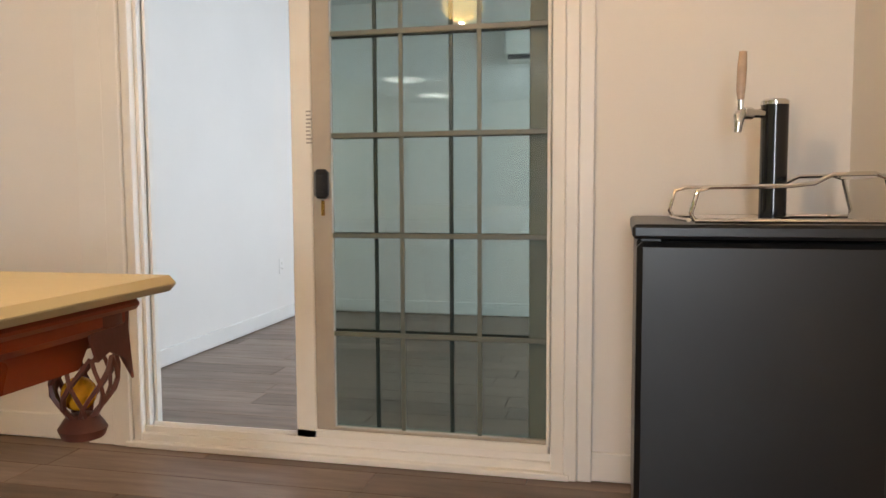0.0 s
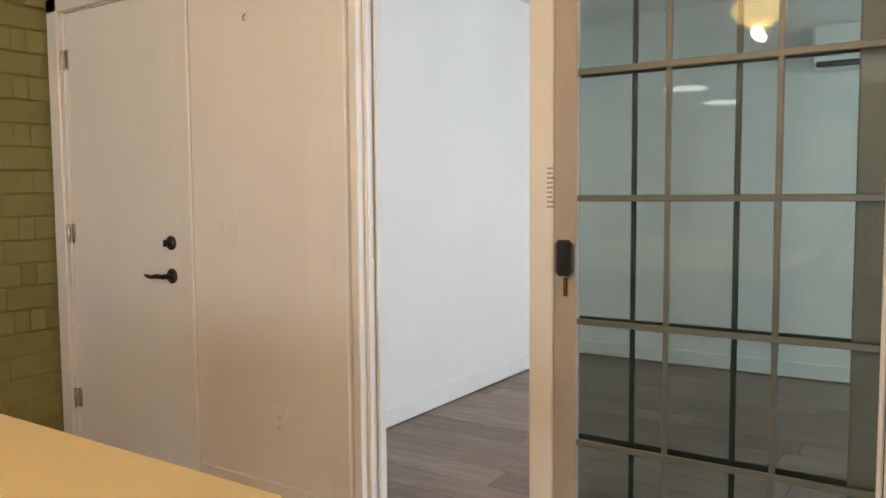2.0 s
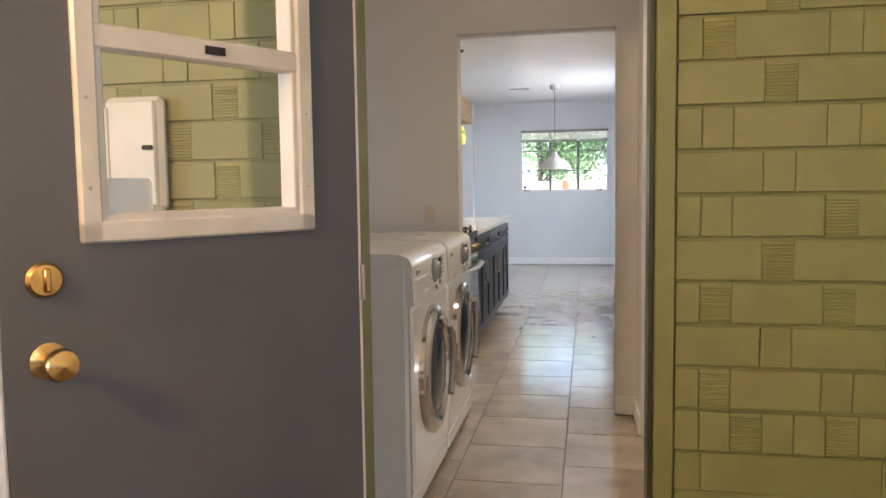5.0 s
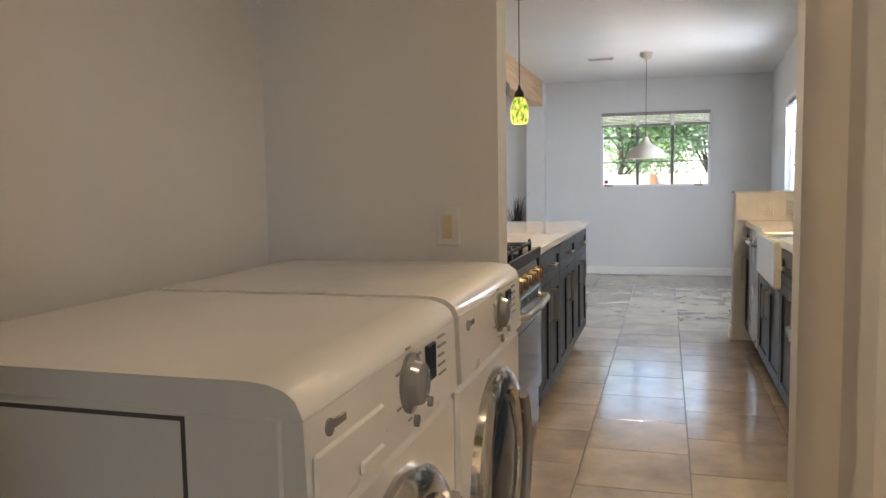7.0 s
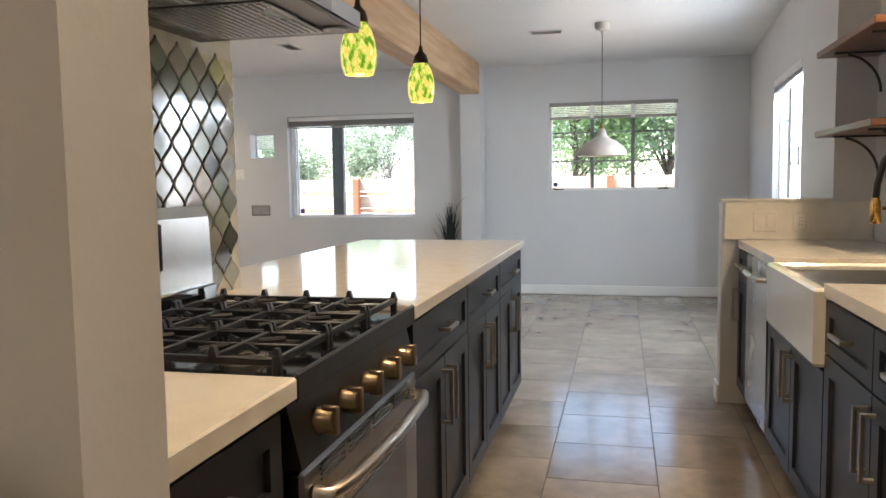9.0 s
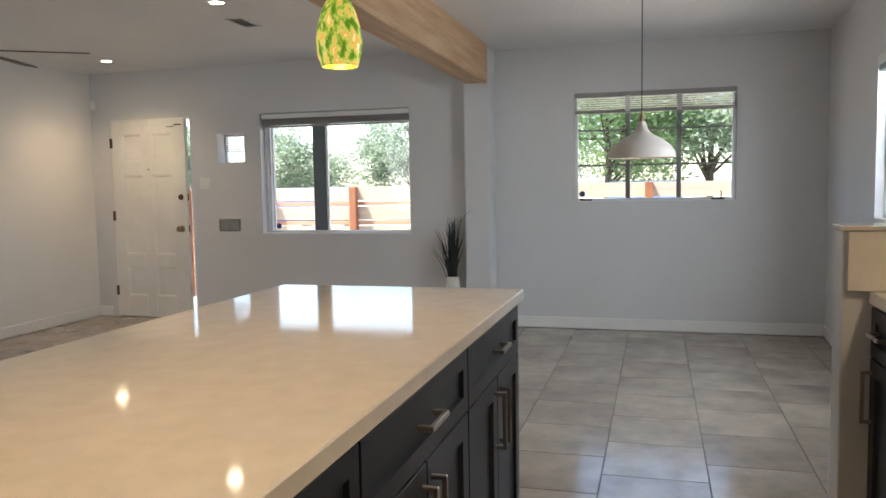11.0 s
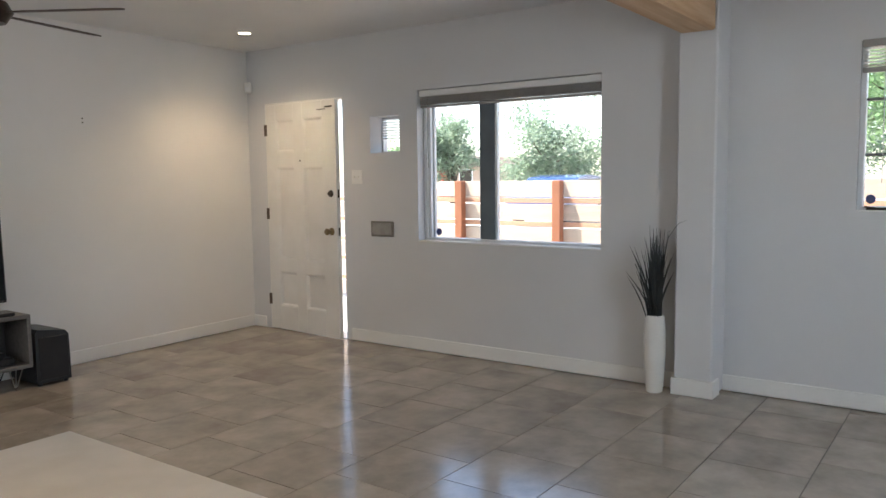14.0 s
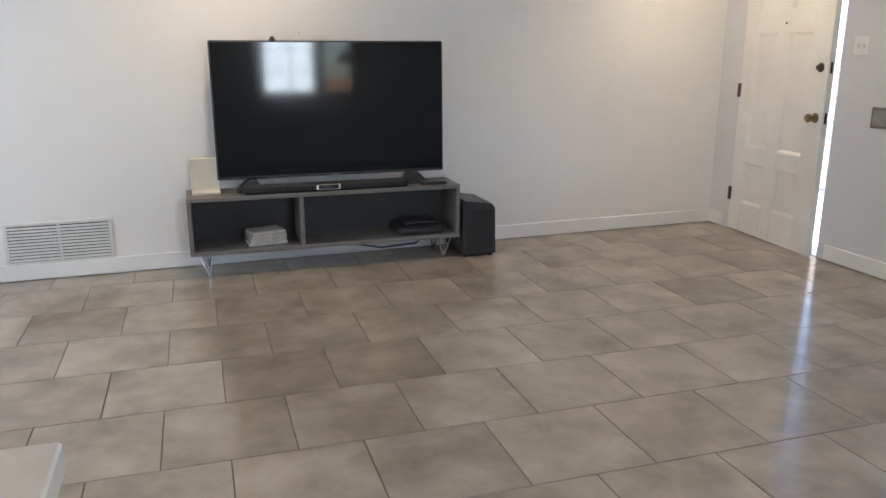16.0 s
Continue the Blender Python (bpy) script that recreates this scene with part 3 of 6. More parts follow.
for x0, x1, z0, z1 in ((0.185, 0.202, 1.188, 1.90), (0.648, 0.665, 1.188, 1.90), (0.188, 0.662, 1.185, 1.202)):
    s.box(x0, -0.027, z0, x1, 0.027, z1, 0.003)
sash = part("window_frame", s, ALU, gdoor, "white aluminium storm sash")
part("cross_rail", Shape().box(0.185, -0.012, 1.515, 0.666, 0.030, 1.562, 0.004), ALU, sash)
part("catch", Shape().box(0.38, 0.0305, 1.530, 0.43, 0.034, 1.548, 0.002), BLACK, sash)
for x in (0.167, 0.685):
    for z in (1.25, 1.42, 1.60, 1.78):
        part("screw", Shape().lathe([(0.004, 0.0), (0.003, 0.002), (0.0, 0.0022)], (x, 0.034, z), 8, "y"), NICKEL, sash)
pane("glass", Shape().box(0.195, -0.004, 1.195, 0.657, -0.001, 1.905, 0), gdoor)
part("sticker", Shape().prism([(0.552, 1.192), (0.645, 1.192), (0.652, 1.199), (0.652, 1.262), (0.645, 1.270), (0.552, 1.270), (0.545, 1.263), (0.545, 1.199)], -0.0008, 0.0012, "y"), plain("white_paper_sticker", (0.78, 0.80, 0.78), (0.72, 0.74, 0.72), 0.6, 0, 5), gdoor, "white paper sticker on the glass")
for z, r in ((1.085, 0.031), (0.935, 0.0)):
    if r:
        s = Shape().lathe([(0.033, 0.0), (0.034, 0.008), (0.028, 0.016), (0.0, 0.018)], (0.775, 0.022, z), 24, "y").box(0.769, 0.036, z - 0.022, 0.781, 0.046, z + 0.022, 0.003)
        part("deadbolt", s, BRASS, gdoor, "worn brass deadbolt")
    else:
        s = Shape().lathe([(0.034, 0.0), (0.034, 0.006), (0.014, 0.012), (0.012, 0.034), (0.026, 0.045), (0.031, 0.060), (0.027, 0.072), (0.0, 0.077)], (0.775, 0.022, z), 24, "y")
        s.lathe([(0.034, 0.0), (0.014, -0.012), (0.012, -0.034), (0.031, -0.060), (0.0, -0.077)], (0.775, -0.022, z), 20, "y")
        part("doorknob", s, BRASS, gdoor, "worn brass doorknob")
for z in (0.25, 1.0, 1.8):
    part("hinge", Shape().lathe([(0.007, -0.045), (0.007, 0.045)], (-0.008, 0.028, z), 10), NICKEL, gdoor)
s = Shape().box(XB - 0.18, 1.50, 0, XB + 0.012, 1.545, 2.10, 0.003).box(XB - 0.18, 2.325, 0, XB + 0.010, 2.372, 2.10, 0.003).box(XB - 0.18, 1.50, 2.05, XB + 0.010, 2.372, 2.11, 0.003)
structure("door_frame_laundry", s, GREEN, "olive green painted door frame")
structure("door_stop_laundry", Shape().box(XB - 0.13, 2.312, 0, XB - 0.02, 2.3245, 2.05, 0.002), GREEN_TRIM)
structure("threshold_laundry", Shape().box(XB - 0.17, 1.545, -0.003, XB + 0.03, 2.325, 0.022, 0.006), TRIM, "white painted threshold")

# six-panel front door, a little open
fdoor = tagged(thing("door_4", (XF + 0.002, FD[0] + 0.012, 0.008), "white six-panel wooden front door, slightly ajar", "door", -4.3), kind="structure")
w, hgt = 0.915, 2.02
s = Shape()
xs, zs = ((0.0, 0.13), (0.375, 0.495), (0.745, w)), ((0.0, 0.215), (0.53, 0.645), (1.465, 1.60), (1.885, hgt))
for a, b in xs:
    s.box(a, -0.022, 0, b, 0.022, hgt, 0.003)
for a, b in zs:
    s.box(0.13, -0.0215, a, 0.375, 0.0215, b, 0.003).box(0.495, -0.0215, a, 0.745, 0.0215, b, 0.003)
# the leaf lies along y in its own frame after a quarter turn
for v in range(len(s.v)):
    x, y, z = s.v[v]
    s.v[v] = (-y - 0.022, x, z)
part("leaf", s, OLD_WHITE, fdoor)
for a, b in ((0.13, 0.375), (0.495, 0.745)):
    for c, d in ((0.215, 0.53), (0.645, 1.465), (1.60, 1.885)):
        loops = [(a - 0.002, b + 0.002, c - 0.002, d + 0.002, -0.040), (a - 0.002, b + 0.002, c - 0.002, d + 0.002, -0.004), (a + 0.006, b - 0.006, c + 0.006, d - 0.006, -0.003), (a + 0.022, b - 0.022, c + 0.022, d - 0.022, -0.021), (a + 0.026, b - 0.026, c + 0.026, d - 0.026, -0.021)]
        vs = [p for y0, y1, z0, z1, x in loops for p in ((x, y0, z0), (x, y1, z0), (x, y1, z1), (x, y0, z1))]
        fs = [(4 * k + i, 4 * k + (i + 1) % 4, 4 * k + 4 + (i + 1) % 4, 4 * k + 4 + i) for k in range(4) for i in range(4)]
        part("panel", Shape().add(vs, fs + [(0, 3, 2, 1), (16, 17, 18, 19)]), OLD_WHITE, fdoor)
for z in (0.27, 1.05, 1.80):
    part("hinge", Shape().lathe([(0.008, -0.05), (0.008, 0.05)], (0.008, -0.008, z), 10).box(0.0, -0.004, z - 0.05, 0.003, 0.012, z + 0.05, 0.001), plain("dark_aged_hinge", (0.10, 0.07, 0.05), None, 0.45, 0.6), fdoor)
s = Shape().lathe([(0.030, 0), (0.028, 0.008), (0.018, 0.014), (0.018, 0.024), (0.0, 0.026)], (0.0, 0.845, 1.235), 18, "x")
part("deadbolt", s, BRONZE, fdoor)
s = Shape().lathe([(0.033, 0), (0.031, 0.007), (0.013, 0.014), (0.013, 0.035), (0.027, 0.046), (0.029, 0.058), (0.02, 0.068), (0.0, 0.071)], (0.0, 0.845, 0.915), 20, "x")
part("doorknob", s, plain("aged_brass", (0.35, 0.26, 0.15), (0.25, 0.18, 0.1), 0.3, 1.0, 20), fdoor)
part("strike", Shape().box(-0.03, w - 0.0005, 1.20, -0.012, w + 0.003, 1.27, 0.001).box(-0.03, w - 0.0005, 0.88, -0.012, w + 0.003, 0.95, 0.001), BRONZE, fdoor)
part("door_chain", Shape().box(0.001, 0.80, 1.955, 0.012, 0.885, 1.967, 0.002).box(0.001, 0.70, 1.94, 0.010, 0.80, 1.946, 0.001), BRONZE, fdoor)
part("viewer", Shape().lathe([(0.008, 0), (0.006, 0.004), (0.0, 0.004)], (0.0, 0.457, 1.52), 10, "x"), BRONZE, fdoor)
s = Shape().box(XF - 0.20, FD[0], 0, XF - 0.002, FD[0] + 0.010, 2.045, 0.002).box(XF - 0.20, FD[1] - 0.012, 0, XF - 0.002, FD[1], 2.045, 0.002).box(XF - 0.20, FD[0], 2.031, XF - 0.002, FD[1], 2.045, 0.002)
structure("door_frame_front", s, OLD_WHITE)
structure("threshold_front", Shape().box(XF - 0.20, FD[0], -0.01, XF - 0.002, FD[1], 0.006, 0.002), STEEL)

# windows of the front wall
STEEL_SASH = plain("grey_painted_steel_sash", (0.22, 0.23, 0.23), (0.18, 0.19, 0.19), 0.4, 0.1, 8, 0.05, 90)
WHITE_SASH = plain("white_window_frame", (0.74, 0.75, 0.76), (0.68, 0.69, 0.70), 0.35, 0, 6, 0.04, 90)
BLIND = plain("grey_blind_slats", (0.34, 0.32, 0.30), (0.29, 0.275, 0.26), 0.45, 0, 9, 0.05, 70)


def ring(s, x0, x1, y0, y1, z0, z1, t, b=0.003):
    s.box(x0, y0, z0, x1, y0 + t, z1, b).box(x0, y1 - t, z0, x1, y1, z1, b)
    return s.box(x0 + 0.001, y0 + t, z0, x1 - 0.001, y1 - t, z0 + t, b).box(x0 + 0.001, y0 + t, z1 - t, x1 - 0.001, y1 - t, z1, b)


win = tagged(thing("window_1", (XF, 0, 0), "large sliding window with a raised grey blind", "window"), kind="structure")
a, b, c, d = W2
part("window_frame", ring(Shape(), -0.16, -0.08, a + 0.002, b - 0.002, c + 0.002, d - 0.002, 0.03), WHITE_SASH, win)
part("side_track", Shape().box(-0.16, a + 0.032, c + 0.03, -0.13, a + 0.07, d - 0.03, 0.003).box(-0.12, a + 0.032, c + 0.03, -0.09, a + 0.06, d - 0.03, 0.003), WHITE_SASH, win)
part("mullion", Shape().box(-0.15, -1.405, c + 0.03, -0.10, -1.275, d - 0.03, 0.005), plain("shaded_slate_mullion", (0.12, 0.15, 0.17), (0.10, 0.125, 0.145), 0.45, 0, 8), win)
part("mullion_strip", Shape().box(-0.145, -1.275, c + 0.03, -0.11, -1.255, d - 0.03, 0.002), WHITE_SASH, win)
pane("pane", Shape().box(-0.128, a + 0.065, c + 0.03, -0.125, -1.403, d - 0.03, 0), win)
pane("pane", Shape().box(-0.118, -1.257, c + 0.03, -0.115, b - 0.03, d - 0.03, 0), win)
part("window_sill", Shape().box(-0.08, a + 0.001, c, 0.0, b - 0.001, c + 0.012, 0.003), TRIM, win)
part("sticker", Shape().lathe([(0.028, 0), (0.028, 0.001)], (-0.124, a + 0.11, c + 0.075), 20, "x"), plain("navy_blue_print", (0.03, 0.05, 0.16), None, 0.4), win)
blind = thing("window_blind", (XF, 0, 0), "raised grey horizontal blind with white headrail", "blind")
part("headrail", Shape().box(-0.075, a + 0.008, d - 0.052, -0.018, b - 0.008, d - 0.006, 0.003), TRIM, blind)
for k in range(12):
    part("slat", Shape().box(-0.073, a + 0.016, d - 0.058 - k * 0.0052, -0.022, b - 0.016, d - 0.0545 - k * 0.0052, 0.0008), BLIND, blind)
part("bottom_rail", Shape().box(-0.072, a + 0.014, d - 0.138, -0.023, b - 0.014, d - 0.121, 0.003), BLIND, blind)
part("wand", Shape().tube([(-0.02, a + 0.085, d - 0.05), (-0.02, a + 0.09, d - 0.60)], 0.003, 6), STEEL, blind)

win = tagged(thing("window_2", (XD, 0, 0), "steel casement window with nine panes", "window"), kind="structure")
a, b, c, d = W1
part("window_frame", ring(Shape(), -0.10, -0.03, a + 0.002, b - 0.002, c + 0.002, d - 0.002, 0.028), WHITE_SASH, win)
ys = (a + 0.03, 1.585, 2.016, b - 0.03)
zs = (c + 0.03, 1.468, 1.778, d - 0.03)
for i in (1, 2):
    part("mullion", Shape().box(-0.085, ys[i] - 0.020, c + 0.03, -0.045, ys[i] + 0.020, d - 0.03, 0.004), STEEL_SASH, win)
for j in (1, 2):
    part("glazing_bar", Shape().box(-0.078, a + 0.03, zs[j] - 0.008, -0.052, b - 0.03, zs[j] + 0.008, 0.002), STEEL_SASH, win)
for i in range(3):
    for j in range(3):
        pane("pane", Shape().box(-0.067, ys[i], zs[j], -0.064, ys[i + 1], zs[j + 1], 0), win)
part("window_sill", Shape().box(-0.03, a + 0.001, c, 0.0, b - 0.001, c + 0.010, 0.003), TRIM, win)
for y in (a + 0.10, b - 0.15):
    part("crank_handle", Shape().box(-0.03, y - 0.05, c + 0.010, -0.005, y + 0.06, c + 0.024, 0.004).tube([(-0.02, y + 0.03, c + 0.02), (-0.015, y + 0.035, c + 0.05), (-0.012, y + 0.03, c + 0.085)] if y > 2 else [(-0.02, y, c + 0.02), (-0.012, y - 0.06, c + 0.03)], 0.005, 6), BRONZE, win)
part("sticker", Shape().lathe([(0.026, 0), (0.026, 0.001)], (-0.0635, a + 0.066, c + 0.07), 20, "x"), plain("navy_blue_print", (0.03, 0.05, 0.16), None, 0.4), win)
blind = thing("window_blind", (XD, 0, 0), "half-raised white blind with a grey bottom rail", "blind")
part("headrail", Shape().box(-0.03, a + 0.006, d - 0.036, 0.004, b - 0.006, d + 0.006, 0.003), BLIND, blind)
for k in range(6):
    s = Shape()
    z = d - 0.045 - k * 0.0185
    s.prism([(-0.028, z - 0.004), (0.002, z + 0.002), (0.002, z + 0.0035), (-0.028, z - 0.0025)], a + 0.012, b - 0.012, "y")
    part("slat", s, TRIM, blind)
part("bottom_rail", Shape().box(-0.028, a + 0.010, 1.922, 0.004, b - 0.010, 1.950, 0.003), BLIND, blind)
part("wand", Shape().tube([(0.002, a + 0.12, d - 0.03), (0.002, a + 0.125, c + 0.16)], 0.0025, 6), STEEL, blind)
for y in (1.585, 2.016):
    part("ladder_tape", Shape().box(0.004, y - 0.02, 1.93, 0.0055, y + 0.02, d - 0.03, 0.0005), TRIM, blind)

win = tagged(thing("window_3", (XF, 0, 0), "small square window with a white blind", "window"), kind="structure")
a, b, c, d = W3
part("window_frame", ring(Shape(), -0.19, -0.15, a + 0.002, b - 0.002, c + 0.002, d - 0.002, 0.014), WHITE_SASH, win)
pane("pane", Shape().box(-0.172, a + 0.015, c + 0.015, -0.169, b - 0.015, d - 0.015, 0), win)
for k in range(8):
    z = c + 0.115 + k * 0.0215
    part("slat", Shape().prism([(-0.150, z), (-0.136, z + 0.010), (-0.136, z + 0.0115), (-0.150, z + 0.0015)], a + 0.006, b - 0.006, "y"), TRIM, win)

# side window of the dining end
win = tagged(thing("window_4", (0, YD, 0), "steel casement side window with a white blind", "window"), kind="structure")
a, b, c, d = W4
s = Shape()
for x0, x1, z0, z1 in ((a + 0.002, a + 0.03, c, d), (b - 0.03, b - 0.002, c, d), (a + 0.03, b - 0.03, c + 0.002, c + 0.03), (a + 0.03, b - 0.03, d - 0.03, d - 0.002)):
    s.box(x0, 0.05, z0, x1, 0.10, z1, 0.003)
part("window_frame", s, WHITE_SASH, win)
part("mullion", Shape().box(-10.83, 0.052, c + 0.03, -10.69, 0.098, d - 0.03, 0.004), WHITE_SASH, win)
spans = ((a + 0.03, -10.83), (-10.69, -10.33), (-10.33, b - 0.03))
part("mullion", Shape().box(-10.342, 0.055, c + 0.03, -10.318, 0.095, d - 0.03, 0.003), WHITE_SASH, win)
for x0, x1 in spans:
    for z in (1.36, 1.70):
        part("glazing_bar", Shape().box(x0, 0.062, z - 0.007, x1, 0.088, z + 0.007, 0.002), WHITE_SASH, win)
    pane("pane", Shape().box(x0, 0.074, c + 0.03, x1, 0.077, d - 0.03, 0), win)
for x in (-10.52, -10.17):
    part("casement_latch", Shape().tube([(x, 0.055, 1.46), (x + 0.012, 0.022, 1.46), (x + 0.016, 0.02, 1.41), (x + 0.012, 0.03, 1.34)], [0.010, 0.009, 0.007, 0.005], 8).box(x - 0.012, 0.045, 1.42, x + 0.012, 0.054, 1.49, 0.003), BLACK, win)
part("window_sill", Shape().box(a + 0.001, 0.0, c, b - 0.001, 0.05, c + 0.010, 0.003), TRIM, win)
part("blind_head", Shape().box(a + 0.01, -0.006, d - 0.055, b - 0.01, 0.045, d - 0.004, 0.004), TRIM, win)
for k in range(5):
    part("blind_slat", Shape().box(a + 0.014, 0.002, d - 0.064 - k * 0.008, b - 0.014, 0.040, d - 0.060 - k * 0.008, 0.001), BLIND, win)
turned(win, XD, YD, TURN_D)

# ---- games room ----
CREAM = plain("cream_vinyl_table_cover", (0.47, 0.41, 0.25), (0.44, 0.38, 0.225), 0.5, 0, 3, 0.12, 120)
MAHOGANY = plain("red_mahogany", (0.27, 0.055, 0.016), (0.245, 0.048, 0.014), 0.28, 0, 1.5, 0, 60, coat=0.3, rvar=0.02)
LEATHER = plain("brown_leather", (0.17, 0.055, 0.035), (0.11, 0.035, 0.022), 0.38, 0, 14, 0.3, 90)
table = thing("pool_table", (-0.567, 0.655, 0), "mahogany pool table under a cream cover, with leather pockets", "pool table")
hx, hy, zt = 0.733, 1.27, 0.848
part("cover", Shape().box(-hx, -hy, zt - 0.028, hx, hy, zt, 0.013), CREAM, table, "cream board cover over the playing field")
s = Shape().box(-hx + 0.06, -hy + 0.06, zt - 0.085, hx - 0.06, hy - 0.06, zt - 0.0285, 0.012).box(-hx + 0.045, -hy + 0.045, zt - 0.055, hx - 0.045, hy - 0.045, zt - 0.034, 0.008)
part("rail", s, MAHOGANY, table)
for sx in (-1, 1):
    s = Shape().prism([(-hy + 0.10, zt - 0.085), (hy - 0.10, zt - 0.085), (hy - 0.14, zt - 0.143), (hy - 0.42, zt - 0.143), (-hy + 0.42, zt - 0.143), (-hy + 0.14, zt - 0.143)], sx * (hx - 0.10), sx * (hx - 0.135), "x")
    part("apron", s, MAHOGANY, table)
for sy in (-1, 1):
    s = Shape().prism([(-hx + 0.10, zt - 0.085), (hx - 0.10, zt - 0.085), (hx - 0.14, zt - 0.143), (hx - 0.36, zt - 0.143), (-hx + 0.36, zt - 0.143), (-hx + 0.14, zt - 0.143)], sy * (hy - 0.10), sy * (hy - 0.135), "y")
    part("apron", s, MAHOGANY, table)
for sx in (-1, 1):
    for sy in (-1, 1):
        px, py = sx * (hx - 0.30), sy * (hy - 0.36)
        part("leg", Shape().lathe([(0.055, 0), (0.075, 0.02), (0.06, 0.07), (0.085, 0.16), (0.07, 0.30), (0.10, 0.46), (0.085, 0.56), (0.11, 0.61), (0.11, 0.66)], (px, py, 0), 20), MAHOGANY, table)
for sx, sy in ((-1, -1), (1, -1), (-1, 1), (1, 1), (-1, 0), (1, 0)):
    cx, cy = sx * (hx - 0.125), sy * (hy - 0.105)
    lip = Shape().lathe([(0.060, -0.030), (0.070, -0.040), (0.070, -0.075), (0.062, -0.075), (0.060, -0.045)], (cx, cy, zt), 16)
    for ux, uy in ((sx, 0), (0, sy or 1)):
        flap = []
        for u, v in ((-0.055, -0.035), (0.055, -0.035), (0.050, -0.085), (0.060, -0.175), (0.035, -0.135), (0.0, -0.118), (-0.030, -0.130), (-0.045, -0.090)):
            flap.append((u * (1 if (sx if not ux else (sy or 1)) > 0 else -1), v))
        if ux:
            lip.prism([(cy + u, zt + v) for u, v in flap], cx + sx * 0.052, cx + sx * 0.058, "x")
        else:
            lip.prism([(cx + u, zt + v) for u, v in flap], cy + (sy or 1) * 0.052, cy + (sy or 1) * 0.058, "y")
    pocket = part("pocket", lip, LEATHER, table, "brown leather pocket")
    s = Shape()
    for k in range(7):
        a0 = 2 * math.pi * k / 7
        for tw in (-1, 1):
            pts = []
            for j in range(6):
                u = j / 5
                r = 0.040 + 0.016 * math.sin(u * math.pi) - 0.02 * u * u
                a1 = a0 + tw * u * 1.1
                pts.append((cx + r * math.cos(a1) + sx * 0.02 * (1 - u) ** 2, cy + r * math.sin(a1), zt - 0.125 - 0.105 * u))
            s.tube(pts, 0.0045, 4)
    s.lathe([(0.0, -0.268), (0.034, -0.265), (0.040, -0.250), (0.028, -0.232), (0.020, -0.226)], (cx, cy, zt), 12)
    part("net", s, LEATHER, pocket)
BALL = plain("glossy_yellow_ball", (0.80, 0.42, 0.02), (0.75, 0.38, 0.02), 0.08, 0, 5)
s = Shape().lathe([(0.0285 * math.sin(math.pi * k / 14), -0.0285 * math.cos(math.pi * k / 14)) for k in range(15)], (0, 0, 0), 22)
solid("billiard_ball", s, BALL, (-0.567 + hx - 0.130, 0.655 + hy - 0.105, zt - 0.192), "yellow billiard ball caught in a net pocket", "ball")

# beer cooler with tap tower
KEG = plain("black_textured_cabinet", (0.006, 0.0065, 0.008), (0.007, 0.0075, 0.009), 0.30, 0, 3, 0.10, 260, rvar=0.02)
keg = thing("keg_cooler", (0.945, 2.68, 0), "black beer keg cooler with chrome rail", "cooler")
part("body", Shape().box(0.012, 0.06, 0.05, 0.60, 0.60, 0.868, 0.008), KEG, keg)
part("door", Shape().box(0.012, 0.0, 0.055, 0.60, 0.054, 0.862, 0.014), KEG, keg)
part("top", Shape().box(0.0, -0.008, 0.869, 0.612, 0.61, 0.905, 0.008), KEG, keg)
for x in (0.06, 0.54):
    for y in (0.1, 0.54):
        part("foot", Shape().lathe([(0.02, 0), (0.022, 0.01), (0.016, 0.055)], (x, y, 0), 12), BLACK, keg)
part("hinge", Shape().box(0.02, 0.008, 0.862, 0.07, 0.04, 0.870, 0.002), BLACK, keg)
tower = part("tap_tower", Shape().lathe([(0.046, 0.905), (0.046, 0.912), (0.0365, 0.916), (0.0365, 1.225), (0.030, 1.232), (0.0, 1.233)], (0.385, 0.36, 0), 28), BLACK_GLOSS, keg, "black tap tower")
part("tower_cap", Shape().lathe([(0.0375, 1.222), (0.0375, 1.232), (0.033, 1.237), (0.0, 1.238)], (0.385, 0.36, 0), 28), CHROME, tower)
s = Shape().tube([(0.352, 0.345, 1.198), (0.31, 0.33, 1.198)], 0.013, 12).tube([(0.318, 0.333, 1.198), (0.295, 0.32, 1.198)], 0.018, 12)
s.tube([(0.295, 0.318, 1.205), (0.285, 0.312, 1.190), (0.283, 0.31, 1.165), (0.281, 0.308, 1.145)], [0.013, 0.016, 0.012, 0.010], 12).tube([(0.289, 0.315, 1.20), (0.288, 0.314, 1.235)], 0.009, 10)
part("faucet", s, CHROME, tower, "chrome beer faucet")
part("tap_handle", Shape().tube([(0.288, 0.314, 1.235), (0.288, 0.314, 1.26), (0.290, 0.315, 1.32), (0.292, 0.316, 1.365)], [0.009, 0.012, 0.013, 0.010], 12), plain("clear_frosted_handle", (0.55, 0.42, 0.32), (0.45, 0.34, 0.26), 0.2, 0, 30), tower)
s = Shape()
for y, x0 in ((0.035, 0.17), (0.40, 0.14)):
    s.tube([(x0 - 0.02, y, 0.912), (x0 - 0.03, y, 0.93), (x0 - 0.015, y, 0.985), (x0 + 0.015, y, 0.995), (x0 + 0.19, y, 0.997), (0.42, y, 1.004), (0.46, y, 1.024), (0.55, y, 1.026), (0.575, y, 1.015), (0.597, y, 0.93), (0.59, y, 0.912), (x0 - 0.02, y, 0.912)], 0.0055, 8)
s.tube([(0.135, 0.035, 0.914), (0.11, 0.20, 0.914), (0.11, 0.40, 0.914)], 0.0055, 8).tube([(0.57, 0.035, 1.02), (0.585, 0.2, 1.02), (0.57, 0.40, 1.02)], 0.0055, 8)
part("guard_rail", s, CHROME, keg, "chrome wire guard rail")
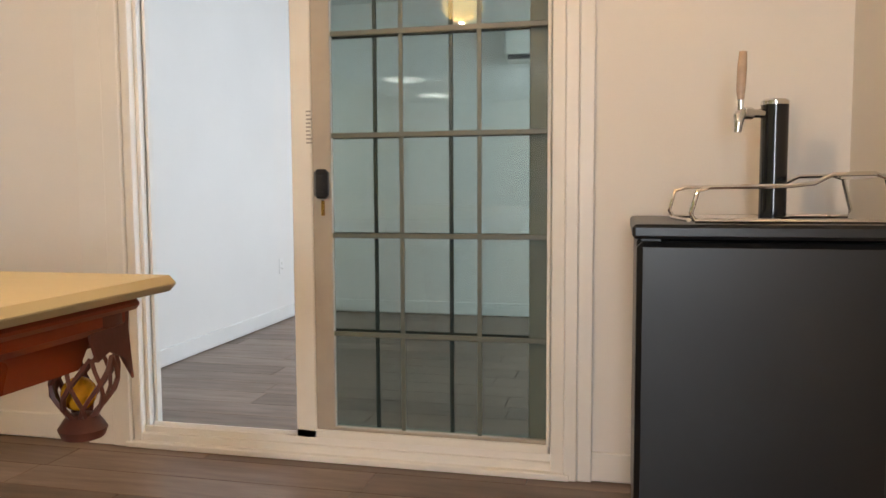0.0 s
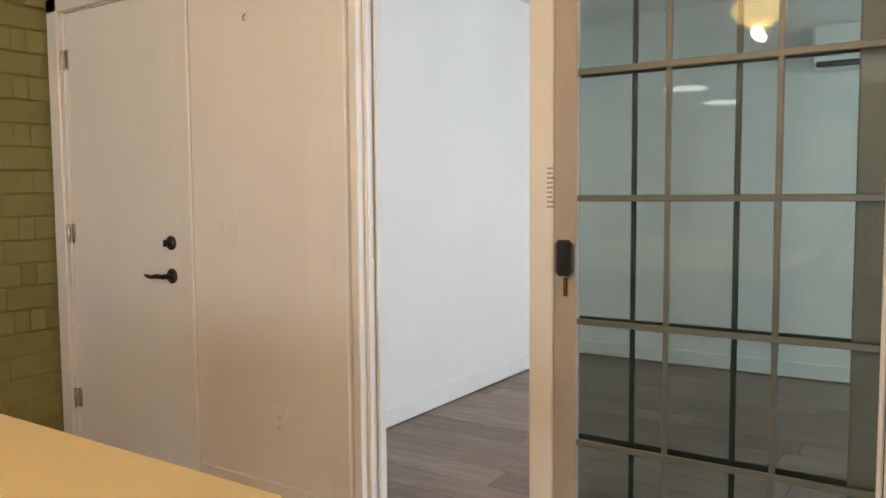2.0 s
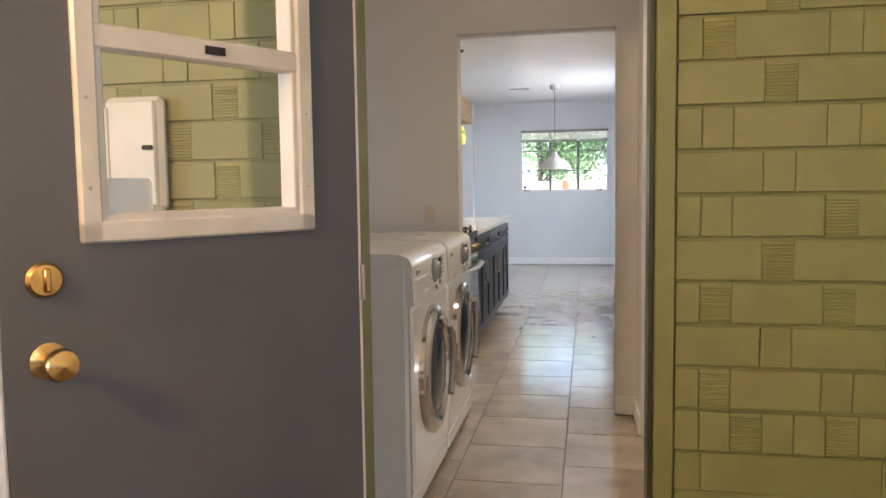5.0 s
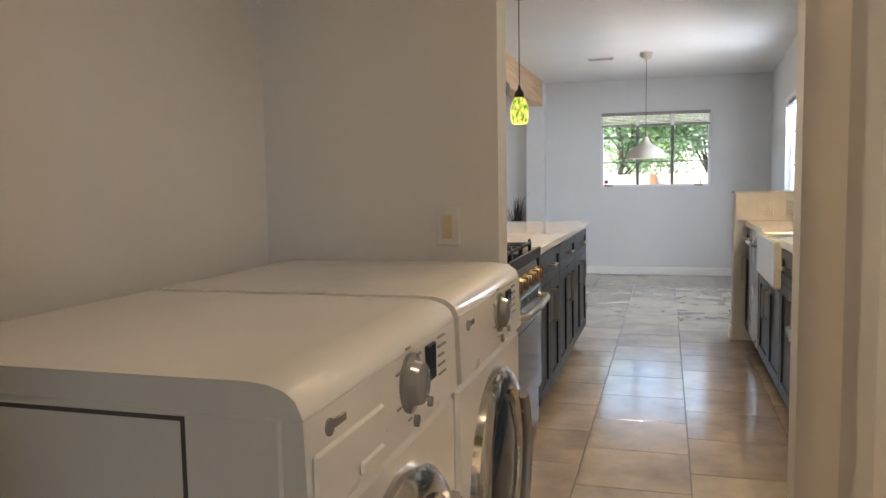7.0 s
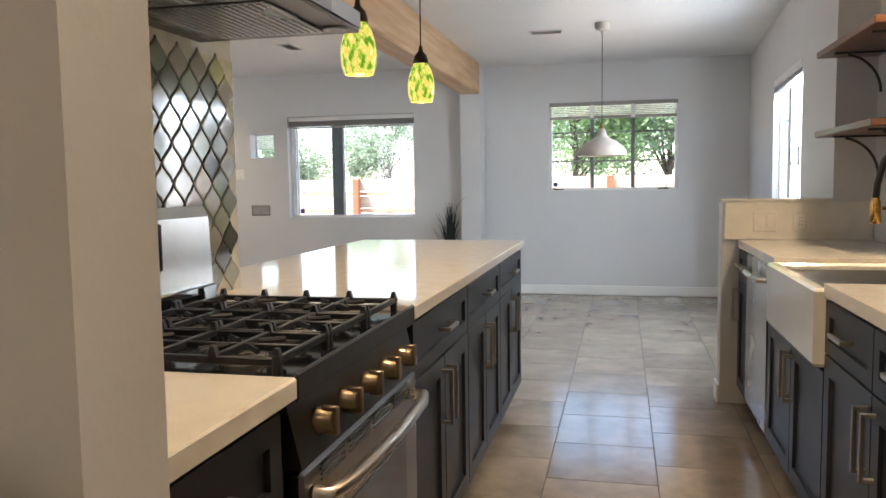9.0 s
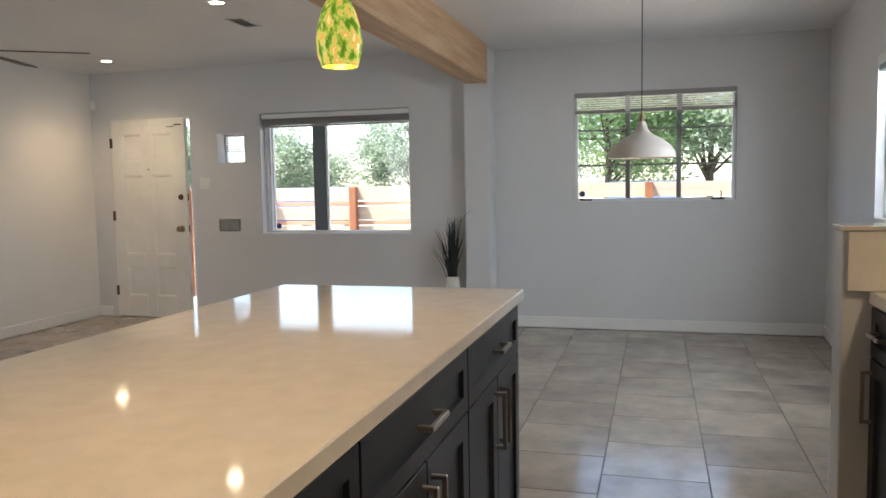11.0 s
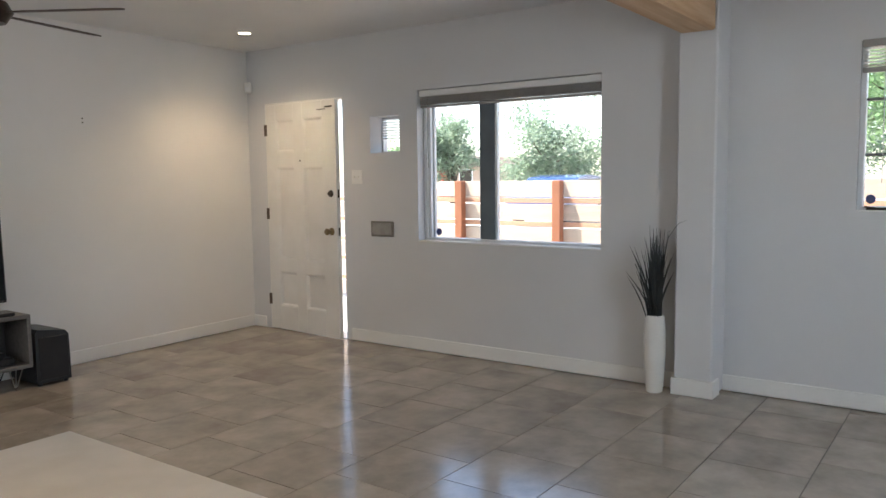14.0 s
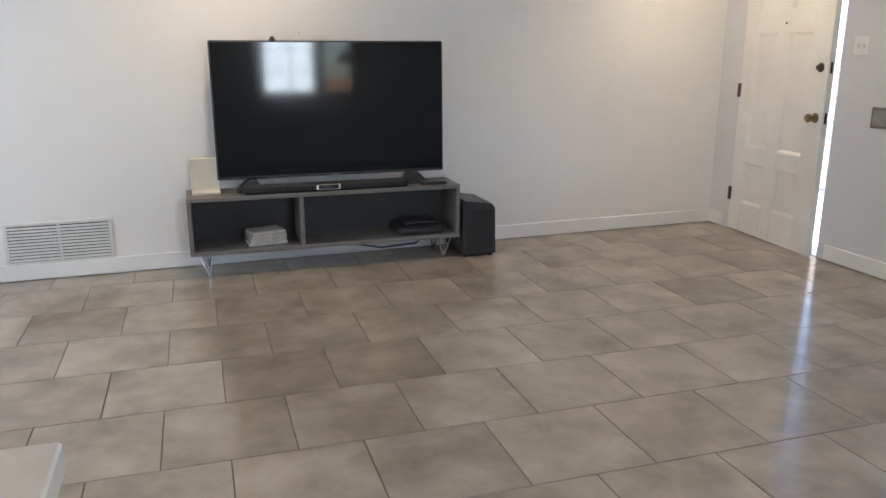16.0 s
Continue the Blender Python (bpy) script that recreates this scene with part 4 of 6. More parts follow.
part("drip_tray", Shape().box(0.17, 0.08, 0.905, 0.36, 0.34, 0.917, 0.004), CHROME, keg)


def wall_plate(name, at, rz, w, h, label, kind, tone=None):
    """Plate on a wall; local y points out of the wall."""
    p = thing(name, at, label, "switch" if "switch" in name else "socket", rz)
    part("plate", Shape().box(-w / 2, 0, -h / 2, w / 2, 0.006, h / 2, 0.003), tone or TRIM, p)
    if kind == "rocker":
        n = max(1, round(w / 0.055))
        for k in range(n):
            cx = (k - (n - 1) / 2) * 0.046
            part("rocker", Shape().box(cx - 0.015, 0.006, -0.032, cx + 0.015, 0.0105, 0.032, 0.002), tone or VINYL, p)
    elif kind == "toggle":
        for cx in ((-0.023, 0.023) if w > 0.09 else (0,)):
            part("toggle", Shape().box(cx - 0.005, 0.006, -0.012, cx + 0.005, 0.018, 0.010, 0.002), VINYL, p)
    else:
        for cz in (-0.02, 0.02):
            o = part("outlet", Shape().box(-0.017, 0.0055, cz - 0.014, 0.017, 0.0085, cz + 0.014, 0.003), VINYL, p)
            part("slot", Shape().box(-0.008, 0.008, cz - 0.005, -0.006, 0.0088, cz + 0.005, 0).box(0.006, 0.008, cz - 0.005, 0.008, 0.0088, cz + 0.005, 0), BLACK, o)
    return p


wall_plate("light_switch", (-1.555, YS, 1.075), 180, 0.115, 0.12, "white double light switch on warm white wall", "rocker")
wall_plate("wall_socket", (-1.29, YS, 0.345), 180, 0.075, 0.118, "white wall socket above the baseboard", "socket")
solid("wall_hook", Shape().tube([(0, 0, 0.01), (0, -0.012, 0.0), (0, -0.014, -0.012), (0, -0.006, -0.016)], 0.002, 6), BLACK, (-1.43, YS, 1.87), "tiny dark hook on the white wall", "hook")

# electric panel behind the open door
panel = thing("electric_panel", (XB, 0.945, 1.19), "white metal electric panel on the green brick wall", "electric panel")
PANEL = plain("old_white_enamel", (0.66, 0.65, 0.58), (0.58, 0.57, 0.50), 0.4, 0, 7, 0.1, 60)
part("box", Shape().box(0.0, -0.085, 0.0, 0.035, 0.085, 0.31, 0.012), PANEL, panel)
part("lid", Shape().box(0.035, -0.075, 0.012, 0.046, 0.070, 0.298, 0.008), PANEL, panel)
part("latch", Shape().box(0.046, 0.035, 0.165, 0.058, 0.065, 0.177, 0.003), BRONZE, panel)
part("hinge", Shape().lathe([(0.006, 0.03), (0.006, 0.28)], (0.046, -0.072, 0), 8), PANEL, panel)

# ceiling fan lamp over the pool table and the round lights further back
AMBER = glowing("warm_glass_globe", (1.0, 0.62, 0.18), 2.2)
lamp = thing("ceiling_fan", (-0.16, 0.75, PH), "ceiling fan with an amber glass light bowl", "ceiling fan")
part("motor", Shape().lathe([(0.07, 0.0), (0.07, -0.04), (0.02, -0.05), (0.02, -0.10), (0.10, -0.11), (0.12, -0.17), (0.09, -0.21), (0.0, -0.21)], (0, 0, 0), 24), BRONZE, lamp)
part("bowl", Shape().lathe([(0.09, -0.211), (0.14, -0.24), (0.145, -0.28), (0.11, -0.33), (0.05, -0.355), (0.0, -0.36)], (0, 0, 0), 28), AMBER, lamp, "glowing amber glass bowl")
for k in range(5):
    a = 2 * math.pi * k / 5 + 0.3
    s = Shape().box(0.13, -0.055, -0.155, 0.62, 0.055, -0.147, 0.003)
    s.v = [(x * math.cos(a) - y * math.sin(a), x * math.sin(a) + y * math.cos(a), z + y * 0.15) for x, y, z in s.v]
    part("blade", s, MAHOGANY, lamp)
point_lamp("fan_bulb", (-0.16, 0.75, PH - 0.40), 20, (1.0, 0.64, 0.35), 0.03)
DISC = glowing("white_led_disc", (1.0, 0.97, 0.90), 1.6)
for y in (-4.2, -6.0):
    l = thing("ceiling_light", (-2.0, y, PH), "round flush white ceiling light", "ceiling light", 0, "round lights of the games room")
    part("rim", Shape().lathe([(0.30, 0), (0.30, -0.02), (0.28, -0.028)], (0, 0, 0), 32), TRIM, l)
    part("diffuser", Shape().lathe([(0.28, -0.020), (0.27, -0.030), (0.0, -0.034)], (0, 0, 0), 32), DISC, l)

# wall unit and plate in the sunroom
ac = thing("air_conditioner", (0.06, 6.62, 1.93), "white wall-mounted split air conditioner", "air conditioner")
part("body", Shape().box(0, -0.20, 0.0, 0.82, 0, 0.27, 0.02), VINYL, ac)
part("louvre", Shape().box(0.03, -0.205, 0.008, 0.79, -0.17, 0.045, 0.006), BLACK, ac)
wall_plate("wall_switch", (0.78, 6.62, 1.15), 180, 0.12, 0.12, "white switch plate on the sunroom wall", "rocker")
wall_plate("wall_socket", (-1.59, 6.1, 0.42), -90, 0.075, 0.118, "white wall socket on the sunroom wall", "socket")

# ---- laundry ----
ENAMEL = plain("white_appliance_enamel", (0.80, 0.78, 0.74), (0.77, 0.75, 0.71), 0.16, 0, 3, 0.0, 80, coat=0.4, rvar=0.05)
ENAMEL2 = plain("white_control_plastic", (0.76, 0.74, 0.70), (0.72, 0.70, 0.66), 0.3, 0, 5, 0.03, 120)
DOORGLASS = plain("dark_blue_door_glass", (0.02, 0.035, 0.06), (0.03, 0.05, 0.08), 0.06, 0.0, 6, rvar=0.02)
GREYP = plain("silver_grey_plastic", (0.42, 0.42, 0.42), (0.36, 0.36, 0.36), 0.25, 0.6, 12)
PRINT = plain("grey_lettering", (0.25, 0.25, 0.25), None, 0.5)


def washer(name, x_right, label, drawer):
    """Front loader that looks to +y; local x runs to -x of the room."""
    w = thing(name, (x_right, 1.53, 0), label, "washing machine" if drawer else "dryer", 180)
    W, D, H = 0.70, 0.74, 1.0
    part("body", Shape().box(0.0, 0.018, 0.02, W, D, H - 0.035, 0.012), ENAMEL, w)
    nose = [(D, H - 0.034), (D, H - 0.006), (D - 0.006, H), (0.075, H), (0.045, H - 0.003), (0.022, H - 0.010), (0.006, H - 0.022), (-0.002, H - 0.040), (-0.003, H - 0.046), (0.02, H - 0.046)]
    lid = Shape().prism(nose, 0.003, W - 0.003, "x")
    lid.s = [False, False] + [True] * len(nose)
    part("lid", lid, ENAMEL, w)
    part("front_panel", Shape().box(0.004, -0.002, 0.10, W - 0.004, 0.020, 0.80, 0.010).box(0.004, 0.002, 0.025, W - 0.004, 0.018, 0.097, 0.006), ENAMEL, w)
    ctl = part("control_panel", Shape().prism([(0.045, H - 0.047), (-0.003, H - 0.047), (-0.008, 0.812), (0.018, 0.805), (0.05, 0.83)], 0.004, W - 0.004, "x"), ENAMEL2, w)
    dial = part("dial", Shape().lathe([(0.052, -0.004), (0.052, -0.012), (0.040, -0.016), (0.036, -0.030), (0.030, -0.034), (0.0, -0.035)], (0.40, 0.0, 0.90), 28, "y"), GREYP, ctl, "silver programme dial")
    part("display", Shape().box(0.49, -0.012, 0.875, 0.54, -0.0035, 0.945, 0.003), BLACK_GLOSS, ctl)
    for x, z, r in ((0.42, 0.828, 0.011), (0.50, 0.84, 0.010)):
        part("button", Shape().lathe([(r, -0.004), (r, -0.013), (0.0, -0.014)], (x, -0.001, z), 14, "y"), GREYP, ctl)
    for k in range(6):
        a = radians(40 + k * 56)
        x, z = 0.40 + 0.066 * math.cos(a), 0.90 + 0.062 * math.sin(a)
        part("print_mark", Shape().box(x - 0.010, -0.0075, z - 0.002, x + 0.010, -0.0045, z + 0.002, 0), PRINT, ctl)
    for k in range(5):
        part("print_mark", Shape().box(0.57, -0.0075, 0.87 + k * 0.018, 0.62 - 0.006 * (k % 3), -0.004, 0.874 + k * 0.018, 0), PRINT, ctl)
    part("badge", Shape().lathe([(0.012, -0.003), (0.012, -0.008), (0.0, -0.0085)], (0.075, 0.001, 0.925), 16, "y").box(0.09, -0.008, 0.92, 0.125, -0.003, 0.932, 0.001), GREYP, ctl)
    if drawer:
        part("drawer", Shape().box(0.02, -0.013, 0.822, 0.26, -0.004, 0.905, 0.006).box(0.15, -0.020, 0.83, 0.24, -0.012, 0.85, 0.005), ENAMEL2, ctl)
    cx, cz = W / 2, 0.50
    dr = part("door", Shape().lathe([(0.265, 0.0), (0.262, -0.022), (0.245, -0.036), (0.215, -0.040), (0.200, -0.030), (0.195, -0.012), (0.195, 0.0)], (cx, 0.0, cz), 48, "y", close=False), CHROME, w, "chrome door ring")
    part("door_glass", Shape().lathe([(0.205, -0.014), (0.17, -0.030), (0.10, -0.042), (0.0, -0.046)], (cx, 0.0, cz), 40, "y"), DOORGLASS, dr)
    part("door_grip", Shape().tube(arc((cx, cz), 0.228, -42, 42, 10, "xz", -0.046), 0.016, 10), GREYP, dr)
    part("side_seam", Shape().box(-0.0012, 0.16, 0.05, 0.0005, 0.166, H - 0.05, 0).box(-0.0012, 0.166, H - 0.056, 0.0005, D - 0.02, H - 0.050, 0), plain("dark_seam", (0.10, 0.09, 0.08), None, 0.7), w)
    part("side_grip", Shape().box(-0.004, 0.30, 0.30, 0.001, 0.46, 0.325, 0.002).box(-0.0055, 0.30, 0.324, 0.001, 0.46, 0.330, 0.001), GREYP, w)
    for x in (0.06, W - 0.06):
        for y in (0.08, D - 0.08):
            part("foot", Shape().lathe([(0.022, 0), (0.022, 0.012), (0.012, 0.022)], (x, y, 0), 10), BLACK, w)
    return w


washer("washing_machine", -3.505, "white front-loading washing machine with chrome door", True)
washer("clothes_dryer", -4.235, "white front-loading clothes dryer with chrome door", False)
ALMOND = plain("almond_plate", (0.62, 0.55, 0.40), (0.57, 0.50, 0.36), 0.4, 0, 9)
sw = thing("light_switch", (XO, 1.305, 1.105), "almond rocker light switch with a pale plate", "switch", -90)
part("plate", Shape().box(-0.036, 0, -0.059, 0.036, 0.005, 0.059, 0.003), WALL_GREY, sw)
part("rocker", Shape().box(-0.0175, 0.005, -0.036, 0.0175, 0.011, 0.036, 0.003), ALMOND, sw)

# unseen fitting, added as a weak fill for the laundry
cl = thing("ceiling_light", (-3.85, 1.75, CH), "assumed round flush warm ceiling light in the laundry", "ceiling light")
part("rim", Shape().lathe([(0.16, 0), (0.16, -0.02), (0.15, -0.03)], (0, 0, 0), 32), NICKEL, cl)
part("diffuser", Shape().lathe([(0.148, -0.025), (0.13, -0.06), (0.07, -0.085), (0.0, -0.09)], (0, 0, 0), 32), glowing("warm_opal_glass", (1.0, 0.78, 0.52), 1.2), cl)
point_lamp("laundry_fill", (-3.85, 1.75, CH - 0.16), 0.6, (1.0, 0.74, 0.50), 0.08)

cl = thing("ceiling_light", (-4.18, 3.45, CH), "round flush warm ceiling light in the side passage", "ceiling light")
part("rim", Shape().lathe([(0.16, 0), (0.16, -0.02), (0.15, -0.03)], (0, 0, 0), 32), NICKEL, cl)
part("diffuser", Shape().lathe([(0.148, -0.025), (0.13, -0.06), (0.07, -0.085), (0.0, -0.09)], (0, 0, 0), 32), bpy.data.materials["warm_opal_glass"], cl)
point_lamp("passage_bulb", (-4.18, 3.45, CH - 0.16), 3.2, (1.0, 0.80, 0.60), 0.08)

# ---- kitchen ----


def shaker(x0, x1, z0, z1, t=0.02, rail=0.06):
    """A framed front in the plane y = 0, looking to -y, with a sunk panel."""
    r = min(rail, (z1 - z0) * 0.28)
    b = 0.0015
    loops = [(x0, x1, z0, z1, 0.0), (x0, x1, z0, z1, -t + b), (x0 + b, x1 - b, z0 + b, z1 - b, -t), (x0 + rail, x1 - rail, z0 + r, z1 - r, -t), (x0 + rail + 0.002, x1 - rail - 0.002, z0 + r + 0.002, z1 - r - 0.002, -t + 0.011)]
    vs = [p for a, c, d, e, y in loops for p in ((a, y, d), (c, y, d), (c, y, e), (a, y, e))]
    fs = [(4 * k + i, 4 * k + (i + 1) % 4, 4 * k + 4 + (i + 1) % 4, 4 * k + 4 + i) for k in range(4) for i in range(4)]
    return Shape().add(vs, fs + [(0, 3, 2, 1), (16, 17, 18, 19)])


def bar_pull(x, z, length, upright):
    h = length / 2
    if upright:
        s = Shape().box(x - 0.006, -0.056, z - h, x + 0.006, -0.044, z + h, 0.002)
        return s.box(x - 0.006, -0.046, z - h, x + 0.006, -0.018, z - h + 0.012, 0.002).box(x - 0.006, -0.046, z + h - 0.012, x + 0.006, -0.018, z + h, 0.002)
    s = Shape().box(x - h, -0.056, z - 0.007, x + h, -0.044, z + 0.007, 0.002)
    return s.box(x - h, -0.046, z - 0.007, x - h + 0.012, -0.018, z + 0.007, 0.002).box(x + h - 0.012, -0.046, z - 0.007, x + h, -0.018, z + 0.007, 0.002)


def cabinet(at, rz, w, doors, drawers, label, depth=0.58, top=0.88, drawer_z=0.70, name="base_cabinet", door_top=None):
    c = thing(name, at, label, "cabinet", rz, "navy base cabinets")
    part("body", Shape().box(0.001, 0.0, 0.10, w - 0.001, depth, top, 0.002), NAVY, c)
    part("toe_kick", Shape().box(0.001, 0.06, 0.0, w - 0.001, depth, 0.10, 0.001), BLACK, c)
    g = 0.003
    dt = door_top or (drawer_z - g if drawers else top - 0.01)
    if drawers:
        dw = w / drawers
        for k in range(drawers):
            d = part("drawer_front", shaker(k * dw + g, (k + 1) * dw - g, drawer_z + g, top - 0.012, 0.02, 0.045), NAVY, c)
            part("handle", bar_pull((k + 0.5) * dw, (drawer_z + top) / 2, 0.13, False), NICKEL, d, "brushed nickel bar pull")
    dw = w / doors
    for k in range(doors):
        d = part("door", shaker(k * dw + g, (k + 1) * dw - g, 0.112, dt, 0.02, min(0.06, dw * 0.24)), NAVY, c)
        hx = (k + 1) * dw - 0.035 if (k % 2 == 0 and doors > 1) else k * dw + 0.035
        part("handle", bar_pull(hx, dt - 0.13, 0.18, True), NICKEL, d, "brushed nickel bar pull")
    return c


# island and range run; fronts look to +y
FI = 1.332
for k in range(3):
    cabinet((-6.435 - k * 0.772, FI, 0), 180, 0.770, 2, 1, "dark navy shaker base cabinet of the island", 0.60)
cabinet((XO - 0.130, FI, 0), 180, 0.495, 1, 1, "dark navy base cabinet beside the range", 0.60)
solid("island_back_panel", Shape().box(-8.755, 0.47, 0.0, -6.70, 0.72, 0.879, 0.003), NAVY, (0, 0, 0), "dark navy panel closing the island's back", "panel")
solid("island_worktop", Shape().box(-8.785, 0.405, 0.881, -6.42, 1.368, 0.921, 0.004), QUARTZ, (0, 0, 0), "polished cream quartz island worktop", "worktop")
solid("worktop", Shape().box(-5.635, 0.702, 0.881, XO - 0.128, 1.368, 0.921, 0.004), QUARTZ, (0, 0, 0), "polished cream quartz worktop beside the range", "worktop")

rg = thing("gas_range", (-5.642, 1.345, 0), "stainless gas range with black cast iron grates", "range", 180)
w = 0.772
part("body", Shape().box(0.002, 0.02, 0.03, w - 0.002, 0.63, 0.895, 0.004), DARK_STEEL, rg)
KNOB = plain("dull_brassy_steel", (0.30, 0.235, 0.16), (0.24, 0.185, 0.125), 0.32, 0.9, 12)
OVEN = plain("oven_door_steel", (0.27, 0.27, 0.28), (0.24, 0.24, 0.25), 0.20, 1.0, 1.2, rvar=0.03)
part("drawer_front", Shape().box(0.006, -0.008, 0.05, w - 0.006, 0.018, 0.225, 0.006), OVEN, rg)
od = part("oven_door", Shape().box(0.004, -0.022, 0.24, w - 0.004, 0.018, 0.745, 0.008), OVEN, rg)
part("oven_window", Shape().box(0.12, -0.0245, 0.33, w - 0.12, -0.021, 0.60, 0.002), BLACK_GLOSS, od)
for g in range(4):
    s = Shape()
    for k in range(4):
        s.box(0.09 + g * 0.155, -0.0235, 0.700 + k * 0.010, 0.09 + g * 0.155 + 0.125, -0.0215, 0.705 + k * 0.010, 0)
    part("vent_grille", s, BLACK, od)
pts = [(0.05, -0.025, 0.692), (0.052, -0.055, 0.692), (0.12, -0.070, 0.692), (w / 2, -0.080, 0.692), (w - 0.12, -0.070, 0.692), (w - 0.052, -0.055, 0.692), (w - 0.05, -0.025, 0.692)]
part("handle", Shape().tube(pts, 0.015, 12), NICKEL, od, "curved stainless oven handle")
part("control_panel", Shape().prism([(-0.022, 0.752), (0.02, 0.752), (0.02, 0.865), (0.005, 0.868)], 0.003, w - 0.003, "x"), plain("black_stainless_panel", (0.07, 0.068, 0.068), (0.055, 0.054, 0.054), 0.28, 0.85, 1.5, rvar=0.03), rg)
for k in range(5):
    x = 0.11 + k * (w - 0.22) / 4
    s = Shape().lathe([(0.024, 0.0), (0.025, -0.008), (0.022, -0.014), (0.020, -0.036), (0.0, -0.038)], (x, -0.006, 0.81), 20, "y").box(x - 0.007, -0.052, 0.782, x + 0.007, -0.018, 0.838, 0.003)
    part("knob", s, KNOB, rg, "dull brassy metal burner knob")
part("cooktop", Shape().box(0.0, -0.012, 0.868, w, 0.60, 0.908, 0.008), BLACK_GLOSS, rg, "glossy black cooktop")
part("front_trim", Shape().box(0.0, -0.020, 0.872, w, -0.010, 0.925, 0.004), IRON, rg)
for g in range(3):
    x0, x1 = 0.022 + g * 0.245, 0.022 + g * 0.245 + 0.238
    s = Shape()
    for y in (0.03, 0.155, 0.28, 0.405, 0.53):
        s.box(x0, y - 0.006, 0.932, x1, y + 0.006, 0.946, 0.002)
    for x in (x0 + 0.006, (x0 + x1) / 2, x1 - 0.006):
        s.box(x - 0.006, 0.03, 0.930, x + 0.006, 0.53, 0.944, 0.002)
    for x in (x0 + 0.006, x1 - 0.006):
        for y in (0.03, 0.28, 0.53):
            s.box(x - 0.008, y - 0.008, 0.908, x + 0.008, y + 0.008, 0.950, 0.002)
        for y in (0.03, 0.155, 0.28, 0.405, 0.53):
            s.prism([(y - 0.010, 0.940), (y + 0.010, 0.940), (y + 0.004, 0.962), (y - 0.004, 0.962)], x - 0.006, x + 0.006, "x")
    for cy in (0.155, 0.405):
        cx = (x0 + x1) / 2
        for a in (45, 135, 225, 315):
            s.tube([(cx + 0.03 * math.cos(radians(a)), cy + 0.03 * math.sin(radians(a)), 0.944), (cx + 0.085 * math.cos(radians(a)), cy + 0.085 * math.sin(radians(a)), 0.942)], 0.006, 6)
    part("grate", s, IRON, rg, "black cast iron grate")
    for cy in (0.155, 0.405):
        part("burner", Shape().lathe([(0.05, 0.908), (0.048, 0.918), (0.034, 0.920), (0.034, 0.928), (0.0, 0.929)], ((x0 + x1) / 2, cy, 0), 24), GREYP, rg, "grey burner head")
bk = part("back_guard", Shape().prism([(0.575, 0.908), (0.640, 0.908), (0.640, 1.195), (0.600, 1.195), (0.585, 1.165)], 0.0, w, "x"), STEEL, rg, "stainless back guard")
part("guard_lip", Shape().box(0.0, 0.565, 0.908, w, 0.592, 0.975, 0.004), BLACK_GLOSS, bk)
dp = part("display", Shape().box(0.27, 0.576, 1.035, 0.53, 0.592, 1.155, 0.003), BLACK_GLOSS, bk)
s = Shape()
for k in range(6):
    s.box(0.30 + (k % 2) * 0.10, 0.5745, 1.055 + (k // 2) * 0.025, 0.30 + (k % 2) * 0.10 + 0.05, 0.577, 1.058 + (k // 2) * 0.025, 0)
part("print", s, PRINT, dp)
part("clock_digits", Shape().box(0.415, 0.574, 1.10, 0.43, 0.5765, 1.108, 0).box(0.385, 0.574, 1.10, 0.40, 0.5765, 1.108, 0), glowing("blue_digits", (0.05, 0.2, 1.0), 3.0), dp)
part("logo_bar", Shape().box(0.35, 0.579, 0.995, 0.43, 0.584, 1.005, 0.001), GREYP, bk)

hood = thing("range_hood", (-5.60, 1.20, 1.668), "stainless slanted range hood with filters", "range hood", 180)
hw = 0.90
part("body", Shape().prism([(0.0, 0.012), (0.495, 0.012), (0.495, 0.16), (0.0, 0.055)], 0.0, hw, "x"), STEEL, hood)
part("bottom_plate", Shape().box(0.0, 0.004, 0.0, hw, 0.495, 0.0115, 0.002), DARK_STEEL, hood)
for x in (0.07, 0.46):
    f = part("filter", Shape().box(x, 0.08, -0.008, x + 0.37, 0.43, -0.0005, 0.002), STEEL, hood)
    s = Shape()
    for k in range(16):
        s.box(x + 0.015, 0.095 + k * 0.02, -0.0105, x + 0.355, 0.103 + k * 0.02, -0.0075, 0)
    part("mesh_rib", s, STEEL, f)
part("hood_lamp", Shape().lathe([(0.035, -0.001), (0.033, -0.006), (0.0, -0.006)], (0.82, 0.045, 0), 20), GREYP, hood)
part("control_strip", Shape().box(0.12, -0.003, 0.018, 0.24, 0.001, 0.045, 0.002), BLACK, hood)
cab = thing("hood_cabinet", (-5.62, 1.03, 1.845), "white wall cabinet above the range hood", "cabinet", 180)
part("body", Shape().box(0.0, 0.0, 0.0, 0.86, 0.325, CH - 1.846, 0.003), WALL_GREY, cab)

# sink run; fronts look to -y
FS = 2.552
cabinet((-8.885, FS, 0), 0, 0.30, 1, 1, "narrow dark navy cabinet beside the half wall", 0.60)
cabinet((-7.985, FS, 0), 0, 0.955, 2, 0, "dark navy sink base cabinet", 0.60, door_top=0.635)
cabinet((-7.025, FS, 0), 0, 0.955, 2, 2, "dark navy base cabinet with two drawers", 0.60)
dwr = thing("dishwasher", (-8.575, FS, 0), "stainless dishwasher between navy cabinets", "dishwasher")
part("body", Shape().box(0.004, 0.01, 0.10, 0.581, 0.58, 0.875, 0.002), DARK_STEEL, dwr)
part("door", Shape().box(0.004, -0.024, 0.115, 0.581, 0.008, 0.872, 0.006), STEEL, dwr)
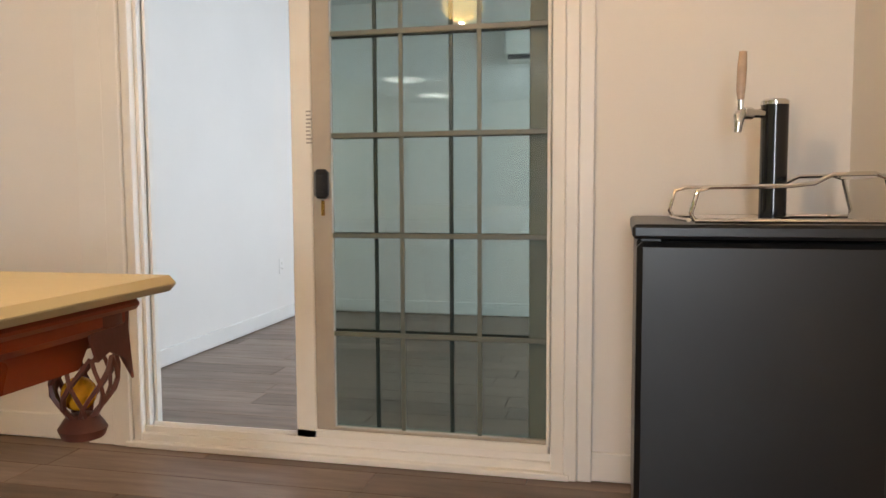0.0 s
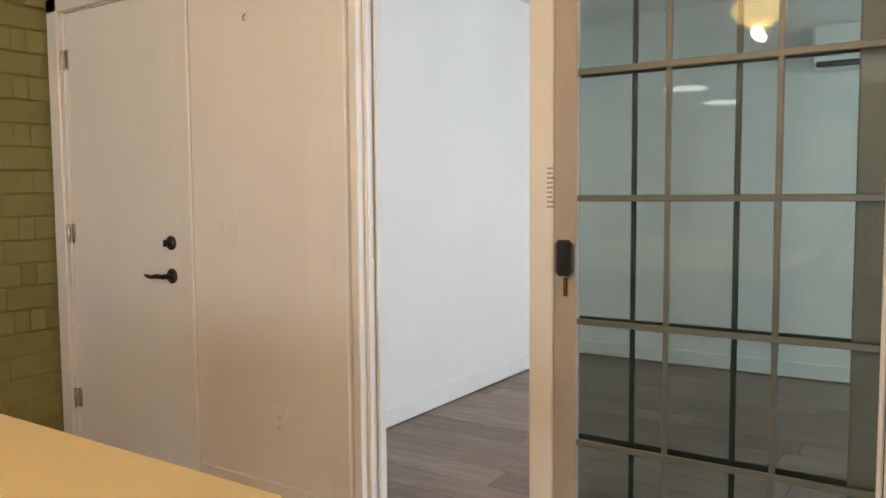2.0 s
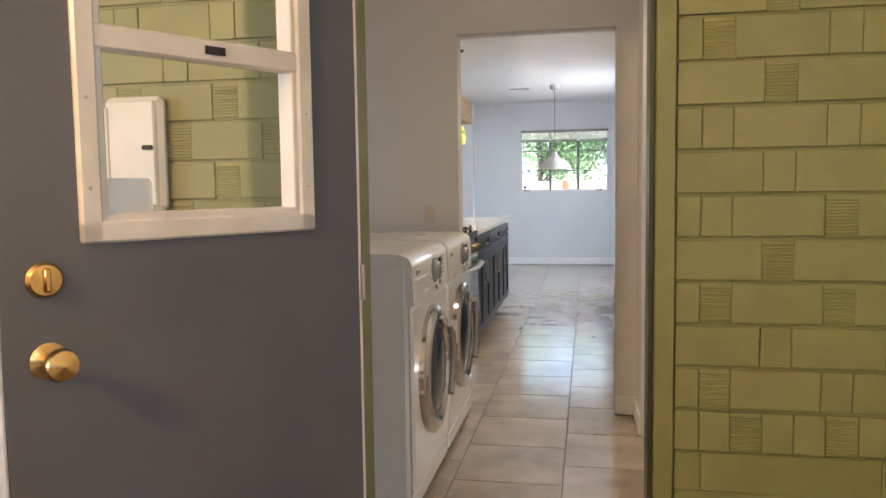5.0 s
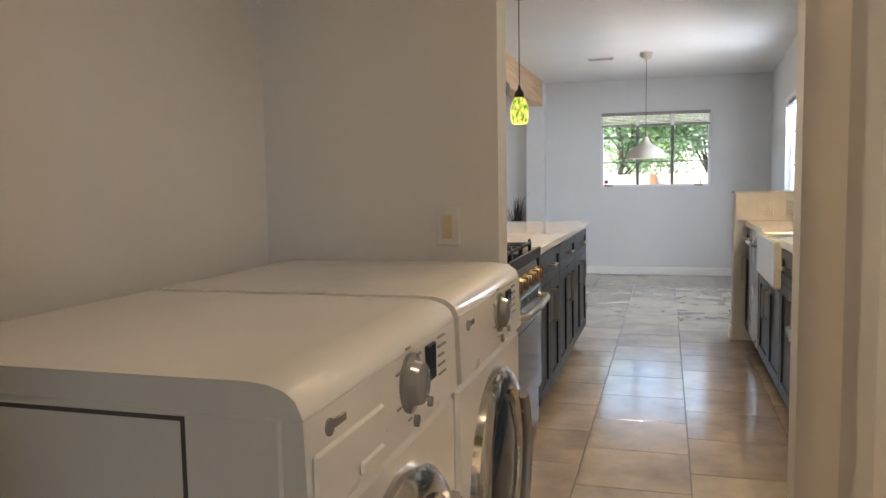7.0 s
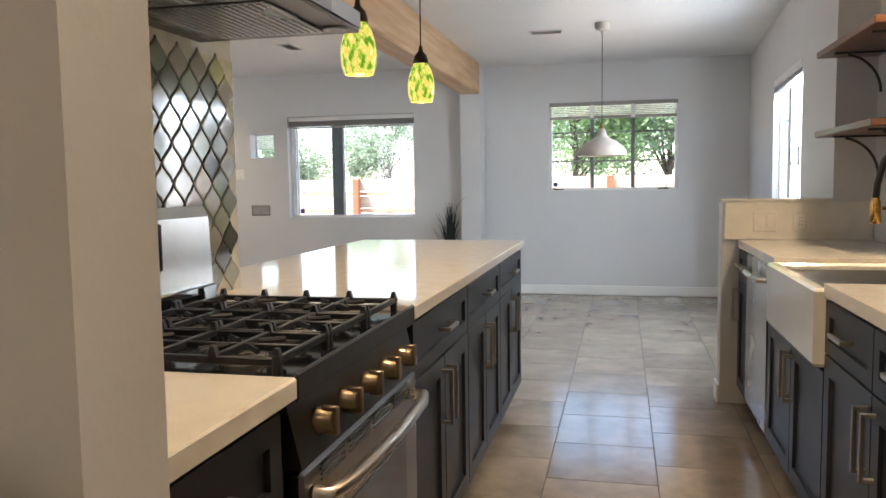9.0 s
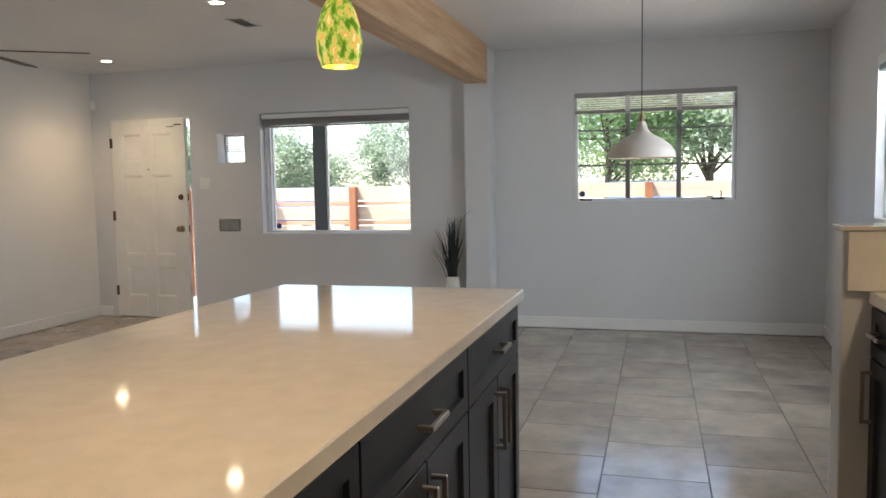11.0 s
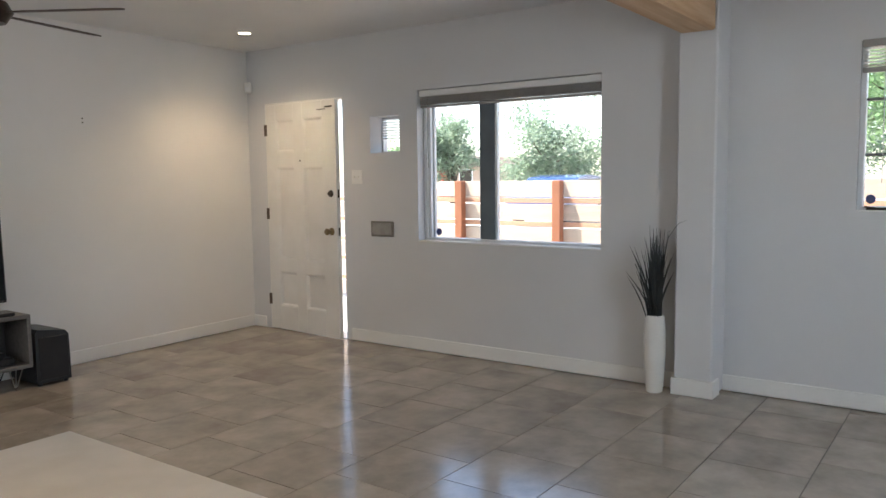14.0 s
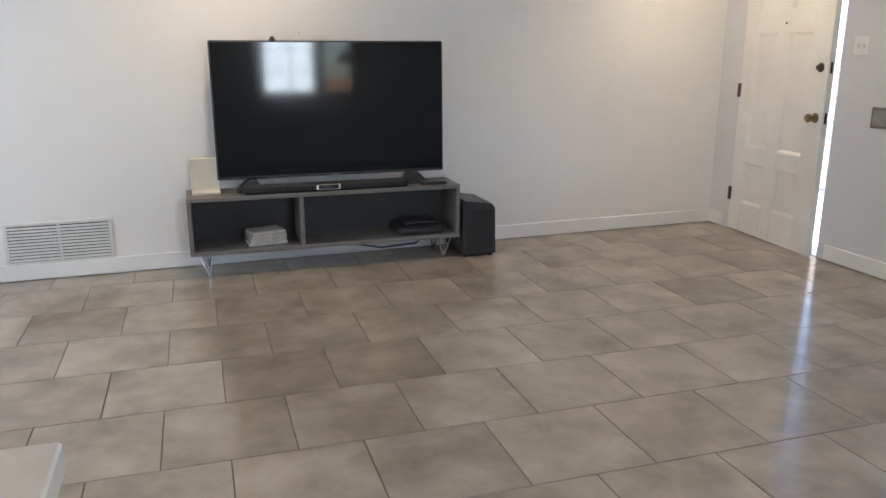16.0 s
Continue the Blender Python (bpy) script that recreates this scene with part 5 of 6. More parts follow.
part("handle", Shape().tube([(0.05, -0.02, 0.80), (0.055, -0.055, 0.80), (0.29, -0.065, 0.80), (0.525, -0.055, 0.80), (0.53, -0.02, 0.80)], 0.012, 10), STEEL, dwr, "curved steel handle")
part("toe_kick", Shape().box(0.004, 0.06, 0, 0.581, 0.5, 0.10, 0), BLACK, dwr)
s = Shape().prism([(-8.888, 2.525), (-7.835, 2.525), (-7.835, 3.05), (-7.02, 3.05), (-7.02, 2.525), (-6.062, 2.525), (-6.062, YK - 0.002), (-8.888, YK - 0.002)], 0.881, 0.921, "z")
solid("sink_worktop", s, QUARTZ, (0, 0, 0), "polished cream quartz worktop around the sink", "worktop")
FIRECLAY = plain("white_fireclay", (0.80, 0.78, 0.73), (0.77, 0.75, 0.70), 0.12, 0, 5, coat=0.3, rvar=0.04)
sink = thing("farmhouse_sink", (-7.832, 2.497, 0.652), "white fireclay farmhouse sink with apron front", "sink")
loops = [(0.006, 0.803, 0.006, 0.545, 0.0), (0.0, 0.809, 0.0, 0.55, 0.012), (0.0, 0.809, 0.0, 0.55, 0.242), (0.008, 0.801, 0.008, 0.543, 0.252), (0.032, 0.777, 0.036, 0.518, 0.252), (0.042, 0.767, 0.046, 0.508, 0.242), (0.055, 0.754, 0.06, 0.495, 0.035)]
vs = [p for a, b, c, d, z in loops for p in ((a, c, z), (b, c, z), (b, d, z), (a, d, z))]
fs = [(4 * k + i, 4 * k + (i + 1) % 4, 4 * k + 4 + (i + 1) % 4, 4 * k + 4 + i) for k in range(6) for i in range(4)]
s = Shape().add(vs, fs + [(0, 3, 2, 1), (24, 25, 26, 27)])
part("basin", s, FIRECLAY, sink)
part("drain", Shape().lathe([(0.045, 0.030), (0.04, 0.034), (0.0, 0.032)], (0.43, 0.3, 0), 20), CHROME, sink)
fau = thing("kitchen_faucet", (-7.62, 3.09, 0.921), "black and brass spring-neck kitchen faucet", "faucet")
part("base", Shape().lathe([(0.03, 0), (0.028, 0.012), (0.02, 0.018), (0.019, 0.20), (0.016, 0.21), (0.016, 0.26)], (0, 0, 0), 20), BRASS, fau, "brass body")
neck = [(0, 0, 0.25), (0, 0, 0.36), (-0.005, -0.03, 0.43), (-0.015, -0.09, 0.47), (-0.03, -0.16, 0.455), (-0.045, -0.215, 0.39), (-0.05, -0.235, 0.30), (-0.052, -0.238, 0.25)]
part("neck", Shape().tube(neck, 0.013, 12), BLACK, fau, "black spring neck")
part("spray_head", Shape().lathe([(0.013, 0.0), (0.018, -0.02), (0.021, -0.09), (0.016, -0.10), (0.0, -0.10)], (-0.052, -0.238, 0.25), 16), BRASS, fau, "brass spray head")
part("arm", Shape().tube([(0, 0, 0.195), (-0.03, -0.12, 0.205), (-0.05, -0.215, 0.21)], 0.007, 8), BRASS, fau)
part("lever", Shape().tube([(0.018, 0, 0.12), (0.06, -0.01, 0.13), (0.09, -0.015, 0.15)], 0.006, 8), BRASS, fau)
part("splash_facing", Shape().box(-8.8875, 2.455, 0.9215, -8.876, YK - 0.004, 1.124, 0.002), QUARTZ, tagged(new("pony_splash"), "cream quartz splash behind the counter", "backsplash"))
wall_plate("light_switch", (-8.876, 2.66, 1.02), -90, 0.12, 0.115, "cream double switch on the quartz splash", "rocker", QUARTZ)
wall_plate("wall_socket", (-8.876, 2.84, 1.02), -90, 0.075, 0.115, "cream wall socket on the quartz splash", "socket", QUARTZ)

fr = thing("refrigerator", (-6.045, 2.50, 0), "stainless french-door refrigerator with bar handles", "refrigerator")
fw = 0.91
part("body", Shape().box(0.0, 0.065, 0.02, fw, 0.69, 1.76, 0.005), plain("dark_grey_side", (0.07, 0.07, 0.075), None, 0.4), fr)
for k, x0 in enumerate((0.002, fw / 2 + 0.002)):
    d = part("door", Shape().box(x0, 0.0, 0.725, x0 + fw / 2 - 0.004, 0.062, 1.775, 0.010), STEEL, fr)
    hx = fw / 2 - 0.085 if k == 0 else fw / 2 + 0.085
    s = Shape().tube([(hx, -0.075, 0.86), (hx, -0.075, 1.70)], 0.016, 12).box(hx - 0.012, -0.07, 0.875, hx + 0.012, 0.002, 0.90, 0.003).box(hx - 0.012, -0.07, 1.66, hx + 0.012, 0.002, 1.685, 0.003)
    part("handle", s, DARK_STEEL, d, "round steel bar handle")
d = part("freezer_drawer", Shape().box(0.002, 0.0, 0.06, fw - 0.002, 0.062, 0.715, 0.010), STEEL, fr)
part("handle", Shape().tube([(0.07, 0.0, 0.645), (0.075, -0.06, 0.645), (0.14, -0.085, 0.645), (fw / 2, -0.095, 0.645), (fw - 0.14, -0.085, 0.645), (fw - 0.075, -0.06, 0.645), (fw - 0.07, 0.0, 0.645)], 0.014, 12), STEEL, d, "curved steel drawer handle")
for x in (0.08, fw - 0.08):
    part("foot", Shape().lathe([(0.025, 0), (0.025, 0.02)], (x, 0.2, 0), 10).lathe([(0.025, 0), (0.025, 0.02)], (x, 0.6, 0), 10), BLACK, fr)

WALNUT = plain("walnut_shelf", (0.17, 0.075, 0.038), (0.10, 0.042, 0.02), 0.35, 0, 2.2, 0.08, 50, (0.8, 9, 9))
for z in (1.905, 1.492):
    sh = thing("wall_shelf", (-8.893, YK, z), "walnut wall shelf on curved black iron brackets", "shelf", 0, "walnut shelves over the counter")
    part("board", Shape().box(0.0, -0.30, -0.032, 0.965, -0.001, 0.0, 0.004), WALNUT, sh)
    for x in (0.20, 0.78):
        s = Shape().box(x - 0.010, -0.26, -0.042, x + 0.010, -0.002, -0.0325, 0.002).box(x - 0.010, -0.010, -0.25, x + 0.010, -0.002, -0.042, 0.002)
        s.tube(arc((-0.24, -0.235), 0.195, 0, 78, 8, "yz", x), 0.007, 8)
        part("bracket", s, BLACK, sh, "curved black iron bracket")

# lamps over the island
GREEN_GLASS, nt, bs = nodes_of("green_art_glass")
n1 = noise_of(nt, 42.0, 3.0, (1, 1, 0.6))
cr = nt.nodes.new("ShaderNodeValToRGB")
for pos, col in ((0.38, (0.09, 0.22, 0.015)), (0.46, (0.32, 0.42, 0.05)), (0.53, (0.62, 0.58, 0.14)), (0.60, (0.72, 0.36, 0.05)), (0.68, (0.80, 0.72, 0.30))):
    e = cr.color_ramp.elements.new(pos)
    e.color = (*col, 1)
cr.color_ramp.elements[0].color = (0.06, 0.22, 0.02, 1)
cr.color_ramp.elements[-1].color = (0.85, 0.35, 0.03, 1)
nt.links.new(n1, cr.inputs[0])
nt.links.new(cr.outputs[0], bs.inputs["Base Color"])
nt.links.new(cr.outputs[0], bs.inputs["Emission Color"])
bs.inputs["Emission Strength"].default_value = 0.22
bs.inputs["Roughness"].default_value = 0.12
BULB = glowing("warm_bulb", (1.0, 0.85, 0.55), 3.0)
for x, y in ((-7.13, 0.975), (-8.12, 0.95)):
    p = thing("pendant_lamp", (x, y, CH), "mottled green art glass pendant on a black cord", "pendant lamp", 0, "pendants over the island")
    b = 1.645 - CH
    part("canopy", Shape().lathe([(0.06, 0.0), (0.06, -0.012), (0.03, -0.025), (0.0, -0.025)], (0, 0, 0), 24), BRONZE, p)
    part("cord", Shape().tube([(0, 0, -0.02), (0, 0, b + 0.24)], 0.0035, 6), BLACK, p)
    part("socket", Shape().lathe([(0.008, b + 0.27), (0.012, b + 0.245), (0.030, b + 0.225), (0.038, b + 0.195), (0.037, b + 0.185), (0.0, b + 0.185)], (0, 0, 0), 20), BRONZE, p, "dark bronze cap")
    part("shade", Shape().lathe([(0.036, b + 0.184), (0.050, b + 0.155), (0.063, b + 0.11), (0.067, b + 0.075), (0.063, b + 0.03), (0.052, b), (0.049, b + 0.001), (0.060, b + 0.03), (0.064, b + 0.075), (0.060, b + 0.11), (0.047, b + 0.153)], (0, 0, 0), 28, close=False), GREEN_GLASS, p, "glowing mottled green glass shade")
    part("bulb", Shape().lathe([(0.012, b + 0.16), (0.03, b + 0.11), (0.034, b + 0.07), (0.02, b + 0.035), (0.0, b + 0.03)], (0, 0, 0), 16), BULB, p)
    spot_lamp("pendant_light", (x, y, 1.66), 2.2, WARM, 120, 0.04)

# tiled splash behind the range and behind the sink: base plates, the tiles follow at the end
SPLASH_R = structure("wall_backsplash_range", Shape().box(-6.685, 0.7005, 0.925, XO - 0.13, 0.707, 1.64, 0), plain("pale_tile_grout", (0.62, 0.60, 0.52), (0.55, 0.53, 0.46), 0.7, 0, 20, 0.3, 120))
structure("wall_backsplash_hood", Shape().box(-6.45, 0.7005, 1.64, XO - 0.13, 0.7065, 1.90, 0), bpy.data.materials["pale_tile_grout"])
SPLASH_S = structure("wall_backsplash_sink", Shape().box(-8.30, YK - 0.007, 0.922, XO - 0.2, YK - 0.0005, 1.44, 0), bpy.data.materials["pale_tile_grout"])

# ---- ceiling fittings ----
DLED = glowing("downlight_lens", (1.0, 0.86, 0.62), 14.0)
# third and fourth entries: unseen downlights added to brighten the living room
for x, y, watts in ((-12.25, -3.14, 12), (-10.6, -0.95, 4), (-9.2, -3.2, 10), (-8.4, -1.2, 4), (-7.6, 2.95, 22), (-5.9, 1.75, 20)):
    if watts:
        dl = thing("downlight", (x, y, CH), "small recessed white ceiling downlight", "downlight", 0, "recessed downlights")
        part("trim_ring", Shape().lathe([(0.062, 0.0), (0.062, -0.004), (0.046, -0.007), (0.044, 0.0)], (0, 0, 0), 24, close=False), TRIM, dl)
        part("lens", Shape().lathe([(0.045, -0.003), (0.0, -0.0035)], (0, 0, 0), 24), DLED, dl)
        spot_lamp("downlight_lamp", (x, y, CH - 0.012), watts, (1.0, 0.74, 0.46), 130, 0.04)
GRILLE = plain("white_vent_enamel", (0.70, 0.69, 0.66), (0.64, 0.63, 0.60), 0.4, 0, 8)
for x, y, lx, ly in ((-11.2, 1.265, 0.14, 0.28), (-11.2, -1.10, 0.30, 0.14), (-6.6, 1.8, 0.14, 0.30)):
    v = thing("ceiling_vent", (x, y, CH), "white slatted ceiling air vent", "air vent", 0, "ceiling vents")
    s = Shape().box(-lx / 2, -ly / 2, -0.008, -lx / 2 + 0.018, ly / 2, -0.0005, 0.002).box(lx / 2 - 0.018, -ly / 2, -0.008, lx / 2, ly / 2, -0.0005, 0.002)
    s.box(-lx / 2 + 0.018, -ly / 2, -0.008, lx / 2 - 0.018, -ly / 2 + 0.018, -0.0005, 0.002).box(-lx / 2 + 0.018, ly / 2 - 0.018, -0.008, lx / 2 - 0.018, ly / 2, -0.0005, 0.002)
    part("frame", s, GRILLE, v)
    part("backing", Shape().box(-lx / 2 + 0.016, -ly / 2 + 0.016, -0.002, lx / 2 - 0.016, ly / 2 - 0.016, -0.0008, 0), BLACK, v)
    n = 5
    for k in range(n):
        if lx < ly:
            x0 = -lx / 2 + 0.024 + k * (lx - 0.048) / n
            s = Shape().prism([(x0, -0.002), (x0 + 0.012, -0.010), (x0 + 0.0135, -0.010), (x0 + 0.0015, -0.002)], -ly / 2 + 0.018, ly / 2 - 0.018, "y")
        else:
            x0 = -ly / 2 + 0.024 + k * (ly - 0.048) / n
            s = Shape().prism([(x0, -0.002), (x0 + 0.012, -0.010), (x0 + 0.0135, -0.010), (x0 + 0.0015, -0.002)], -lx / 2 + 0.018, lx / 2 - 0.018, "x")
        part("slat", s, GRILLE, v)

# ---- dining end and living room ----
SHADE = plain("matt_white_metal_shade", (0.52, 0.48, 0.44), (0.48, 0.44, 0.40), 0.5, 0, 5, 0.03, 100)
p = thing("pendant_lamp", (-10.95, 1.742, CH), "matt white dome pendant with wooden neck", "pendant lamp")
b = 1.455 - CH
part("canopy", Shape().lathe([(0.062, 0.0), (0.062, -0.03), (0.05, -0.055), (0.012, -0.07), (0.008, -0.095), (0.0, -0.095)], (0, 0, 0), 28), SHADE, p)
part("cord", Shape().tube([(0, 0, -0.09), (0, 0, b + 0.29)], 0.003, 6), BLACK, p)
part("neck", Shape().lathe([(0.004, b + 0.285), (0.008, b + 0.265), (0.013, b + 0.240), (0.016, b + 0.222), (0.0, b + 0.222)], (0, 0, 0), 20), plain("brown_wood_neck", (0.24, 0.14, 0.07), None, 0.5), p, "small brown wooden neck")
part("shade", Shape().lathe([(0.020, b + 0.223), (0.032, b + 0.20), (0.040, b + 0.17), (0.065, b + 0.145), (0.125, b + 0.115), (0.175, b + 0.075), (0.198, b + 0.035), (0.205, b), (0.200, b), (0.190, b + 0.035), (0.168, b + 0.07), (0.12, b + 0.108), (0.06, b + 0.138), (0.03, b + 0.16)], (0, 0, 0), 40, close=False), SHADE, p)
part("bulb", Shape().lathe([(0.014, b + 0.15), (0.03, b + 0.10), (0.03, b + 0.07), (0.0, b + 0.045)], (0, 0, 0), 16), BULB, p)

# vase with dry dark grass
CERAMIC = plain("white_ceramic", (0.74, 0.72, 0.68), (0.70, 0.68, 0.64), 0.22, 0, 6, coat=0.2)
vz = thing("floor_vase", (-12.735, 0.055, 0), "tall white ceramic vase with dark dried grass", "vase")
part("vase", Shape().lathe([(0.046, 0.0), (0.052, 0.006), (0.060, 0.12), (0.068, 0.28), (0.066, 0.40), (0.056, 0.485), (0.051, 0.492), (0.045, 0.488), (0.05, 0.40), (0.05, 0.20)], (0, 0, 0), 28), CERAMIC, vz)
GRASS = plain("dark_dried_grass", (0.012, 0.018, 0.022), (0.03, 0.032, 0.028), 0.6, 0, 20)
rg = random.Random(5)
for k in range(120):
    a, lean, h = rg.uniform(0, 6.28), abs(rg.gauss(0, 0.085)), rg.uniform(0.26, 0.58)
    if math.cos(a) < -0.3:
        lean *= 0.35
    bx, by = rg.uniform(-0.03, 0.03), rg.uniform(-0.03, 0.03)
    pts = []
    for j in range(5):
        u = j / 4
        pts.append((bx + math.cos(a) * lean * u * (0.5 + 0.7 * u), by + math.sin(a) * lean * u * (0.5 + 0.7 * u), 0.40 + (h + 0.08) * u - lean * 0.25 * u * u))
    part("blade", Shape().tube(pts, [0.0035, 0.004, 0.0045, 0.003, 0.0008], 4), GRASS, vz)
part("blade", Shape().tube([(0, 0.02, 0.45), (0.01, 0.05, 0.80), (0.01, 0.08, 0.98), (0.01, 0.14, 1.07), (0.01, 0.19, 1.09)], [0.002, 0.002, 0.0018, 0.0015, 0.0008], 4), GRASS, vz)

# wall fittings by the front door
wall_plate("light_switch", (XF, -2.545, 1.38), -90, 0.115, 0.115, "white switch plate beside the front door", "toggle")
ms = thing("mail_slot", (XF, -2.28, 0.957), "brushed metal mail slot cover on the wall", "mail slot", -90)
part("frame", Shape().box(-0.12, 0, -0.063, 0.12, 0.010, 0.063, 0.004), plain("dull_nickel", (0.30, 0.28, 0.25), (0.24, 0.22, 0.20), 0.35, 0.9, 20), ms)
part("flap", Shape().box(-0.10, 0.010, -0.048, 0.10, 0.016, 0.048, 0.004), plain("brushed_flap", (0.42, 0.40, 0.37), (0.34, 0.32, 0.30), 0.35, 0.9, 14, 0.1, 120, (1, 8, 1)), ms)
se = thing("motion_detector", (XF + 0.03, YT + 0.05, 2.20), "small white alarm sensor in the room corner", "sensor", -45)
part("housing", Shape().box(-0.032, 0.0, -0.05, 0.032, 0.045, 0.05, 0.012), VINYL, se)
part("lens", Shape().box(-0.024, 0.044, -0.04, 0.024, 0.05, 0.0, 0.004), TRIM, se)
for z in (1.81, 1.84):
    solid("wall_anchor", Shape().lathe([(0.006, 0), (0.005, 0.004), (0, 0.004)], (0, 0, 0), 10, "y"), BRONZE, (-11.25, YT + 0.056, z), "small dark screw hole in the wall", "screw")

# television and its bench
GREYWOOD = plain("grey_wood_veneer", (0.17, 0.155, 0.145), (0.125, 0.115, 0.108), 0.5, 0, 3, 0.12, 50, (1, 10, 10))
bench = thing("tv_bench", (-10.58, -3.725, 0), "low grey wooden tv bench on hairpin legs", "tv bench")
bw, bd, z0, z1 = 1.71, 0.325, 0.145, 0.50
part("top", Shape().box(0, 0, z1 - 0.025, bw, bd, z1, 0.002), GREYWOOD, bench)
part("bottom", Shape().box(0, 0, z0, bw, bd, z0 + 0.025, 0.002), GREYWOOD, bench)
for x in (0.0, bw - 0.025):
    part("side_panel", Shape().box(x, 0, z0 + 0.0255, x + 0.025, bd, z1 - 0.0255, 0.002), GREYWOOD, bench)
part("divider", Shape().box(1.02, 0.01, z0 + 0.0255, 1.045, bd - 0.004, z1 - 0.0255, 0.002), GREYWOOD, bench)
part("back_panel", Shape().box(0.025, 0.004, z0 + 0.0255, bw - 0.025, 0.014, z1 - 0.0255, 0), plain("dark_back_board", (0.04, 0.038, 0.037), None, 0.6), bench)
for x in (0.09, bw - 0.09):
    for y in (0.06, bd - 0.05):
        s = Shape()
        for dx in (-0.045, 0.0, 0.045):
            s.tube([(x + dx, y, z0), (x + (0.03 if x < 1 else -0.03) * 0.5, y + (0.015 if y > 0.2 else -0.01), 0.004)], 0.004, 6)
        part("leg", s, IRON if y < 0.2 else STEEL, bench, "hairpin leg of steel rod")
tv = thing("television", (-9.79, -3.585, 0.502), "large black flat television, switched off", "television")
tv.matrix_world = pose(-9.79, -3.585, 0.502, 1.5, 0, 0)
SCREEN = plain("dark_tv_screen", (0.004, 0.005, 0.006), (0.005, 0.006, 0.007), 0.07, 0, 3, rvar=0.01)
tw, th, tz = 1.455, 0.835, 0.072
part("housing", Shape().box(-tw / 2, -0.035, tz, tw / 2, 0.018, tz + th, 0.006).box(-0.5, -0.07, tz + 0.05, 0.5, -0.034, tz + 0.45, 0.01), BLACK, tv)
SCREEN.node_tree.nodes["Principled BSDF"].inputs["Specular IOR Level"].default_value = 0.45
part("screen", Shape().box(-tw / 2 + 0.010, 0.0185, tz + 0.018, tw / 2 - 0.010, 0.0205, tz + th - 0.010, 0), SCREEN, tv)
part("logo_bar", Shape().box(-0.03, 0.019, tz + 0.005, 0.03, 0.0205, tz + 0.012, 0), GREYP, tv)
for sx in (-1, 1):
    part("stand_foot", Shape().prism([(sx * 0.42, 0.0), (sx * 0.62, 0.0), (sx * 0.60, 0.012), (sx * 0.54, tz), (sx * 0.50, tz), (sx * 0.46, 0.012)], -0.09, 0.09, "y"), BLACK, tv)
solid("webcam", Shape().box(-0.02, -0.02, 0, 0.02, 0.02, 0.012, 0.004).lathe([(0.012, 0.012), (0.014, 0.02), (0.0, 0.03)], (0, 0, 0), 12), BLACK, (-9.44, -3.61, 0.50 + tz + th), "small black sensor on top of the television", "sensor")
solid("white_knob", Shape().lathe([(0.010, 0), (0.008, 0.006), (0.004, 0.02), (0.012, 0.045), (0.0, 0.055)], (0, 0, 0), 12), VINYL, (-9.60, -3.61, 0.50 + tz + th), "tiny white knob on top of the television", "ornament")
sb = thing("soundbar", (-9.72, -3.45, 0.50), "black soundbar in front of the television", "soundbar", 0)
part("body", Shape().box(-0.52, -0.035, 0.0, 0.52, 0.035, 0.055, 0.014), plain("black_speaker_cloth", (0.02, 0.02, 0.022), None, 0.8, 0, 30, 0.3, 250), sb)
part("display_ring", Shape().box(-0.075, 0.034, 0.010, 0.075, 0.040, 0.046, 0.010), NICKEL, sb)
part("display", Shape().box(-0.062, 0.0395, 0.016, 0.062, 0.0415, 0.040, 0.002), BLACK_GLOSS, sb)
solid("wifi_router", Shape().box(-0.085, -0.02, 0, 0.085, 0.02, 0.215, 0.006).box(-0.085, -0.02, 0.0, 0.085, 0.11, 0.022, 0.006), plain("cream_plastic", (0.62, 0.57, 0.47), (0.56, 0.51, 0.42), 0.45, 0, 6), (-8.99, -3.61, 0.50), "cream plastic router standing on the bench", "router")
solid("media_box", Shape().box(-0.09, -0.06, 0, 0.09, 0.06, 0.022, 0.006), BLACK, (-10.41, -3.49, 0.50), "flat black box on the bench end", "media player")
bz = z0 + 0.025
for k, (bl, bd2, bh) in enumerate(((0.24, 0.18, 0.018), (0.225, 0.175, 0.022), (0.22, 0.175, 0.025), (0.21, 0.16, 0.017))):
    solid("book", Shape().box(-bl / 2, -bd2 / 2, 0, bl / 2, bd2 / 2, bh, 0.002), plain("pale_book_cover", (0.52, 0.49, 0.43), (0.40, 0.37, 0.33), 0.7, 0, 30), (-9.33, -3.56, bz), "pale book lying in a stack inside the bench", "book", 6 + 3 * k, "books in the bench")
    bz += bh + 0.0006
solid("game_console", Shape().box(-0.16, -0.13, 0, 0.16, 0.13, 0.055, 0.012).box(-0.12, -0.10, 0.0555, 0.10, 0.10, 0.085, 0.01), BLACK, (-10.33, -3.58, z0 + 0.025), "black game consoles inside the bench", "game console")
solid("cable", Shape().tube([(0.5, 0.0, 0.16), (0.35, 0.03, 0.09), (0.15, 0.05, 0.05), (-0.1, 0.04, 0.06), (-0.22, 0.0, 0.16)], 0.006, 6), BLACK, (-10.25, -3.70, 0), "black cable hanging behind the bench", "cable")
sub = thing("subwoofer", (-10.72, -3.58, 0), "black subwoofer on the floor beside the bench", "subwoofer", 0)
SUB = plain("black_wood_grain_case", (0.016, 0.018, 0.022), (0.024, 0.026, 0.03), 0.4, 0, 6, 0.15, 90)
part("case", Shape().prism([(-0.115, 0.02), (0.12, 0.02), (0.118, 0.36), (0.10, 0.385), (-0.085, 0.36), (-0.11, 0.33)], -0.18, 0.18, "y"), SUB, sub)
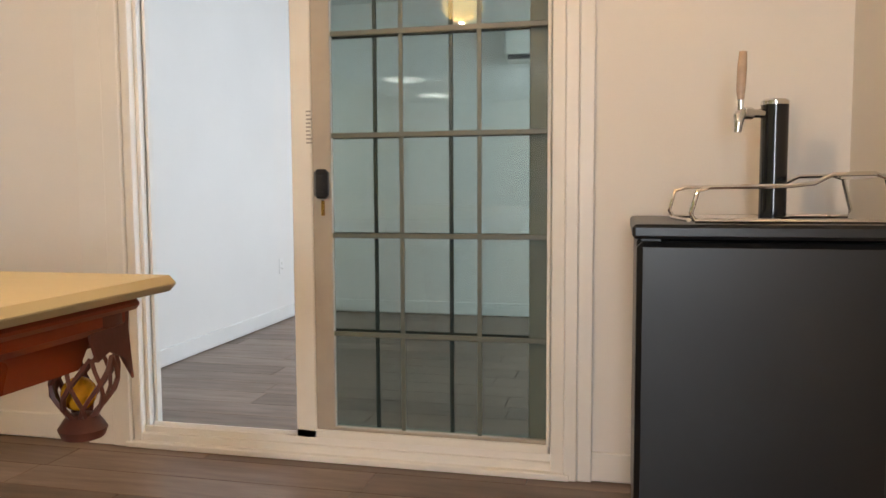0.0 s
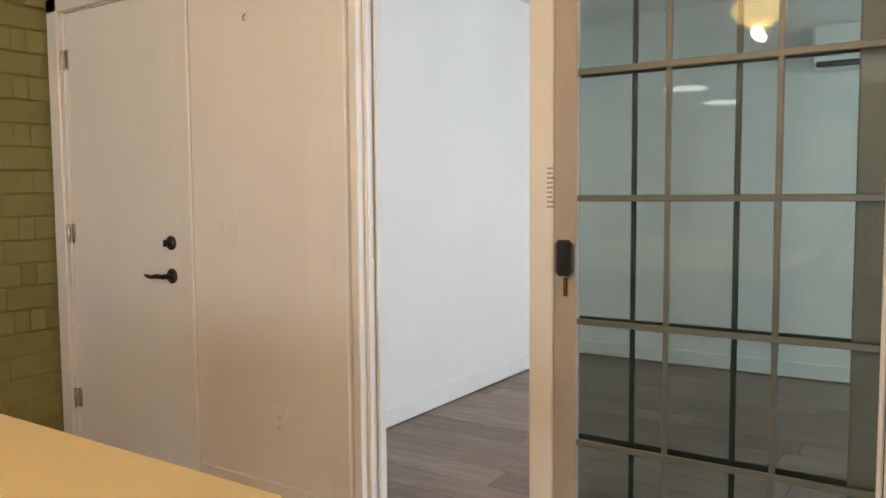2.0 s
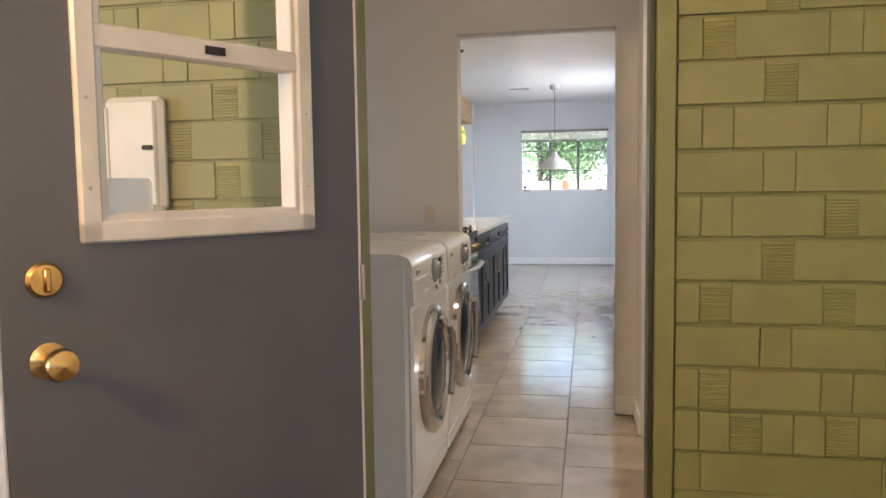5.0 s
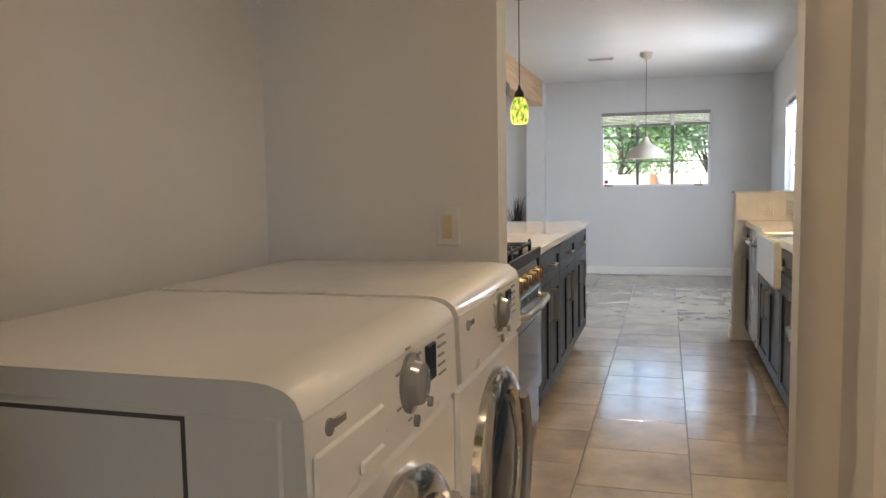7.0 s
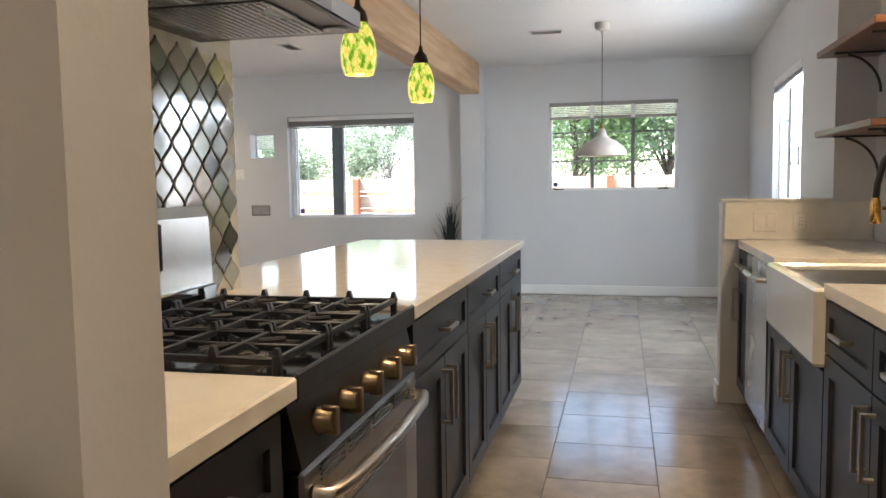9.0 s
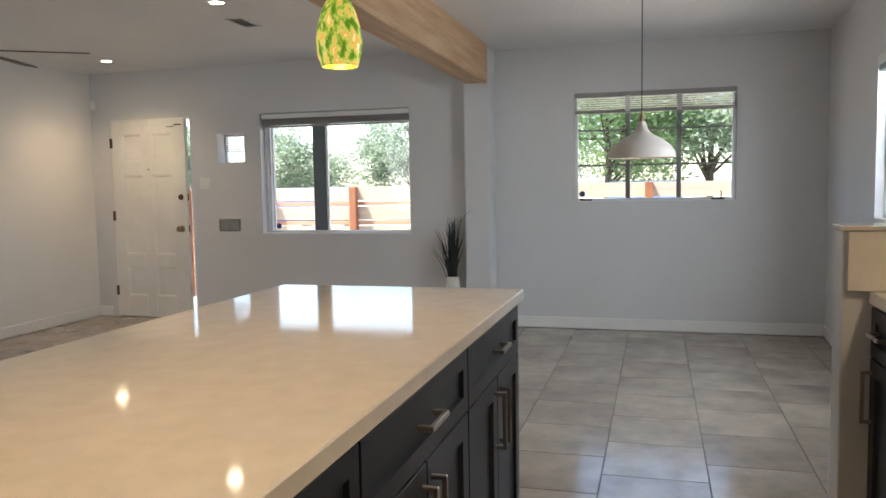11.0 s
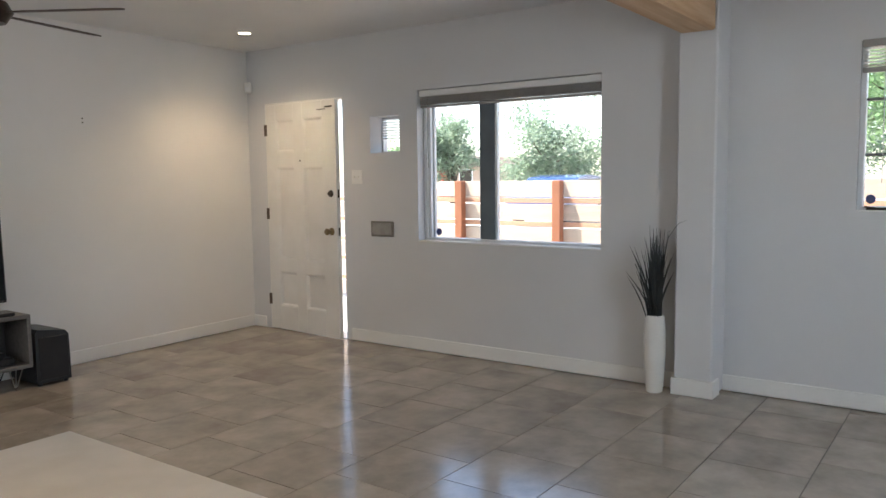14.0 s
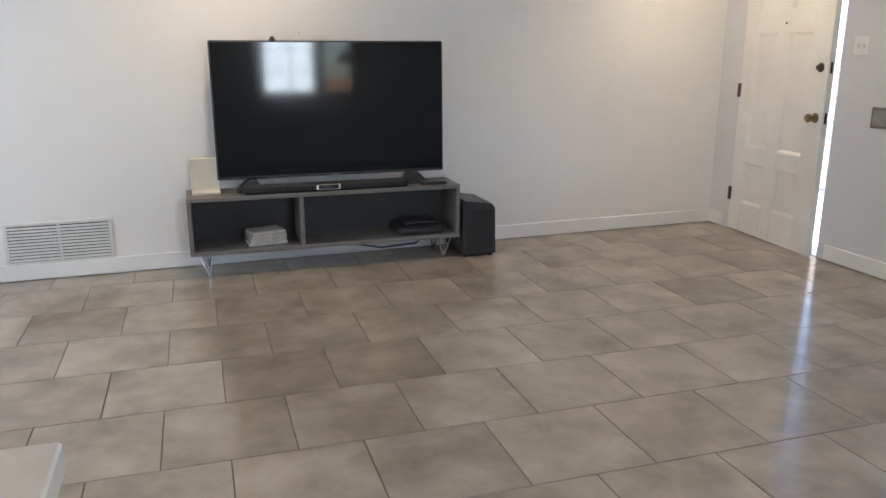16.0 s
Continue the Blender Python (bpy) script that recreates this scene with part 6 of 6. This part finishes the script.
part("grille", Shape().box(-0.10, 0.1805, 0.04, 0.10, 0.188, 0.33, 0.006), BLACK, sub)
for x in (-0.09, 0.09):
    for y in (-0.15, 0.15):
        part("foot", Shape().lathe([(0.014, 0), (0.016, 0.02)], (x, y, 0), 10), BLACK, sub)
gr = thing("wall_vent", (-8.12, YT + 0.158, 0.225), "white louvred return air grille on the wall", "air vent", TURN_T)
s = Shape().box(-0.30, 0, -0.13, 0.30, 0.012, -0.11, 0.003).box(-0.30, 0, 0.11, 0.30, 0.012, 0.13, 0.003).box(-0.30, 0, -0.11, -0.28, 0.012, 0.11, 0.003).box(0.28, 0, -0.11, 0.30, 0.012, 0.11, 0.003).box(-0.008, 0.002, -0.11, 0.008, 0.011, 0.11, 0.001)
part("frame", s, GRILLE, gr)
part("backing", Shape().box(-0.28, 0.0005, -0.11, 0.28, 0.002, 0.11, 0), plain("dark_duct", (0.06, 0.06, 0.06), None, 0.8), gr)
for k in range(11):
    z = -0.105 + k * 0.0195
    part("slat", Shape().prism([(0.002, z + 0.012), (0.012, z), (0.0135, z + 0.001), (0.0035, z + 0.013)], -0.28, 0.28, "x"), GRILLE, gr)
fan = thing("ceiling_fan", (-9.90, -2.24, CH), "dark wooden ceiling fan with five blades", "ceiling fan")
part("motor", Shape().lathe([(0.07, 0.0), (0.06, -0.05), (0.016, -0.06), (0.016, -0.27), (0.09, -0.29), (0.115, -0.34), (0.08, -0.39), (0.0, -0.395)], (0, 0, 0), 24), BRONZE, fan)
for k in range(5):
    a = radians(122 + 72 * k)
    s = Shape().prism([(0.12, -0.035), (0.25, -0.058), (0.60, -0.066), (0.66, -0.05), (0.675, 0.0), (0.66, 0.05), (0.60, 0.066), (0.25, 0.058), (0.12, 0.035)], -0.345, -0.338, "z")
    s.v = [(x * math.cos(a) - y * math.sin(a), x * math.sin(a) + y * math.cos(a), z + y * 0.18) for x, y, z in s.v]
    part("blade", s, plain("dark_walnut_blade", (0.07, 0.045, 0.03), (0.05, 0.03, 0.02), 0.5, 0, 5), fan)

# ---- outside ----
PAVE = plain("sunlit_concrete", (0.42, 0.40, 0.36), (0.36, 0.34, 0.31), 0.85, 0, 1.2, 0.3, 20)
structure("ground", Shape().box(-400, -300, -0.35, XD - 0.135, 300, -0.15, 0), PAVE, "pale concrete ground")
structure("ground_side", Shape().box(XD - 0.135, YK + 0.16, -0.35, XO - 0.4, 300, -0.15, 0), PAVE)
structure("roof", Shape().box(XD - 0.75, YT - 0.7, CH + 0.14, XO - 0.4, YK + 0.7, CH + 0.26, 0).box(XO - 0.399, -7.9, CH + 0.14, 3.3, 7.4, CH + 0.26, 0), plain("pale_roof", (0.5, 0.48, 0.45), None, 0.8), "flat roof with eaves")
FENCE = piece_material("weathered_cedar_board", ((0.60, 0.49, 0.38), (0.65, 0.54, 0.42), (0.68, 0.58, 0.47)), 0.75, 3.0, (8, 0.5, 8), 0.3, 30, 0.1, 0.2)
SLAT = piece_material("red_cedar_slat", ((0.58, 0.31, 0.19), (0.62, 0.36, 0.23)), 0.7, 3.0, (8, 0.5, 8), 0.3, 30, 0.1, 0.2)
POST = plain("red_cedar_post", (0.36, 0.145, 0.07), (0.30, 0.115, 0.055), 0.7, 0, 4, 0.3, 40)
CEDAR = piece_material("orange_cedar_board", ((0.66, 0.33, 0.16), (0.70, 0.38, 0.20)), 0.7, 3.0, (0.5, 8, 8), 0.3, 30, 0.1, 0.2)


def board_fence(at, rz, y0, y1, first, label, wide, narrow):
    """Wide and narrow boards by turns behind square posts; posts on local +x."""
    f = thing("garden_fence", at, label, "fence", rz)
    z, k = 1.47, 0
    while z > 0.08:
        h = 0.170 if k % 2 == 0 else 0.052
        n = max(1, round((y1 - y0) / 4.88))
        ln = (y1 - y0) / n
        for j in range(n):
            part("board" if k % 2 == 0 else "slat", Shape().box(-0.012, y0 + j * ln, z - h, 0.012, y0 + (j + 1) * ln - 0.006, z, 0.002), wide if k % 2 == 0 else narrow, f)
        z -= h + 0.014
        k += 1
    y = first
    while y < y1:
        part("post", Shape().box(0.013, y - 0.046, 0, 0.105, y + 0.046, 1.475, 0.005), POST, f, "red-brown wooden post")
        y += 1.225
    return f


board_fence((-15.35, 0, -0.15), 0, -14.0, 9.5, -1.93 - 9 * 1.225, "horizontal cedar board fence with red posts", FENCE, SLAT)
board_fence((-11.25, 5.75, -0.15), -90, -4.1, 0.0, -3.6, "sunlit orange cedar fence beside the house", CEDAR, SLAT)

BARK = plain("grey_brown_bark", (0.10, 0.075, 0.055), (0.065, 0.05, 0.038), 0.9, 0, 8, 0.6, 20)


def leaf_material(name, tones):
    """Leaves that let a good part of the sunlight through."""
    m = piece_material(name, tones, 0.5, 4, None, 0.0, 20, 0.05, 0.15, True)
    nt = m.node_tree
    bs, out = nt.nodes["Principled BSDF"], nt.nodes["Material Output"]
    tr, mix = nt.nodes.new("ShaderNodeBsdfTranslucent"), nt.nodes.new("ShaderNodeMixShader")
    nt.links.new(bs.inputs["Base Color"].links[0].from_socket, tr.inputs[0])
    mix.inputs[0].default_value = 0.6
    nt.links.new(bs.outputs[0], mix.inputs[1])
    nt.links.new(tr.outputs[0], mix.inputs[2])
    nt.links.new(mix.outputs[0], out.inputs[0])
    return m


LEAF_A = leaf_material("olive_leaf", ((0.23, 0.31, 0.21), (0.28, 0.36, 0.26), (0.20, 0.28, 0.18)))
LEAF_B = leaf_material("bright_leaf", ((0.21, 0.34, 0.15), (0.28, 0.40, 0.20), (0.19, 0.31, 0.14)))


def tree(at, height, spread, leaf, seed, leaves=5200, label="leafy green tree beyond the fence"):
    r = random.Random(seed)
    t = thing("tree", at, label, "tree", 0, "trees beyond the fence")
    s = Shape().tube([(0, 0, 0), (0.05, 0.03, height * 0.2), (-0.04, 0.06, height * 0.42), (0.05, 0.0, height * 0.62)], [0.14, 0.11, 0.08, 0.04], 8)
    tips = []
    for k in range(13):
        a, z = r.uniform(0, 6.28), height * r.uniform(0.18, 0.55)
        e = Vector((math.cos(a) * spread * r.uniform(0.45, 0.95), math.sin(a) * spread * r.uniform(0.45, 0.95), height * r.uniform(0.36, 0.93)))
        m = Vector((e.x * 0.45, e.y * 0.45, z + (e.z - z) * 0.6))
        s.tube([(0, 0, z), m, e], [0.05, 0.03, 0.010], 6)
        tips += [e, m * 0.4 + e * 0.6, m]
        for j in range(3):
            e2 = e + Vector((r.gauss(0, 1), r.gauss(0, 1), r.gauss(0, 0.7))) * spread * 0.26
            s.tube([m * 0.3 + e * 0.7, e2], [0.016, 0.005], 5)
            tips.append(e2)
    part("trunk", s, BARK, t)
    vs, fs = [], []
    for k in range(leaves):
        c = r.choice(tips) + Vector((r.gauss(0, 1), r.gauss(0, 1), r.gauss(0, 0.8))) * spread * 0.15
        d = Vector((r.gauss(0, 1), r.gauss(0, 1), r.gauss(0, 0.6))).normalized()
        n = d.cross(Vector((r.gauss(0, 1), r.gauss(0, 1), 1))).normalized()
        l, w = r.uniform(0.06, 0.12), r.uniform(0.025, 0.05)
        i = len(vs)
        vs += [c - d * l, c + n * w, c + d * l, c - n * w]
        fs.append((i, i + 1, i + 2, i + 3))
    sh = Shape()
    sh.add(vs, fs)
    part("crown", sh, leaf, t)
    return t


for x, y, h, sp, leaf, seed, n in (
        (-37.0, -13.4, 4.4, 2.3, LEAF_A, 1, 10000), (-34.5, -16.6, 4.0, 1.6, LEAF_A, 2, 7500), (-33.0, -18.6, 3.2, 1.3, LEAF_B, 3, 4000),
        (-40.0, -9.0, 5.6, 2.6, LEAF_A, 6, 9500), (-29.5, 0.4, 5.8, 2.6, LEAF_B, 4, 15000), (-31.5, 3.4, 6.4, 2.7, LEAF_A, 5, 14000),
        (-34.0, 6.2, 5.4, 2.2, LEAF_B, 7, 7000), (-38.0, -2.6, 6.4, 2.8, LEAF_A, 12, 10000), (-36.0, 7.5, 6.5, 2.8, LEAF_B, 13, 9500)):
    tree((x, y, -0.15), h, sp, leaf, seed, n)
tree((-9.6, 10.5, -0.15), 4.5, 2.0, LEAF_B, 9, 5000, "leafy green tree beside the house")

STUCCO = plain("tan_stucco", (0.40, 0.30, 0.22), (0.36, 0.27, 0.20), 0.9, 0, 2, 0.4, 40)
hs = thing("neighbour_house", (-62.0, -32.0, -0.15), "low tan stucco house across the street", "house")
part("wall", Shape().box(0, -4, 0, 7, 4, 2.2, 0), STUCCO, hs)
part("roof", Shape().prism([(-4.5, 2.2), (4.5, 2.2), (3.0, 3.0), (-3.0, 3.0)], -0.5, 7.5, "x"), plain("brown_shingle_roof", (0.14, 0.10, 0.08), None, 0.9, 0, 4, 0.5, 20), hs)
for y in (-2.4, 2.4):
    wn_ = part("window", Shape().box(7.0, y - 0.6, 0.9, 7.04, y + 0.6, 2.1, 0.01), TRIM, hs)
    part("pane", Shape().box(7.041, y - 0.52, 0.98, 7.05, y + 0.52, 2.02, 0), BLACK_GLOSS, wn_)
part("door", Shape().box(7.0, 0.0, 0, 7.05, 0.95, 2.05, 0.01), MAHOGANY, hs)


def car(at, rz, paint, label):
    c = thing("parked_car", at, label, "car", rz, "cars parked in the street")
    side = [(-2.2, 0.35), (2.2, 0.35), (2.25, 0.85), (1.35, 1.05), (0.55, 1.46), (-0.3, 1.54), (-1.5, 1.48), (-2.1, 1.1), (-2.25, 1.0)]
    part("body", Shape().prism(side, -0.85, 0.85, "y"), paint, c)
    part("side_window", Shape().prism([(1.15, 1.08), (0.52, 1.40), (-1.4, 1.42), (-1.9, 1.10)], -0.86, 0.86, "y"), BLACK_GLOSS, c)
    for x in (-1.4, 1.4):
        for y in (-0.8, 0.8):
            wh = part("wheel", Shape().lathe([(0.20, -0.1), (0.33, -0.09), (0.34, 0.0), (0.33, 0.09), (0.20, 0.1)], (x, y, 0.34), 20, "y"), BLACK, c)
            part("rim", Shape().lathe([(0.20, -0.105), (0.19, 0.105)], (x, y, 0.34), 16, "y"), STEEL, wh)
    return c


car((-30.5, -9.6, -0.15), 4, plain("blue_car_paint", (0.02, 0.06, 0.24), None, 0.2, 0.3, coat=0.6), "blue car parked beyond the fence")
car((-26.0, 1.5, -0.15), 4, plain("silver_blue_car_paint", (0.10, 0.20, 0.40), None, 0.2, 0.3, coat=0.6), "light blue car parked beyond the fence")

# ---- bricks, tiles and boards ----


def ribbed(w, h, proud):
    """A short brick whose face is combed into level ribs."""
    pts, n = [(-0.02, -h / 2), (proud - 0.003, -h / 2)], 11
    for k in range(n):
        z = -h / 2 + 0.006 + (h - 0.012) * k / n
        pts += [(proud - 0.0018, z), (proud, z + 0.003), (proud, z + 0.005), (proud - 0.0018, z + (h - 0.012) / n - 0.001)]
    pts += [(proud - 0.003, h / 2), (-0.02, h / 2)]
    return Shape().prism(pts, -w / 2, w / 2, "y")


def bricks(parent, y0, y1, origin, seed):
    """Painted bricks: long and short by turns, a row of short ones, long blocks below."""
    r = random.Random(seed)
    course, joint, base = 0.1067, 0.0085, 0.580
    cache = {}

    def put(ya, yb, za, zb, proud, combed):
        ya, yb, za, zb = max(ya, y0), min(yb, y1), max(za, 0.003), min(zb, PH - 0.004)
        w, h = round(yb - ya, 3), round(zb - za, 3)
        if w < 0.015 or h < 0.015:
            return
        key = (w, h, proud, combed)
        if key not in cache:
            shape = ribbed(w, h, proud) if combed else Shape().box(-0.02, -w / 2, -h / 2, proud, w / 2, h / 2, 0.002)
            cache[key] = shape.mesh("brick", GREEN)
        part("brick", cache[key], None, parent, "", (XB - 0.006, (ya + yb) / 2, (za + zb) / 2))

    for row in range(-6, 18):
        z = base + row * course
        za, zb = z, z + course - joint
        if row == 0:
            y = origin - 0.0737 * 30
            while y < y1:
                put(y + 0.0008, y + 0.0729, za, zb, r.choice((0.007, 0.008, 0.0095)), r.random() < 0.25)
                y += 0.0737
        elif row < 0:
            y = origin - 4.0 + (0.21 if row % 2 else 0.0) + r.uniform(-0.02, 0.02)
            while y < y1:
                put(y + 0.0006, y + 0.4194, za, zb, r.choice((-0.001, 0.0)), False)
                y += 0.42
        else:
            y = origin - 0.2825 * 12 + (0.0 if row % 2 else 0.1415)
            while y < y1:
                put(y + 0.0006, y + 0.0719, za, zb, r.choice((0.003, 0.004, 0.0045)), r.random() < 0.5)
                put(y + 0.0731, y + 0.2819, za, zb, r.choice((0.003, 0.004, 0.005)), False)
                y += 0.2825


bw1 = tagged(new("brick_facing_right"), "olive green painted brick facing", "", "", "structure")
bricks(bw1, 2.375, YS - 0.004, 2.434, 3)
bw2 = tagged(new("brick_facing_left"), "olive green painted brick facing", "", "", "structure")
bricks(bw2, 0.10, 1.498, 1.02, 4)


def lantern(w, h, t, up):
    """Outline of an arabesque tile: four S-shaped edges that fit into one another, as a thin bevelled slab."""
    edge = ((0, 1), (0.10, 0.84), (0.22, 0.70), (0.42, 0.57), (0.58, 0.43), (0.78, 0.30), (0.90, 0.16), (1, 0))
    out = [(u * w / 2, v * h / 2) for u, v in edge]
    q = out + [(x, -z) for x, z in out[-2::-1]]
    q += [(-x, z) for x, z in q[-2:0:-1]]
    s, n = Shape(), len(q)
    vs = [(x, 0, z) for x, z in q] + [(x, up * t * 0.6, z) for x, z in q] + [(x * 0.88, up * t, z * 0.88) for x, z in q]
    fs = [(i, (i + 1) % n, n + (i + 1) % n, n + i) for i in range(n)] + [(n + i, n + (i + 1) % n, 2 * n + (i + 1) % n, 2 * n + i) for i in range(n)] + [tuple(range(2 * n, 3 * n))]
    return s.add(vs, fs)


ARAB = piece_material("glazed_arabesque_tile", ((0.30, 0.33, 0.24), (0.055, 0.05, 0.032), (0.46, 0.44, 0.36), (0.20, 0.24, 0.17), (0.40, 0.42, 0.33), (0.10, 0.095, 0.065), (0.33, 0.35, 0.27)), 0.10, 8.0, None, 0.25, 14, 0.04, 0.15)


def lantern_field(parent, x0, x1, z0, z1, y, up, limit=None):
    me = lantern(0.0975, 0.1075, 0.006, up).mesh("tile", ARAB)
    row, z = 0, z0 + 0.05
    while z < z1 - 0.05:
        x = x0 + 0.053 + (0.0515 if row % 2 else 0.0)
        while x < x1 - 0.04:
            if not limit or limit(x, z):
                part("tile", me, None, parent, "", (x, y, z))
            x += 0.103
        z += 0.0565
        row += 1


lantern_field(SPLASH_R, -6.685, XO - 0.13, 0.925, 1.66, 0.7065, 1)
lantern_field(SPLASH_S, -8.30, -6.0, 0.922, 1.44, YK - 0.0068, -1)

# floor tiles of the house
P = 0.46
flo = bpy.data.objects["floor_house"]
tile = Shape().box(-P / 2 + 0.0021, -P / 2 + 0.0021, -0.012, P / 2 - 0.0021, P / 2 - 0.0021, 0.0, 0.001).mesh("tile", TILE)
rest = Shape()
col = -13
while col < 6:
    y = 1.60 + col * P
    ya, yb = max(y, YT), y + P
    shift = -8.07 + (0.23 if col % 2 else 0.0)
    k = -12
    while k < 13:
        x = shift + k * P
        k += 1
        if x + P < XD + 0.01 or x > XB - 0.2:
            continue
        full = x >= XD - 0.1
        x, xb = max(x, XD - 0.1), min(x + P, XB - 0.172)
        if xb - x < 0.03 or yb > 4.4:
            continue
        if full and y > YT and xb - x > P - 0.001 and (-12.2 < x < -6.6 and -2.3 < y < 2.6) and not (-8.9 < x < -6.6 and 0.2 < y < 0.9):
            part("tile", tile, None, flo, "", (x + P / 2, y + P / 2, 0.0))
        else:
            rest.box(x + 0.0021, ya + 0.0021, -0.012, xb - 0.0021, yb - 0.0021, 0.0, 0.001)
    col += 1
ob = part("floor_tiles", rest, TILES, flo)
ob["kind"] = "stuff"

# boards of the games room and sunroom
flo = bpy.data.objects["floor_games_room"]
r = random.Random(8)
BW = 0.18
near, far, cache = [], Shape(), {}
y = -7.2
row = 0
while y < 6.61:
    x = XB - 0.155 - r.uniform(0, 1.2)
    while x < 2.6:
        ln = 1.2
        a, b = max(x, XB - 0.155), min(x + ln, 2.6)
        yb = min(y + BW, 6.615)
        if b - a > 0.04:
            if y > 1.2 and b - a > 1.19:
                key = "full"
                if key not in cache:
                    cache[key] = Shape().box(-0.599, -BW / 2 + 0.0008, -0.010, 0.599, BW / 2 - 0.0008, 0.0, 0.0015).mesh("plank", PLANK)
                part("plank", cache[key], None, flo, "", ((a + b) / 2, y + BW / 2, 0.0))
            else:
                far.box(a + 0.001, y + 0.0008, -0.010, b - 0.001, yb - 0.0008, 0.0, 0.0015)
        x += ln
    y += BW
    row += 1
ob = part("planks", far, PLANKS, flo)
ob["kind"] = "stuff"
structure("floor_sunroom", Shape().box(1.6, YS + 0.15, -0.12, 2.75, 6.77, -0.0065, 0), GROUT)
